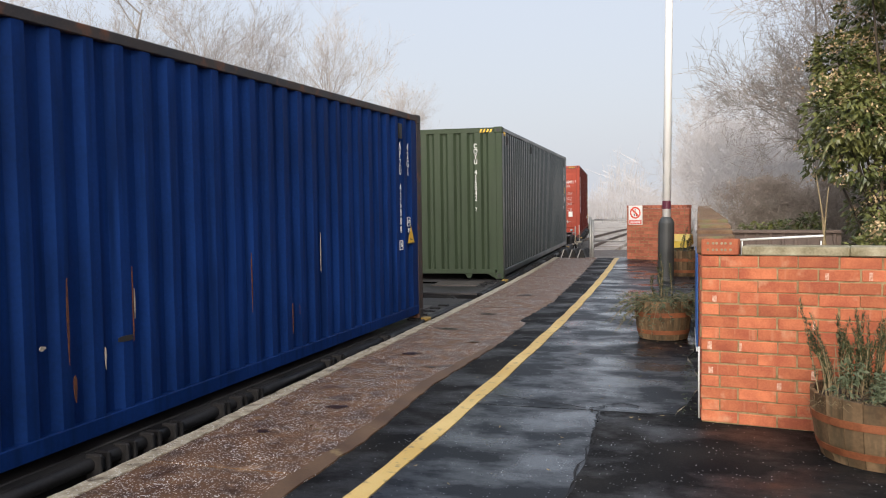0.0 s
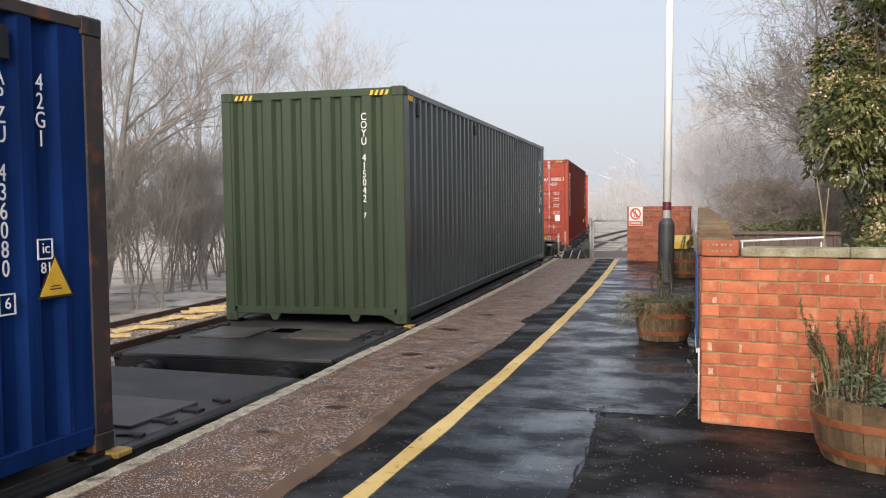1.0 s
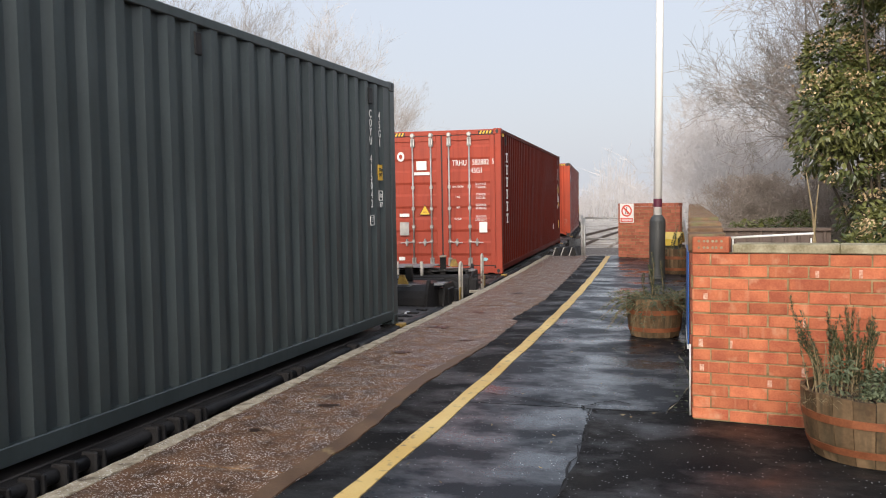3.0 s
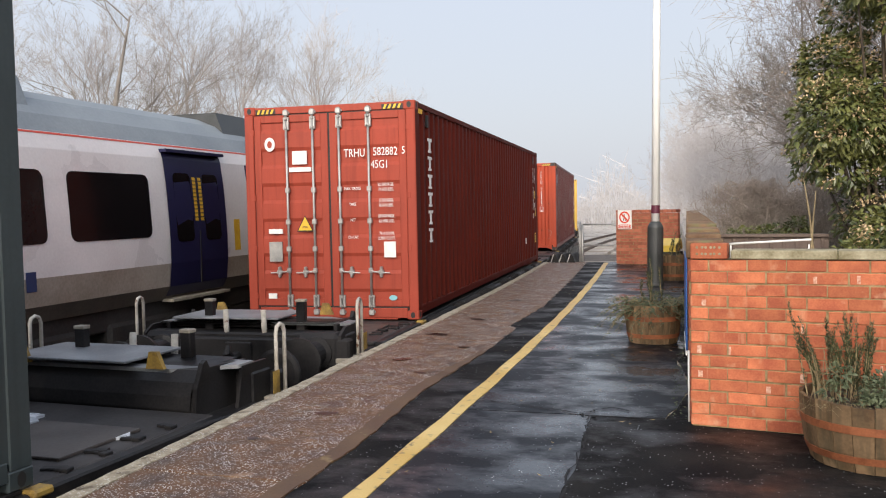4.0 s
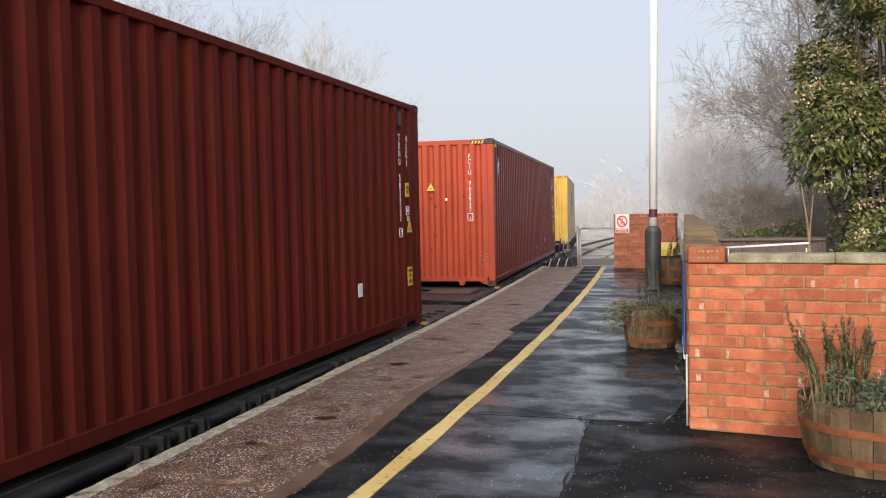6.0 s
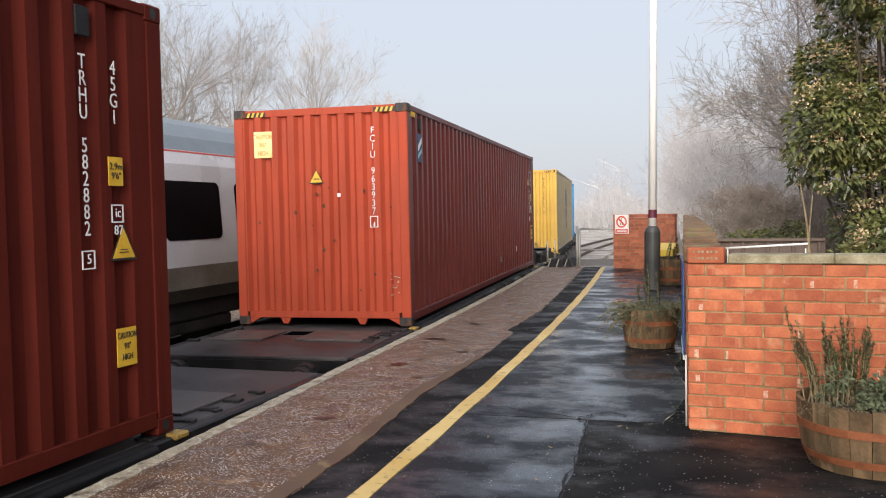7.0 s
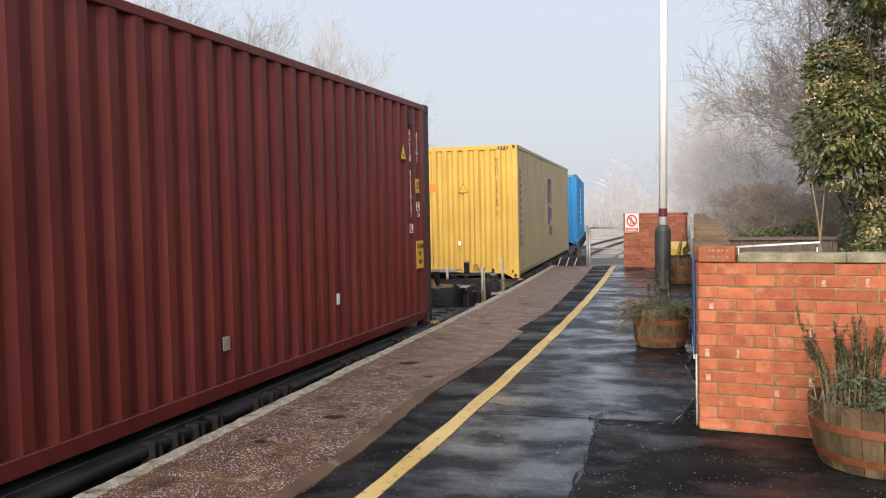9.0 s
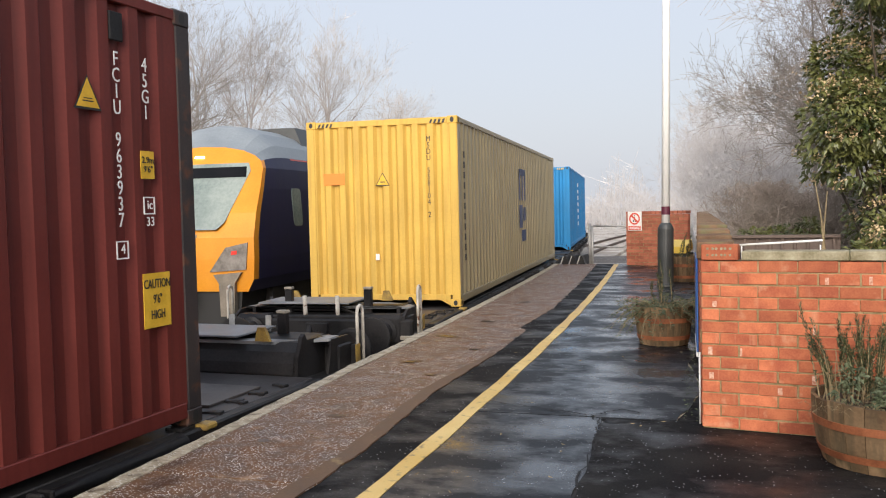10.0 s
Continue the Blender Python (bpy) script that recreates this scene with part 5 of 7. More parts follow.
    for sg in (1, -1):
        front_patch("headlamp", [(sg * 0.52, 1.24), (sg * 1.17, 1.28), (sg * 1.215, 1.72), (sg * 0.82, 1.64)], M_LAMPGLASS, 0.02, label="pale clear headlamp cover")
        front_patch("tail_lamp", [(sg * 0.92, 1.52), (sg * 1.02, 1.53), (sg * 1.02, 1.59), (sg * 0.93, 1.58)], M_TAIL, 0.03)
    part("valance", Geo().prism([(-0.98, 0.30), (0.98, 0.30), (1.08, 1.15), (-1.08, 1.15)], "y", 0.08, 1.2), M_RUBBER_DARK, car)
    part("coupler", Geo().box(-0.2, 0.2, -0.45, 0.1, 0.78, 1.05, 0.04).box(-0.1, 0.1, -0.2, 0.3, 0.5, 0.78, 0.02), M_TRAINUNDER, car)
    for sg in (-1, 1):
        part("coupler_fairing", Geo().prism([(sg * 1.10, 1.24), (sg * 0.60, 1.20), (sg * 0.70, 1.06), (sg * 0.72, 0.52), (sg * 0.96, 0.52), (sg * 0.98, 1.06)], "y", -0.05, 0.12), M_FAIRING, car, "dusty beige coupler fairing")
    part("gangway", Geo().box(-0.95, 0.95, CAR - 0.02, CAR + 0.44, 0.9, 3.3, 0.05), M_RUBBER_DARK, car)
    part("car_end", Geo().box(-1.2, 1.2, CAR - 0.1, CAR - 0.01, 0.95, 3.3, 0.04), M_TRAINUNDER, car)
    under = part("underframe", Geo().box(-1.15, 1.15, 1.0, CAR - 0.3, 0.62, 0.98, 0.03), M_TRAINUNDER, car)
    for y0, y1 in ((6.2, 8.6), (9.0, 11.2), (11.6, 14.5), (14.9, 17.2)):
        part("equipment_box", Geo().box(-1.2, 1.2, y0, y1, 0.28, 0.72, 0.05), M_TRAINUNDER, under)
    for yb in (3.9, CAR - 3.9):
        bg = part("bogie", Geo().box(-1.12, -0.98, yb - 1.6, yb + 1.6, 0.42, 0.62, 0.03).box(0.98, 1.12, yb - 1.6, yb + 1.6, 0.42, 0.62, 0.03).box(-1, 1, yb - 0.3, yb + 0.3, 0.4, 0.64, 0.03), M_TRAINUNDER, car)
        for dy in (-1.2, 1.2):
            ws = Geo().tube([(-0.8, yb + dy, 0.42), (0.8, yb + dy, 0.42)], 0.08, 8)
            for sx in (-0.76, 0.76):
                ws.tube([(sx - 0.065, yb + dy, 0.42), (sx + 0.065, yb + dy, 0.42)], 0.42, 22)
            part("wheelset", ws, M_TRAINUNDER, bg)
    for sg in (1, -1):
        red = Geo()
        for i in range(30):
            y = 1.8 + i * 0.72
            red.add([(sg * (side_x(zz) + 0.004), yy, zz) for yy, zz in ((y, 3.13), (y + 0.72, 3.13), (y + 0.72, 3.155), (y, 3.155))], [(0, 1, 2, 3)])
        part("cantrail_line", red, M_SIGNRED, car, fix=False)
        for y0, y1 in windows:
            part("window", window_pane(sg, y0, y1, 1.84, 2.70), M_GLASS, car)
        part("cab_side_window", window_pane(sg, 1.55, 1.95, 1.95, 2.62, 0.08), M_SCREEN, car)
        part("cab_handrail", Geo().tube([(sg * 1.37, 2.45, 2.3), (sg * 1.42, 2.47, 2.1), (sg * 1.43, 2.55, 1.4), (sg * 1.37, 2.56, 1.2)], 0.018, 7), M_ZINC, car, smooth=True)
        for y0, y1 in ((5.90, 7.45), (15.50, 17.10)):
            d = Geo()
            zs = [0.98, 1.12, 1.45, 1.80, 2.20, 2.60, 2.95, 3.06]
            for a, b in zip(zs[:-1], zs[1:]):
                d.add([(sg * (side_x(a) + 0.016), y0, a), (sg * (side_x(a) + 0.016), y1, a), (sg * (side_x(b) + 0.016), y1, b), (sg * (side_x(b) + 0.016), y0, b)], [(0, 1, 2, 3)])
            d.box(min(sg * 1.2, sg * 1.35), max(sg * 1.2, sg * 1.35), y0, y1, 3.04, 3.085)
            door = part("door", d, M_TRAINNAVY, car, "navy double door", fix=False)
            ym = (y0 + y1) / 2
            for a, b in ((y0 + 0.18, ym - 0.16), (ym + 0.16, y1 - 0.18)):
                w = window_pane(sg, a, b, 1.75, 2.75, 0.08)
                w.v = [(x + sg * 0.012, y, z) for x, y, z in w.v]
                part("door_window", w, M_GLASS, door)
            st = Geo()
            for i in range(11):
                for yy in (ym - 0.12, ym + 0.03):
                    z = 2.05 + i * 0.06
                    st.add([(sg * (side_x(q) + 0.022), y, q) for y, q in ((yy, z), (yy + 0.085, z), (yy + 0.085, z + 0.045), (yy, z + 0.045))], [(0, 1, 2, 3)])
            part("door_chevrons", st, M_YELMARK, door, "yellow door edge strips", fix=False)
            part("door_joint", Geo().box(min(sg * 1.37, sg * 1.386), max(sg * 1.37, sg * 1.386), ym - 0.012, ym + 0.012, 1.12, 1.9), M_RUBBER_DARK, door)
            g2 = car_patch(Geo(), sg, [(y0 - 0.42, 1.55), (y0 - 0.24, 1.55), (y0 - 0.24, 2.05), (y0 - 0.42, 2.05)], 0.009)
            part("notice", g2, M_YELMARK, car, "yellow notice", fix=False)
            part("door_step", Geo().box(min(sg * 1.2, sg * 1.40), max(sg * 1.2, sg * 1.40), y0, y1, 0.90, 0.94), M_STEPWOOD, car)
        # operator's round mark and name, as plain shapes
        lg = car_patch(Geo(), sg, [(12.4 + 0.26 * cos(a), 1.42 + 0.26 * sin(a)) for a in [i * pi / 10 for i in range(20)]], 0.010)
        disc = part("round_mark", lg, M_TRAINNAVY if not teal else M_TEAL, car, fix=False)
        arch = Geo()
        pts = [(12.3, 1.28)] + [(12.4 - 0.1 * cos(a), 1.45 + 0.1 * sin(a)) for a in [i * pi / 6 for i in range(7)]] + [(12.5, 1.28)]
        arch.tube([(sg * (side_x(z) + 0.014), y, z) for y, z in pts], 0.02, 5)
        part("arch_mark", arch, M_TRAINWHITE, disc)
        bars = Geo()
        for i in range(8):
            y = 11.85 - i * 0.235
            car_patch(bars, sg, [(y - 0.16, 1.30), (y, 1.30), (y + 0.02, 1.53), (y - 0.14, 1.53)], 0.009)
        part("name_bars", bars, M_NAVYMARK, car, fix=False)
        if teal:
            tb = Geo()
            for i in range(4):
                car_patch(tb, sg, [(14.0 + i * 1.12, 2.86), (15.08 + i * 1.12, 2.86), (15.08 + i * 1.12, 3.02), (14.0 + i * 1.12, 3.02)], 0.024)
            part("teal_band", tb, M_TEAL, car, "teal band over the doors", fix=False)
            wh = Geo()
            for i in range(15):
                y = 14.2 + i * 0.29
                for dy in (-0.05, 0.05):
                    car_patch(wh, sg, [(y + dy + 0.035 * cos(a), 2.935 + 0.035 * sin(a)) for a in [j * pi / 4 for j in range(8)]], 0.027)
            part("band_symbols", wh, M_WHITE, car, fix=False)
        if board:
            car_text(car, sg, "1  Leeds", 0.13, M_LEDTEXT, 12.75, 2.60)
    return car


LEAD = passenger_car("white and navy leading train car with dark windows", ((3.45, 4.95), (7.85, 9.45), (9.85, 11.5), (11.85, 13.3), (13.6, 15.0), (17.65, 19.2), (19.6, 21.2), (21.5, 22.8)), board=True)
TAIL = passenger_car("white and navy rear train car with yellow cab", ((3.45, 4.95), (7.85, 9.3), (9.55, 10.95), (11.2, 12.75), (13.05, 14.6), (17.65, 19.0), (19.25, 20.7), (21.15, 22.7)), teal=True)


def passenger_motion():
    lead_rows, tail_rows = [], []
    for i in range(21):
        t = i * 0.5
        s = 12.25 - (6.15 * (10 - t) + 0.06 * (100 - t * t))
        for rows, a, b, turn in ((tail_rows, s, s + CAR, 0), (lead_rows, s + 2 * CAR + 0.65, s + CAR + 0.65, 180)):
            p, q = along(a, TRACK2), along(b, TRACK2)
            h = math.degrees(atan2(-(q.x - p.x), q.y - p.y))
            if turn:
                h %= 360
            rows.append((t, pose(p.x, p.y, RAIL_Z + RAISE2, 0, 0, h)))
    walk(TAIL, tail_rows)
    walk(LEAD, lead_rows)


# ---- station walls ----
M_CAPBRICK = surface("mossy_cap_brick", (0.12, 0.065, 0.038), (0.25, 0.16, 0.095), 8, (0.7, 0.9), 0, 0.7, 80, 0.006, wear=((0.15, 0.135, 0.07), 0.54, 0.68, 7), random=0.3, spec=0.2)
W_FRONT = pose(-0.26, 5.61, 0, 0, 0, -6.0)
front_wall = brick_wall("wall_front", "orange red brick station wall with stone coping", 2.6, 14, 0.0, W_FRONT, M_BRICK, None)
x = 0.24
while x < 2.6:
    part("coping_stone", Geo().box(x, x + 0.598, -0.004, 0.215, 1.052, 1.108, 0.006), M_CAP, front_wall)
    x += 0.6
brick_edge = Geo().box(0.0, 0.22, -0.004, 0.10, 1.052, 1.15, 0.006)
capb = part("cap_brick", brick_edge, M_BRICK, front_wall, "perforated cap brick on edge")
holes = Geo()
for i, (hx, hz) in enumerate([(0.04 + 0.026 * j + 0.005 * (j % 2), 1.085 + 0.04 * (k)) for j in range(6) for k in range(2)]):
    holes.tube([(hx, -0.0068, hz), (hx, -0.004, hz)], 0.0085, 8)
part("cap_holes", holes, M_CAP, capb)
# the side wall runs away along the platform and steps up at its top
side_m = pose(-1.005, 20.2, 0, 0, 0, -90 + 2.87)
side_wall = brick_wall("wall_side", "long red brick wall along the back of the platform", 14.5, 14, 0.0, side_m, M_BRICKFAR, None, singles=False)
caps = [Geo().box(0.0, 0.10, -0.012, 0.215, 0.0, h, 0.008).mesh("cap_brick", M_CAPBRICK) for h in (0.11, 0.135, 0.16, 0.185)]
for i in range(132):
    d = i * 0.11
    part("cap_brick", caps[0 if d < 0.35 else 1 if d < 0.8 else 2 if d < 1.4 else 3], None, side_wall, m=pose(14.39 - d, 0.004 * (i % 3), 1.052))
far_wall = brick_wall("wall_far", "red brick wall closing the platform's end", 1.52, 16, 0.0, pose(-2.66, 20.80, 0, 0, 0, -22), M_BRICKFAR, None)
capf = Geo().box(0.0, 0.10, -0.01, 0.22, 0.0, 0.07, 0.006).mesh("cap_brick", M_BRICKFAR)
for i in range(14):
    part("cap_brick", capf, None, far_wall, m=pose(i * 0.11, 0, 1.203))
# plain unseen wall added beside and behind, to cut sky light on containers
tagged(part("wall_station", Geo().box(6.2, 6.5, -34.0, 5.2, -0.01, 3.2), M_BRICKPLAIN), "added unseen brick wall that cuts sky light", "brick wall", kind="structure")
# pale salt stains on the front bricks
M_SALT = surface("salt_stain", (0.42, 0.19, 0.12), (0.66, 0.46, 0.36), 60, (0.8, 0.9), 0, 0.3, 90, 0.002, spec=0.2)
sr = random.Random(19)
for i in range(13):
    c_, z_ = sr.randint(0, 13), 0
    xx, zz = sr.uniform(0.02, 1.1), c_ * 0.075 + 0.012
    w_, h_ = sr.choice((0.014, 0.02, 0.026)), sr.uniform(0.035, 0.056)
    part("salt_stain", Geo().box(xx, xx + w_, -0.0030, 0.002, zz, zz + h_), M_SALT, front_wall)
# blue board on the side wall, seen edge on, with a white drain pipe below
bo = thing("blue_board", "narrow blue board fixed on the platform side wall", "sign")
part("panel", Geo().box(-0.010, 0.0, -0.45, 0.45, 0.45, 1.05, 0.003), M_BLUEBOARD, bo)
part("trim", Geo().box(-0.013, -0.001, -0.46, 0.46, 0.42, 0.448, 0.003), M_WHITE, bo)
bo.matrix_basis = pose(-0.315, 6.2, 0, 0, 0, 3.6)
pi_ = thing("drain_pipe", "thin white pipe down the wall's edge", "pipe")
part("pipe", Geo().tube([(0, 0, 0), (0, 0, 0.46)], 0.006, 8), M_WHITE, pi_, smooth=True)
pi_.matrix_basis = pose(-0.278, 5.70, 0)

# prohibition sign on the far wall
sg_ = thing("warning_sign", "red and white no entry sign on brick", "sign", m=pose(-2.66, 20.80, 0, 0, 0, -22))
part("plate", Geo().box(0.06, 0.42, -0.030, -0.012, 0.82, 1.27, 0.004), M_SIGNWHITE, sg_)
ringg = Geo()
for i in range(24):
    a, b = 2 * pi * i / 24, 2 * pi * (i + 1) / 24
    ringg.add([(0.24 + r * cos(q), -0.033, 1.10 + r * sin(q)) for r, q in ((0.105, a), (0.14, a), (0.14, b), (0.105, b))], [(0, 1, 2, 3)])
ringg.add([(0.24 + dx, -0.033, 1.10 + dz) for dx, dz in ((-0.09, 0.06), (-0.06, 0.09), (0.09, -0.06), (0.06, -0.09))], [(0, 1, 2, 3)])
part("red_ring", ringg, M_SIGNRED, sg_)
part("walking_figure", Geo().box(0.232, 0.248, -0.0325, -0.031, 1.08, 1.15).box(0.205, 0.225, -0.0325, -0.031, 1.02, 1.08).box(0.255, 0.275, -0.0325, -0.031, 1.02, 1.08).box(0.228, 0.252, -0.0325, -0.031, 1.16, 1.185), M_BLACKMARK, sg_)
part("red_panel", Geo().box(0.08, 0.40, -0.034, -0.031, 0.84, 0.93), M_SIGNRED, sg_)
part("text_bars", Geo().box(0.11, 0.37, -0.036, -0.034, 0.895, 0.91).box(0.11, 0.37, -0.036, -0.034, 0.862, 0.877), M_SIGNWHITE, sg_)

# lamp post
lp = thing("lamp_post", "white lamp post with dark sleeve and maroon band", "lamp post", m=pose(-1.30, 15.3, 0, 0, 0.75, 0))
part("sleeve", Geo().lathe([(0.0, 0.0), (0.15, 0.0), (0.15, 0.04), (0.135, 0.06), (0.135, 1.0), (0.11, 1.06), (0.075, 1.10), (0.0, 1.10)], 24), M_SLEEVE, lp, "dark grey steel sleeve", smooth=False)
part("pole", Geo().tube([(0, 0, 1.08), (0, 0, 7.5)], [0.070, 0.058], 18), M_POLE, lp, "white painted pole", smooth=True)
part("band", Geo().tube([(0, 0, 1.24), (0, 0, 1.38)], 0.073, 18), M_MAROONBAND, lp, "maroon band")
part("lantern", Geo().box(-0.5, 0.1, -0.1, 0.1, 7.45, 7.58, 0.03), M_POLE, lp)


def tub(label, m, r=0.30, h=0.42):
    """A half barrel: bulging staves, two hoops, soil."""
    t = thing("barrel_planter", label, "planter", "barrel planters", m=m)
    n = 23
    prof = [(0.84, 0.0), (0.93, 0.3), (0.985, 0.7), (1.0, 1.0)]
    st = []
    for k in range(n):
        a0, a1 = 2 * pi * k / n + 0.005, 2 * pi * (k + 1) / n - 0.005
        g = Geo()
        v = []
        for q, z in prof:
            for rr, a in ((r * q, a0), (r * q, a1), (r * q - 0.022, a1), (r * q - 0.022, a0)):
                v.append((rr * cos(a), rr * sin(a), z * h + (0.004 * ((k * 5) % 3) if z == 1.0 else 0)))
        f = []
        for i in range(3):
            for j in range(4):
                j2 = (j + 1) % 4
                f.append((i * 4 + j, i * 4 + j2, i * 4 + 4 + j2, i * 4 + 4 + j))
        f += [(0, 1, 2, 3), (15, 14, 13, 12)]
        part("stave", g.add(v, f), M_OAK, t)
    for z0, z1 in ((0.15, 0.26), (0.60, 0.72)):
        q0, q1 = np.interp(z0, [p[1] for p in prof], [p[0] for p in prof]), np.interp(z1, [p[1] for p in prof], [p[0] for p in prof])
        part("hoop", Geo().lathe([(r * q0 - 0.01, z0 * h), (r * q0 + 0.004, z0 * h), (r * q1 + 0.004, z1 * h), (r * q1 - 0.01, z1 * h)], 40), M_HOOP, t, "rusty iron hoop")
    part("soil", Geo().lathe([(0.001, h * 0.92), (r * 0.5, h * 0.93), (r * 0.95, h * 0.86)], 24), M_SOIL, t)
    return t


tub("weathered oak half barrel by the brick wall", pose(0.73, 5.12, 0, 0, 0, 10), 0.395, 0.35)
tub("weathered oak half barrel holding straggling plants", pose(-0.79, 9.0, 0), 0.285, 0.385)
tub("dark oak half barrel beside the lamp post", pose(-1.06, 16.4, 0), 0.30, 0.46)


def leaf(g, p, d, length, width, droop, rr):
    """A small leaf of two bent halves, starting at p towards d."""
    d = d.normalized()
    side = d.cross(Vector((0, 0, 1)))
    side = side.normalized() if side.length > 0.05 else Vector((1, 0, 0))
    side = (side + Vector((rr.uniform(-0.4, 0.4), rr.uniform(-0.4, 0.4), rr.uniform(-0.6, 0.6)))).normalized()
    mid = p + d * length * 0.5 + Vector((0, 0, droop * 0.3))
    tip = p + d * length + Vector((0, 0, -droop))
    lift = d.cross(side) * width * 0.25
    g.add([p, mid + side * width * 0.5 + lift, tip, mid - side * width * 0.5 + lift, mid], [(0, 1, 4), (1, 2, 4), (0, 4, 3), (4, 2, 3)])


def herb(label, m, rosemary, sprawl, seed, reach):
    """A clump of stems with small leaves; some upright and needled, others broad-leaved and trailing."""
    rr = random.Random(seed)
    t = thing("planter_herbs", label, "plant", "planter plants", m=m)
    stems, fine, broad = Geo(), Geo(), Geo()
    for i in range(rosemary):
        a = rr.uniform(0, 2 * pi)
        base = Vector((cos(a) * rr.uniform(0, 0.16) - 0.05, sin(a) * rr.uniform(0, 0.14), 0))
        L = rr.uniform(0.22, 0.52)
        lean = Vector((rr.gauss(0, 0.16), rr.gauss(0, 0.12), 1)).normalized()
        pts = [base + lean * L * q + Vector((rr.gauss(0, 0.01), rr.gauss(0, 0.01), 0)) for q in (0, 0.35, 0.7, 1)]
        stems.tube(pts, [0.006, 0.005, 0.004, 0.002], 4, False)
        for j in range(130):
            q = rr.uniform(0.15, 1.0)
            k = min(int(q * 3), 2)
            p = pts[k].lerp(pts[k + 1], q * 3 - k)
            b = rr.uniform(0, 2 * pi)
            leaf(fine, p, Vector((cos(b), sin(b), rr.uniform(0.5, 1.4))), rr.uniform(0.022, 0.042), 0.008, 0, rr)
    for i in range(sprawl):
        a = rr.uniform(0, 2 * pi)
        out = Vector((cos(a), sin(a), 0))
        base = out * rr.uniform(0.02, 0.2)
        L = rr.uniform(0.12, reach)
        up = rr.uniform(0.3, 1.2)
        pts = [base + out * L * q + Vector((0, 0, L * (up * q - 0.9 * q * q))) + Vector((rr.gauss(0, 0.012), rr.gauss(0, 0.012), 0)) for q in (0, 0.3, 0.6, 0.85, 1)]
        stems.tube(pts, [0.004, 0.0035, 0.003, 0.002, 0.0015], 4, False)
        for j in range(rr.randint(10, 22)):
            q = rr.uniform(0.1, 1.0) * 3.99
            k = int(q)
            p = pts[k].lerp(pts[k + 1], q - k)
            b = rr.uniform(0, 2 * pi)
            leaf(broad, p, Vector((cos(b), sin(b), rr.uniform(-0.2, 0.9))), rr.uniform(0.025, 0.055), rr.uniform(0.012, 0.024), 0.01, rr)
    tagged(part("stem_tangle", stems, M_STEM, t, fix=False), kind="stuff")
    if rosemary:
        tagged(part("needles", fine, M_LEAFDARK, t, "dark needle leaves", fix=False), kind="stuff")
    tagged(part("leaves", broad, M_LEAFGREY, t, "grey green leaves", fix=False), kind="stuff")
    return t


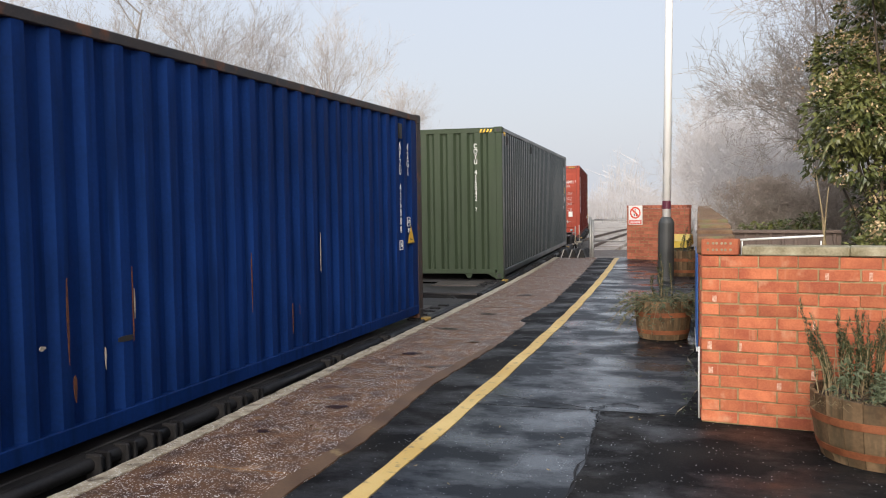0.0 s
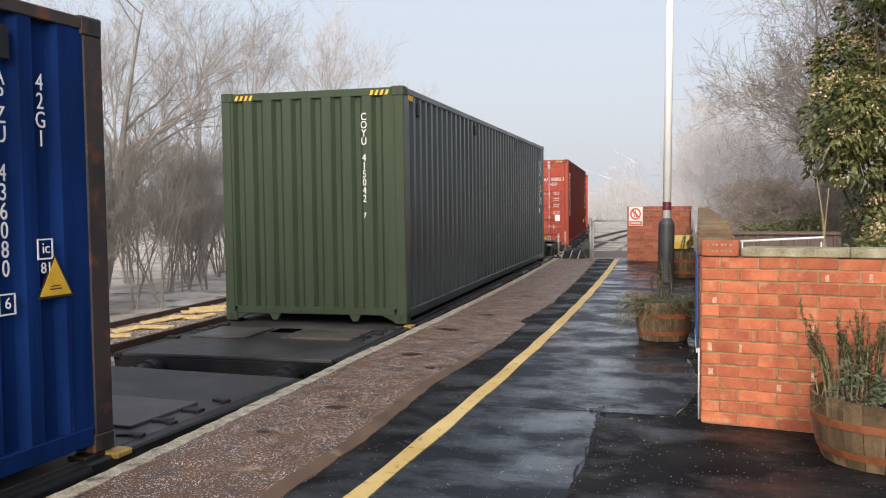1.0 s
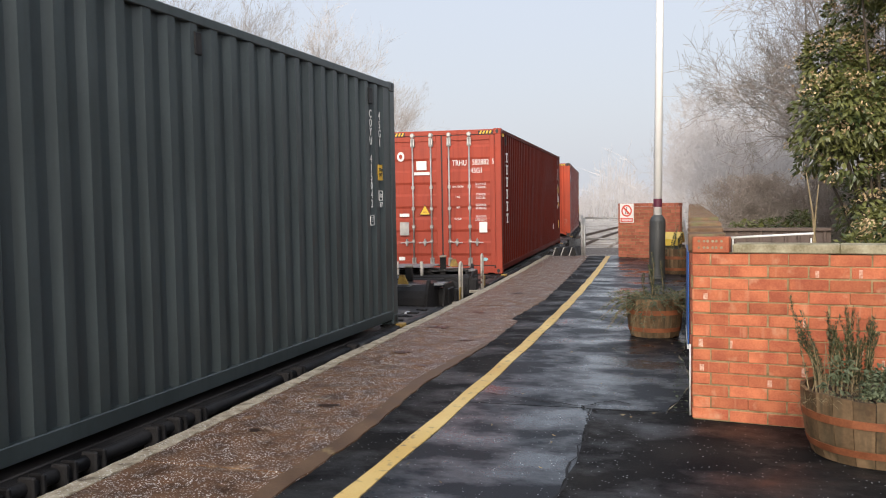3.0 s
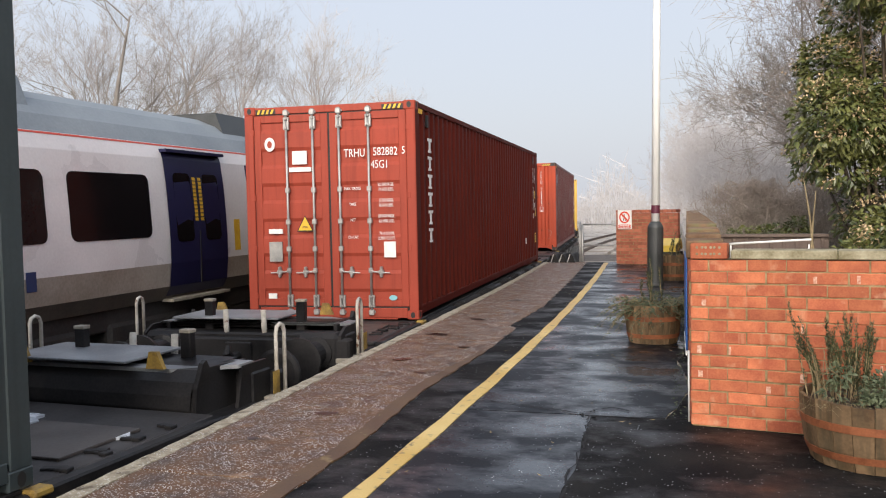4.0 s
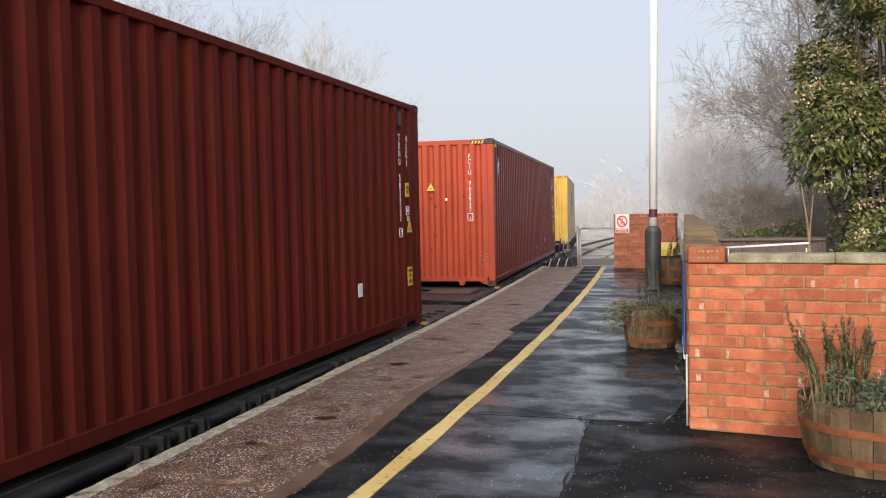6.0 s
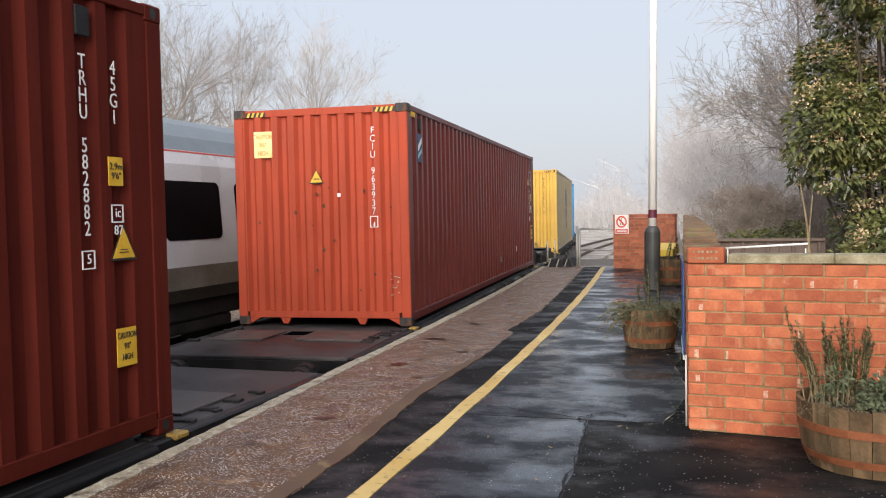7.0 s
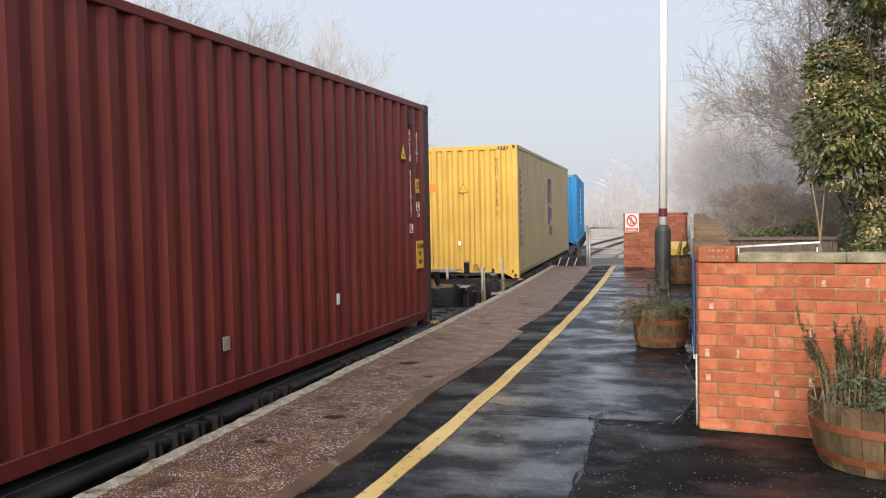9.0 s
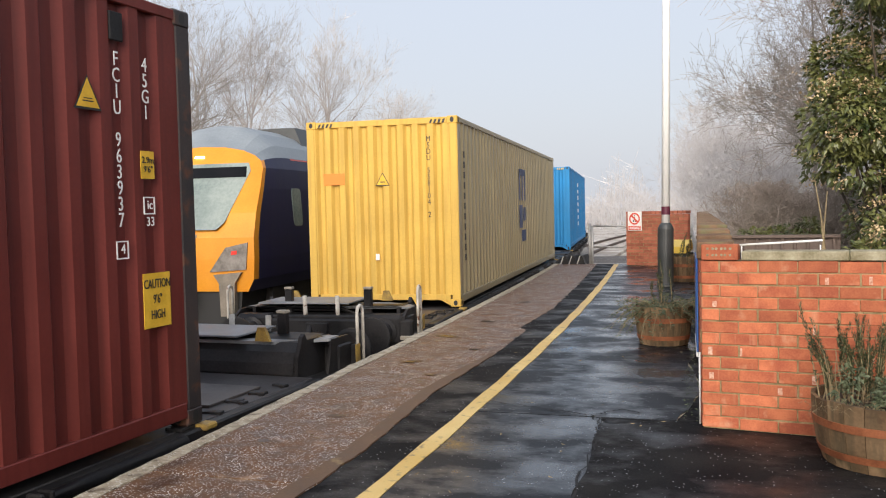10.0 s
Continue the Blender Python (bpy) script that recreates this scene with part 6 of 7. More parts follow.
def rosemary_tub(label, m):
    """Needled sprigs in a few tufts, a low leafy dome beside them, dead stalks and straw."""
    rr = random.Random(21)
    t = thing("planter_herbs", label, "plant", "planter plants", m=m)
    stems, fine, broad, straw = Geo(), Geo(), Geo(), Geo()
    # tufts: foot, top, number of sprigs
    for foot, top, n in (((-0.20, 0.0), (-0.335, 0.0, 0.50), 3), ((-0.19, 0.02), (-0.26, 0.05, 0.34), 6), ((-0.10, 0.02), (-0.14, 0.02, 0.40), 9), ((-0.06, 0.0), (-0.06, 0.0, 0.43), 7), ((0.04, 0.06), (0.075, 0.06, 0.39), 8), ((0.13, 0.06), (0.19, 0.06, 0.30), 4), ((-0.02, 0.06), (0.01, 0.06, 0.27), 8)):
        for i in range(n):
            a = Vector((foot[0] + rr.gauss(0, 0.025), foot[1] + rr.gauss(0, 0.03), 0.0))
            b = Vector((top[0], top[1], top[2] * 1.12)) + Vector((rr.gauss(0, 0.022), rr.gauss(0, 0.03), rr.uniform(-0.12, 0.0)))
            bow = Vector((rr.gauss(0, 0.015), rr.gauss(0, 0.015), 0))
            pts = [a.lerp(b, q) + bow * sin(q * pi) - Vector((b.x - a.x, 0, 0)) * 0.25 * sin(q * pi) for q in (0, 0.25, 0.5, 0.75, 1)]
            stems.tube(pts, [0.0045, 0.004, 0.0032, 0.0022, 0.0012], 4, False)
            for j in range(190):
                q = rr.uniform(0.18, 1.0) * 3.999
                k = int(q)
                p = pts[k].lerp(pts[k + 1], q - k)
                c = rr.uniform(0, 2 * pi)
                leaf(fine, p, Vector((cos(c), sin(c), rr.uniform(0.7, 1.8))), rr.uniform(0.016, 0.030), 0.0045, 0, rr)
    for cx, cy, cz, rad, n in ((0.12, -0.10, 0.06, 0.12, 420), (0.23, -0.04, 0.05, 0.10, 260), (0.05, -0.16, 0.01, 0.075, 160), (-0.10, -0.08, 0.16, 0.055, 60), (-0.13, -0.10, 0.07, 0.06, 60), (0.38, -0.10, 0.0, 0.07, 120)):
        for i in range(n):
            d = Vector((rr.gauss(0, 1), rr.gauss(0, 1), rr.gauss(0.3, 0.9))).normalized()
            p = Vector((cx, cy, cz)) + d * rad * rr.uniform(0.55, 1.05)
            leaf(broad, p, d + Vector((rr.gauss(0, 0.5), rr.gauss(0, 0.5), rr.gauss(0, 0.4))), rr.uniform(0.028, 0.05), rr.uniform(0.014, 0.024), 0.012, rr)
    for i in range(9):
        a = Vector((rr.uniform(-0.24, -0.10), rr.uniform(-0.12, 0.04), 0))
        pts = [a, a + Vector((rr.gauss(-0.02, 0.02), 0, 0.14)), a + Vector((rr.gauss(-0.04, 0.03), 0, rr.uniform(0.2, 0.34)))]
        stems.tube(pts, [0.004, 0.003, 0.0015], 4, False)
    for i in range(150):
        a = Vector((rr.uniform(-0.30, 0.36), rr.uniform(-0.30, -0.05), 0.0))
        leaf(straw, a, Vector((rr.gauss(0, 1), rr.gauss(-0.3, 0.6), rr.uniform(0.1, 1.2))), rr.uniform(0.05, 0.12), 0.004, 0.03, rr)
    tagged(part("stem_tangle", stems, M_STEM, t, fix=False), kind="stuff")
    tagged(part("needles", fine, M_LEAFDARK, t, "dark needle leaves", fix=False), kind="stuff")
    tagged(part("leaves", broad, M_LEAFGREY, t, "grey green leaves", fix=False), kind="stuff")
    tagged(part("straw", straw, M_STEM, t, "dry straw blades", fix=False), kind="stuff")
    return t


rosemary_tub("upright rosemary and sage growing in a half barrel", pose(0.63, 5.08, 0.315))
herb("straggling frosted herbs spilling over a half barrel", pose(-0.79, 9.0, 0.33), 5, 190, 22, 0.46)
herb("tall dry stems in the dark half barrel", pose(-1.06, 16.4, 0.40), 6, 30, 23, 0.4)

# yellow grit bin behind the post
gb = thing("grit_bin", "yellow plastic grit bin behind the lamp post", "bin", m=pose(-1.22, 16.9, 0, 0, 0, -12))
part("tub_body", Geo().prism([(-0.22, 0.0), (0.22, 0.0), (0.26, 0.50), (-0.26, 0.50)], "y", -0.2, 0.2), M_SLEEVE, gb)
part("lid", Geo().prism([(-0.24, 0.50), (0.24, 0.55), (0.24, 0.60), (0.16, 0.74), (-0.24, 0.62)], "x", -0.24, 0.24), M_GRIT, gb, "sloping yellow lid")

# weeds along the foot of the side wall
rr = random.Random(31)
wg = Geo()
for i in range(260):
    y = rr.uniform(5.75, 14)
    p = Vector((-0.27 - 0.0505 * (y - 5.6) - rr.uniform(0.0, 0.12) ** 1.0, y, 0))
    leaf(wg, p, Vector((rr.uniform(-1, 0.2), rr.uniform(-1, 1), rr.uniform(0.1, 0.6))), rr.uniform(0.015, 0.04), 0.012, 0.01, rr)
tagged(part("weeds", wg, M_LEAFGREY, fix=False), "small weeds and dead leaves along the wall foot", "weeds", kind="stuff")
lt = Geo()
for i in range(260):
    s, o = rr.uniform(3, 18), rr.uniform(1.7, 5.2)
    p = along(s, o, 0.002)
    if p.x > -0.3 and p.y > 5.5:
        continue
    leaf(lt, p, Vector((rr.uniform(-1, 1), rr.uniform(-1, 1), 0.1)), rr.uniform(0.015, 0.05), rr.uniform(0.006, 0.02), 0.0, rr)
tagged(part("leaf_litter", lt, M_STEM, fix=False), "dead leaves and twigs scattered on the platform", "litter", kind="stuff")

# ---- platform end: gate, guards, boards beyond ----
gt = thing("tube_gate", "galvanised tubular gate at the platform's end", "gate", m=pose(-3.62, 21.35, 0, 0, 0, 4))
for xx in (0.0, 0.06, 0.98):
    part("post", Geo().tube([(xx, 0, -0.3), (xx, 0, 1.0 if xx != 0.06 else 0.93)], 0.03, 10), M_ZINC, gt, smooth=True)
leafp = [(0.08, 0, 0.93), (0.80, 0, 0.93), (0.88, 0, 0.90), (0.92, 0, 0.82), (0.92, 0, 0.52), (0.88, 0, 0.44), (0.80, 0, 0.41), (0.08, 0, 0.41)]
part("gate_hoop", Geo().tube(leafp, 0.022, 8), M_ZINC, gt, "bent tube gate leaf", smooth=True)
part("latch", Geo().box(0.90, 1.0, -0.03, 0.03, 0.60, 0.68, 0.01), M_ZINC, gt)
for i in range(3):
    vg = thing("trespass_guard", "dark timber ridge guard at the platform's end", "guard", "ridge guards", m=pose(-4.22 + i * 0.2, 21.15 + 0.02 * i, -0.02))
    part("ridge", Geo().prism([(-0.11, 0.0), (0.11, 0.0), (0.03, 0.22), (-0.03, 0.22)], "y", -0.02, 0.9), M_STEEL, vg)
    part("edge_strip", Geo().prism([(-0.112, 0.0), (-0.085, 0.0), (-0.005, 0.225), (-0.032, 0.225)], "y", -0.03, -0.021), M_ZINC, vg)
tagged(part("ramp", strip(Geo(), PLAT_END, 34, 1.7, 4.4, -1.24, -0.55, 1.0), M_BALLAST), "gravel walkway beyond the platform gate", "path", kind="structure")
ramp2 = Geo()
ramp2.add([along(PLAT_END + 0.01, 1.7, -0.03), along(PLAT_END + 0.01, 3.9, -0.03), along(30, 3.9, -0.56), along(30, 1.7, -0.56)], [(0, 1, 2, 3)])
tagged(part("ramp_slope", ramp2, M_GROUND, fix=False), "frosty slope leading down off the platform", "ramp", kind="structure")
# siding that turns out to the right beyond the platform
for side in (-0.75, 0.75):
    g = strip(Geo(), 34, 110, lambda s: side - 0.035 + 0.0034 * max(0, s - 30) ** 2, lambda s: side + 0.035 + 0.0034 * max(0, s - 30) ** 2, RAIL_Z - 0.15, RAIL_Z - 0.002, 1.5)
    tagged(part("siding_rail", g, M_RAIL), "rusty steel rail of a diverging siding", "rail", "siding rails", "structure")
g = strip(Geo(), 32, 110, 1.3, lambda s: 2.0 + 0.0034 * max(0, s - 30) ** 2, -1.24, -1.075, 2.0)
tagged(part("siding_ballast", g, M_GROUND), "frosty ballast under the siding", "ballast", kind="structure")

# ---- behind the wall: earth bank, brown parapet and white rail ----
g = Geo().box(-1.0, 60, 5.95, 90, -1.24, 0.25)
g.v = [(x - (0.0628 * (y - 5.95) + 0.0 if x < 0 else 0) + (0.95 if x < 0 else 0), y, z) for x, y, z in g.v]
tagged(part("bank", g, M_GROUND), "rough earth bank behind the brick wall", "bank", kind="structure")
pr = thing("parapet", "brown riveted steel parapet behind the wall", "parapet", m=pose(0.0, 12.6, 0, 0, 0, -4))
part("panel", Geo().box(-0.6, 1.2, 0.0, 0.05, 0.72, 0.92, 0.005), M_FENCE, pr)
# dark panel added for the shade in the recess below the parapet
part("lower_panel", Geo().box(-0.6, 1.2, 0.02, 0.06, 0.2, 0.715, 0.005), M_DARKPOST, pr, "added dark panel standing for the shaded recess")
part("top_rail", Geo().box(-0.65, 1.2, -0.06, 0.1, 0.92, 0.965, 0.008), M_FENCE, pr)
for i in range(11):
    part("stiffener", Geo().box(-0.5 + i * 0.16, -0.46 + i * 0.16, -0.035, 0.0, 0.715, 0.92, 0.005), M_FENCE, pr)
wr = thing("white_rail", "white painted rail on short posts behind the wall", "rail", m=pose(-0.05, 8.6, -0.055, 0, 0, -3))
part("rail", Geo().tube([(0.0, 0, 1.065), (0.72, 0, 1.105)], 0.010, 8), M_WHITE, wr, smooth=True)
for xx in (0.02, 0.70):
    part("post", Geo().tube([(xx, 0, 0.2), (xx, 0, 1.06)], 0.006, 8), M_WHITE, wr, smooth=True)


# ---- trees ----
def grow(g, rr, p, d, length, r, depth, spread, kids, n):
    """One branch of bent segments, and its children."""
    segs = 4 if depth > 1 else 3 if depth == 1 else 2
    pts, radii = [p], [r]
    dd = d.normalized()
    for i in range(segs):
        dd = (dd + Vector((rr.gauss(0, 0.19), rr.gauss(0, 0.19), rr.gauss(0.04, 0.14)))).normalized()
        pts.append(pts[-1] + dd * (length / segs))
        radii.append(max(r * (1 - 0.75 * (i + 1) / segs), 0.0028))
    g.tube(pts, radii, n if depth > 1 else 3, False)
    if depth == 0:
        return
    for k in range(kids[-depth]):
        q = rr.uniform(0.25, 1.0) * segs
        i = min(int(q), segs - 1)
        b = pts[i].lerp(pts[i + 1], q - i)
        ax = (pts[i + 1] - pts[i]).normalized()
        side = ax.orthogonal().normalized()
        side.rotate(Matrix.Rotation(rr.uniform(0, 2 * pi), 3, ax))
        nd = (ax * (1.0 - spread * 0.4) + side * spread * rr.uniform(0.6, 1.2) + Vector((0, 0, 0.14))).normalized()
        grow(g, rr, b, nd, length * rr.uniform(0.42, 0.66), max(radii[i] * 0.5, 0.0035), depth - 1, spread, kids, n)


def bare_tree(label, m, height, trunk_r, seed, kids=(9, 7, 6, 4), spread=0.75, lean=(0, 0), bark=None, twig=None, name="bare_tree", group="bare trees", stems=1, reach=1.0):
    rr = random.Random(seed)
    t = thing(name, label, "tree", group, m=m)
    trunk, crown = Geo(), Geo()
    for sidx in range(stems):
        off = Vector((rr.gauss(0, 0.25), rr.gauss(0, 0.25), 0)) if stems > 1 else Vector((0, 0, 0))
        pts = [off + Vector((0, 0, -0.1))]
        dd = Vector((lean[0] + rr.gauss(0, 0.12 if stems > 1 else 0.03), lean[1] + rr.gauss(0, 0.12 if stems > 1 else 0.03), 1)).normalized()
        for i in range(6):
            dd = (dd + Vector((rr.gauss(0, 0.06), rr.gauss(0, 0.06), 0.04))).normalized()
            pts.append(pts[-1] + dd * height * 0.78 / 6)
        radii = [trunk_r * (1 - 0.9 * i / 6) + 0.006 for i in range(7)]
        trunk.tube(pts, radii, 9, False)
        for k in range(kids[0]):
            q = rr.uniform(1.0, 6.0) if k else 5.9
            i = min(int(q), 5)
            b = pts[i].lerp(pts[i + 1], q - i)
            a = rr.uniform(0, 2 * pi)
            d = Vector((cos(a) * spread, sin(a) * spread, rr.uniform(0.5, 1.0)))
            grow(crown, rr, b, d, reach * height * rr.uniform(0.28, 0.42) * (1.15 - q / 10), radii[i] * 0.55, len(kids) - 1, spread, kids, 5)
    tr = part("trunk", trunk, bark or M_BARK, t, fix=False, smooth=True)
    if stems > 1:
        tagged(tr, kind="stuff")
    tagged(part("crown", crown, twig or M_TWIG, t, "fine leafless branches", fix=False), kind="stuff")
    return t


# left of the line
bare_tree("tall leafless tree with grey bark on the embankment", pose(-16.2, 14.6, -1.2), 12.5, 0.24, 41, (12, 8, 7, 5), 0.75, (0.06, 0), M_GREYTWIG, M_GREYTWIG)
bare_tree("leaning leafless tree with forked limbs", pose(-17.0, 19.5, -1.2), 10.5, 0.16, 42, (11, 8, 7, 4), 0.8, (0.22, 0.05), M_GREYTWIG, M_GREYTWIG)
t3 = bare_tree("slender leafless tree with upright branches pale with frost and haze", pose(-19.0, 27.0, -1.2), 11.0, 0.14, 43, (12, 8, 6, 4), 0.5, (0, 0), M_FROSTHAZETWIG, M_FROSTHAZETWIG)
t4 = bare_tree("slender leafless tree fringed with frost and fog haze", pose(-20.5, 33.0, -1.2), 11.5, 0.13, 44, (12, 8, 6, 4), 0.45, (0, 0), M_FROSTHAZETWIG, M_FROSTHAZETWIG)
for i, (xx, yy, a) in enumerate(((-18.2, 36.5, 80), (-21.5, 41.0, 200), (-25.0, 30.0, 120), (-23.5, 22.0, 300), (-21.0, 12.0, 40), (-19.5, 48.0, 310), (-22.5, 55.0, 20), (-27.0, 45.0, 150))):
    copy_thing(t3 if i % 2 else t4, pose(xx, yy, -1.2 - (0.9 if yy > 40 else 0), 0, 0, a))
s1 = bare_tree("thin frosty saplings in a thicket", pose(-14.6, 18.5, -1.2), 4.8, 0.024, 51, (7, 5, 4, 3), 0.45, (0, 0), M_GREYTWIG, M_GREYTWIG, "sapling_clump", "thicket", 7)
s2 = bare_tree("thin brown saplings in a thicket", pose(-15.0, 16.3, -1.2), 4.2, 0.02, 52, (7, 5, 4, 3), 0.55, (0, 0), M_GREYTWIG, M_GREYTWIG, "sapling_clump", "thicket", 8)
rr = random.Random(61)
for i in range(26):
    s = 12 + i * 1.15 + rr.uniform(-0.4, 0.4)
    p = along(s, -9.6 - rr.uniform(0, 3.5) - (0.05 * i), -1.2)
    copy_thing(s1 if i % 2 else s2, pose(p.x, p.y, p.z, 0, 0, rr.uniform(0, 360)))

# right of the line
bare_tree("leafless tree with long drooping twigs behind the wall", pose(1.55, 18.5, 0.2), 7.5, 0.042, 171, (12, 9, 8, 4), 0.78, (-0.03, 0), M_GREYTWIG, M_GREYTWIG, stems=2, reach=0.62)
bare_tree("slim leafless tree with curved stems behind the wall", pose(2.6, 16.5, 0.2), 9.5, 0.05, 77, (14, 9, 8, 4), 0.9, (-0.04, 0), M_BARK, M_TWIG, stems=2, reach=0.85)
br = bare_tree("tangled brown bramble scrub behind the wall", pose(0.45, 15.7, 0.2), 1.7, 0.013, 173, (7, 6, 5, 3), 1.0, (0, 0), M_TWIG, M_TWIG, "scrub", "scrub behind the wall", 9)
for i, (xx, yy) in enumerate(((1.0, 15.4), (1.7, 15.6), (0.3, 17.6), (1.2, 17.2))):
    copy_thing(br, pose(xx, yy, 0.2 - 0.22 * (i % 3 == 0), 3 * (i % 3) - 3, 4 * (i % 4) - 6, i * 71))
bs = bare_tree("dense brown bramble scrub paled by frost and fog haze", pose(-0.4, 22.5, 0.2), 2.8, 0.026, 73, (7, 5, 4, 2), 0.95, (0, 0), M_FROSTHAZE, M_FROSTHAZE, "scrub", "scrub behind the wall", 8)
bs2 = bare_tree("scrub behind the wall pale with frost and fog haze", pose(0.9, 25, 0.2), 4.4, 0.024, 74, (7, 5, 4, 3), 0.6, (0, 0), M_FROSTHAZE, M_FROSTHAZE, "scrub", "scrub behind the wall", 6)
for i, (xx, yy, w) in enumerate(((0.3, 20.8, 0), (1.2, 21.5, 0), (0.6, 24, 1), (-0.6, 26.5, 1), (-1.0, 29, 1), (2.0, 23.5, 1), (2.6, 20.5, 0), (-1.6, 33, 1), (0.4, 30, 1), (1.8, 28, 1), (3.0, 26, 1))):
    copy_thing(bs2 if w else bs, pose(xx, yy, 0.2 - 0.45 * (i % 3), 4 * (i % 4) - 6, 5 * (i % 3) - 5, i * 67))
# distant trees take the pale colour that holds fog haze and frost
f1 = bare_tree("distant leafless tree white with frost and fog haze", pose(-1.6, 44, -0.2), 7.0, 0.10, 75, (11, 8, 6, 4), 0.6, (0, 0), M_FROSTHAZE, M_FROSTHAZE, group="frosted trees")
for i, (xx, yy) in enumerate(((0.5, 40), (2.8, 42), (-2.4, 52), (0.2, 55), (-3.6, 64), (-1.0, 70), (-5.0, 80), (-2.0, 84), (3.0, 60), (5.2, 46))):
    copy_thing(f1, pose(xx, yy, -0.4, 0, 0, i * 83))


def leafy(label, m, blobs, count, size, mat, seed, name, flowers=0, group="evergreens"):
    """An evergreen: leaves set on the outer part of uneven clumps, on woody stems."""
    rr = random.Random(seed)
    t = thing(name, label, "tree" if flowers else "shrub", group, m=m)
    stems, lv, fl = Geo(), Geo(), Geo()
    for (bx, by, bz, br) in blobs:
        c = Vector((bx, by, bz))
        stems.tube([Vector((bx * 0.3, by * 0.3, 0)), Vector((bx * 0.7, by * 0.6, bz * 0.6)), c], [0.022, 0.018, 0.010], 6, False)
        k = int(count * br * br / sum(b[3] ** 2 for b in blobs))
        for i in range(k):
            d = Vector((rr.gauss(0, 1), rr.gauss(0, 1), rr.gauss(0, 1))).normalized()
            rad = br * (0.72 + 0.34 * rr.random() + 0.10 * sin(d.x * 7 + bx) + 0.10 * sin(d.z * 9 + by))
            p = c + d * rad
            if p.z < 0.05:
                continue
            out = (d + Vector((rr.gauss(0, 0.5), rr.gauss(0, 0.5), rr.gauss(-0.2, 0.5)))).normalized()
            leaf(lv, p, out, size * rr.uniform(0.7, 1.3), size * rr.uniform(0.6, 0.9), size * 0.3, rr)
        for i in range(int(flowers * br * br / sum(b[3] ** 2 for b in blobs))):
            d = Vector((rr.gauss(0, 1), -abs(rr.gauss(0, 1)), rr.gauss(0.2, 1))).normalized()
            p = c + d * br * rr.uniform(0.95, 1.1)
            for j in range(rr.randint(16, 32)):
                leaf(fl, p + Vector((rr.gauss(0, 0.065), rr.gauss(0, 0.06), rr.gauss(0, 0.045))), Vector((rr.gauss(0, 1), rr.gauss(-0.5, 1), rr.gauss(0.5, 1))), 0.045, 0.035, 0, rr)
    part("stem_tangle", stems, M_DARKBARK, t, fix=False)
    tagged(part("crown", lv, mat, t, "dense glossy leaves" if flowers else "", fix=False), kind="stuff")
    if flowers:
        tagged(part("flower_mass", fl, M_BERRY, t, "pale yellow brown flower heads", fix=False), kind="stuff")
    return t


rr = random.Random(81)
blobs = []
for i in range(120):
    z = rr.uniform(0.15, 6.6)
    left = -1.05 + (0.40 if z < 1.3 else 0.0) + (0.24 * max(0, z - 3.2))
    blobs.append((rr.uniform(left, 2.4), rr.uniform(-0.8, 0.9), z, rr.uniform(0.28, 0.52)))
for i in range(40):
    blobs.append((rr.uniform(-0.62, 2.4), rr.uniform(-2.2, 0.2), rr.uniform(0.0, 1.1), rr.uniform(0.26, 0.42)))
leafy("tall ivy clad tree with dark leaves and pale flowers", pose(2.0, 12.3, 0.25), blobs, 78000, 0.085, M_IVY, 82, "ivy_tree", 900)
blobs2 = [(x_, rr.uniform(-0.5, 0.5), rr.uniform(0.15, 0.50 + 0.22 * (x_ + 0.9)), rr.uniform(0.16, 0.30)) for x_ in [rr.uniform(-0.9, 1.5) for i in range(22)]]
leafy("low green ivy and bramble leaves behind the wall", pose(0.75, 14.4, 0.25), blobs2, 9000, 0.07, M_IVY, 83, "ivy_bush")
# stems under the ivy
for xx, h, ln in ((0.86, 0.85, 0.03), (0.92, 0.95, -0.06)):
    st = thing("sapling", "bare pale sapling beside the ivy", "sapling", "saplings", m=pose(xx, 11.2, 0.25))
    part("stem", Geo().tube([(0, 0, 0), (ln * 0.3, 0, h * 0.5), (ln, 0, h), (ln * 2.2, 0, h * 1.5)], [0.022, 0.018, 0.012, 0.005], 7), M_STEM, st, smooth=True)

# ---- left side of the line: cess, old rail, split boards, white rail, pillar ----
g = strip(Geo(), 4, 60, -6.95, -6.87, -1.16, -0.98, 1.0)
tagged(part("cess_rail", g, M_RAIL), "old rusty rail lying along the track edge", "rail", kind="structure")
g = strip(Geo(), 2, 60, -6.9, -6.1, -1.2, -1.10, 1.0)
tagged(part("cess", g, M_BALLAST), "brown ballast shoulder beside the far track", "ballast", kind="structure")
rr = random.Random(91)
st = Geo()
for i in range(5200):
    s, o = rr.uniform(8, 24), rr.uniform(-6.8, -4.6)
    p = along(s, o, -0.935 if o > -5.05 else -1.085 if o > -6.2 else -1.09)
    q = rr.uniform(0.024, 0.055)
    m = pose(p.x, p.y, p.z, rr.uniform(-40, 40), rr.uniform(-40, 40), rr.uniform(0, 180))
    vv = [m @ Vector((dx * q * rr.uniform(0.7, 1.2), dy * q, dz * q * 0.8)) for dx, dy, dz in ((-1, 0, 0), (0, -1, 0), (1, 0, 0), (0, 1, 0), (0, 0, 1), (0, 0, -1))]
    st.add(vv, [(0, 1, 4), (1, 2, 4), (2, 3, 4), (3, 0, 4), (1, 0, 5), (2, 1, 5), (3, 2, 5), (0, 3, 5)])
tagged(part("ballast_stones", st, M_STONE, fix=False), "loose grey brown ballast stones", "stones", kind="stuff")
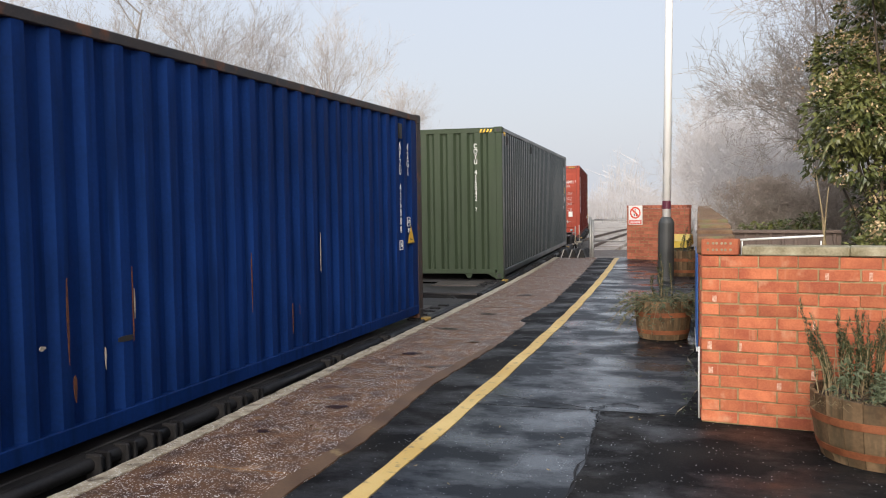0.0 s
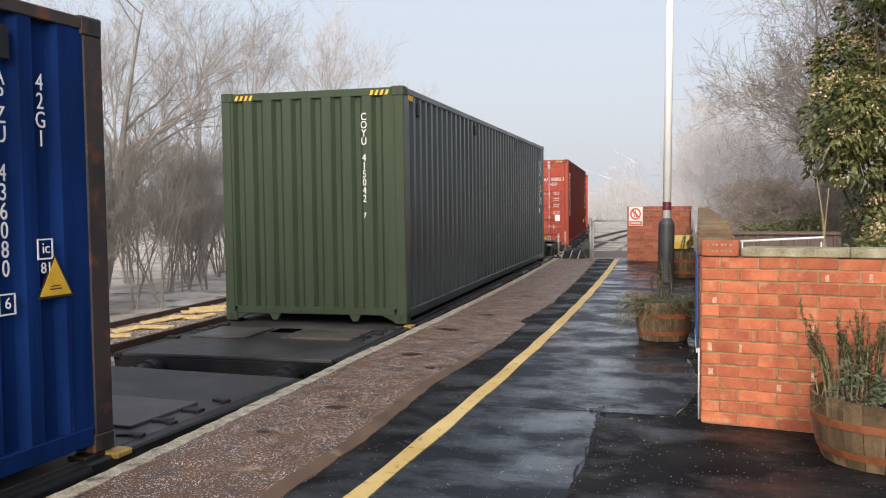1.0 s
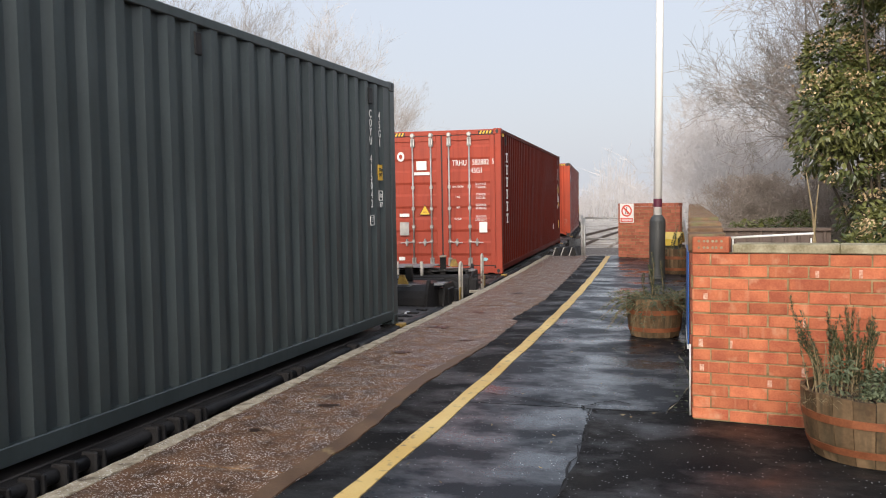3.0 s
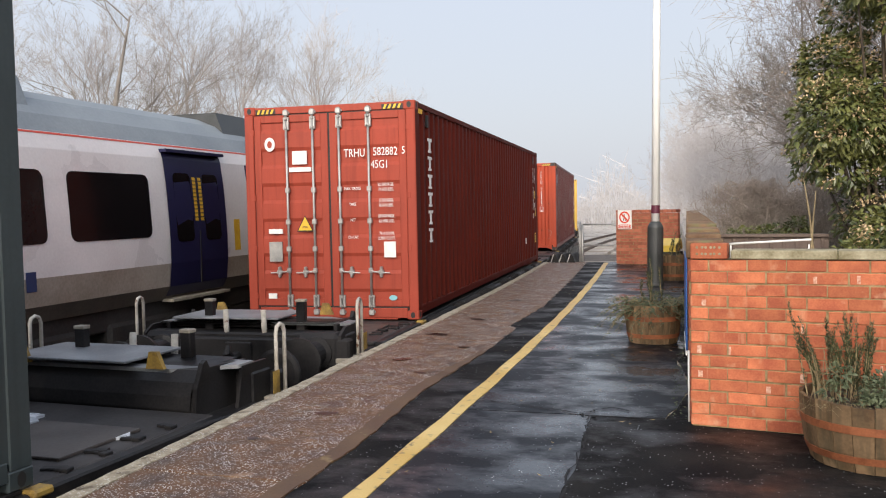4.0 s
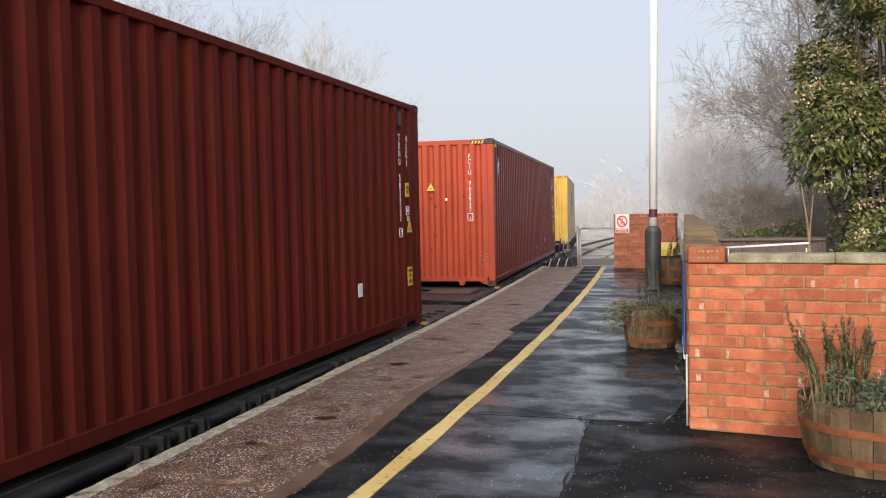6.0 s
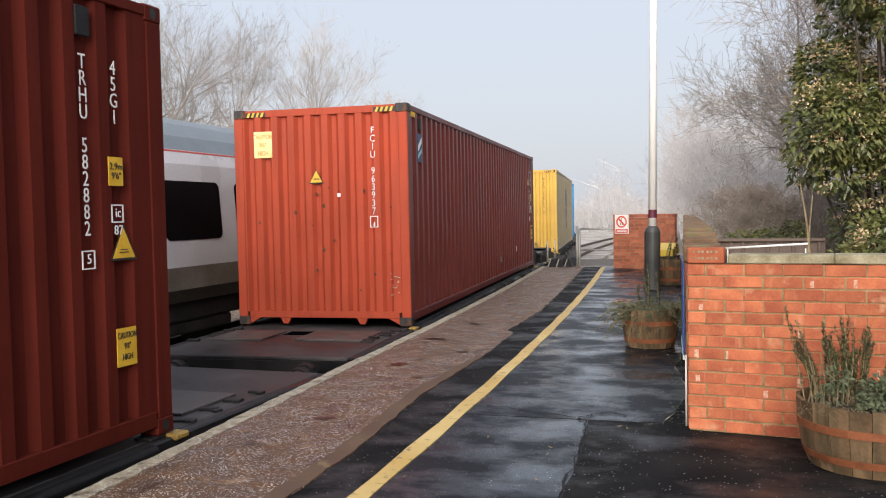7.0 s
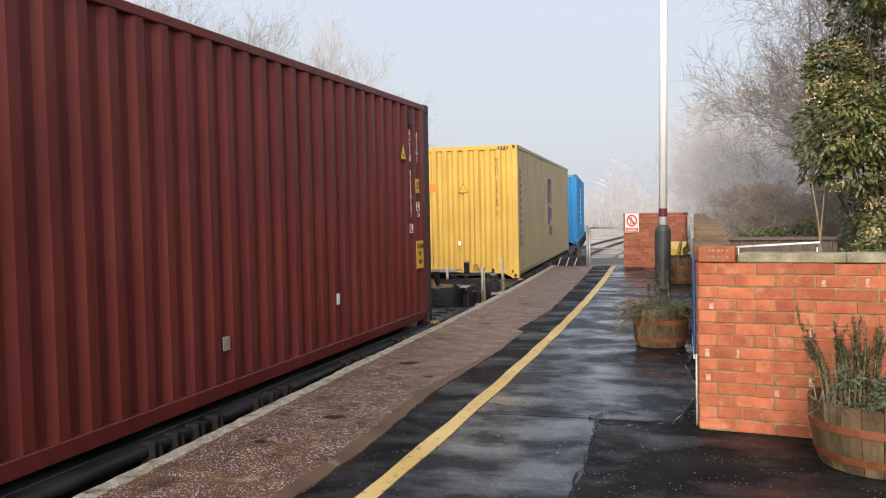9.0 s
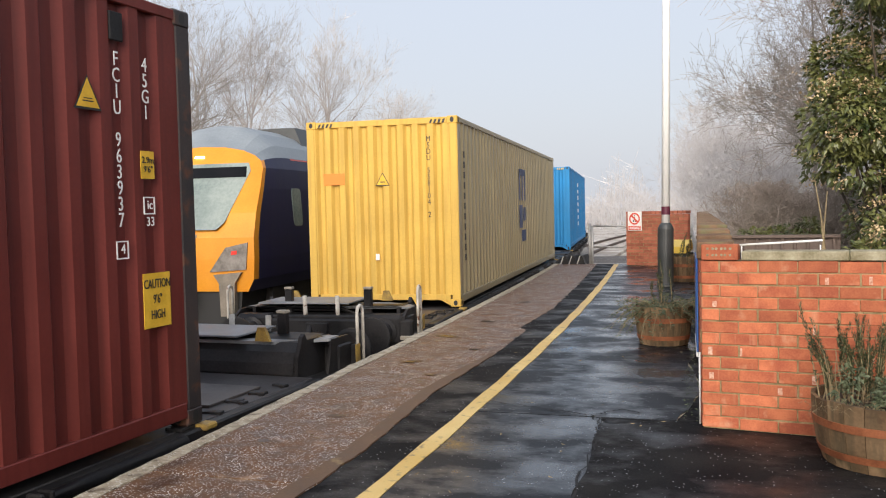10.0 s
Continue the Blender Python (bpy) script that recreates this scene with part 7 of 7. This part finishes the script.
for i, (s, o, L, a) in enumerate(((13.2, -6.3, 0.9, 30), (13.7, -6.0, 0.8, 50), (14.6, -6.2, 0.6, 70), (15.0, -5.8, 0.7, 20), (16.0, -6.3, 0.9, 60), (16.5, -6.0, 0.7, 35), (16.9, -5.7, 0.4, 80), (17.6, -6.2, 1.0, 45), (18.2, -6.4, 0.9, 55), (11.8, -6.0, 0.7, 40), (12.4, -6.4, 0.5, 10))):
    p = along(s, o, -1.03)
    bd = thing("broken_board", "split yellow wooden board lying on ballast", "board", "broken boards", m=pose(p.x, p.y, p.z, 8 + 4 * (i % 3), rr.uniform(-6, 6), a))
    part("plank", Geo().box(-L / 2, L / 2, -0.09, 0.09, -0.012, 0.012, 0.004), M_LATH, bd)
hr = thing("handrail", "white tubular handrail beside the far track", "handrail", m=pose(-12.0, 11.6, -0.82, 0, 0, 104))
hp = [(0, 0, -0.4), (0, 0, 1.08), (0.02, 0, 1.12), (0.06, 0, 1.14), (1.44, 0, 1.14), (1.48, 0, 1.12), (1.5, 0, 1.08), (1.5, 0, -0.4)]
part("hoop", Geo().tube(hp, 0.026, 9), M_POLE, hr, smooth=True)
part("mid_rail", Geo().tube([(0, 0, 0.6), (1.5, 0, 0.6)], 0.024, 9), M_POLE, hr, smooth=True)
bp = brick_wall("wall_pillar", "red brick pillar on a concrete base beyond the tracks", 0.9, 14, 0.0, pose(-15.15, 13.0, -0.15, 0, 0, 45), M_BRICK, None, 0.6)
part("base", Geo().box(-0.1, 1.5, -0.12, 0.7, -1.1, 0.0, 0.03), M_SLEEPER, bp)

# ---- far woods, frost and fog haze put into their pale colour ----
rr = random.Random(97)
fw = Geo()
for i in range(2600):
    a = radians(rr.uniform(-48, 8))
    d = rr.uniform(95, 170)
    if -13.5 < math.degrees(a) < -9.0 and d < 110:
        continue
    b = Vector((d * sin(a), d * cos(a), -1.3))
    h = (4.5 + 2.5 * sin(a * 37) + 1.5 * sin(a * 91 + 1)) * rr.uniform(0.6, 1.15)
    top = b + Vector((rr.gauss(0, 0.8), rr.gauss(0, 0.8), h))
    mid = b.lerp(top, 0.5) + Vector((rr.gauss(0, 0.3), 0, 0))
    fw.tube([b, mid, top], [0.06, 0.045, 0.012], 3, False)
    for k in range(5):
        q = b.lerp(top, rr.uniform(0.3, 0.95))
        fw.tube([q, q + Vector((rr.gauss(0, 0.9), rr.gauss(0, 0.5), rr.uniform(0.3, 1.3)))], [0.03, 0.01], 3, False)
tagged(part("far_woods", fw, M_FROSTHAZE, fix=False), "distant bare woods pale with frost and fog haze", "woods", kind="stuff")

motions()
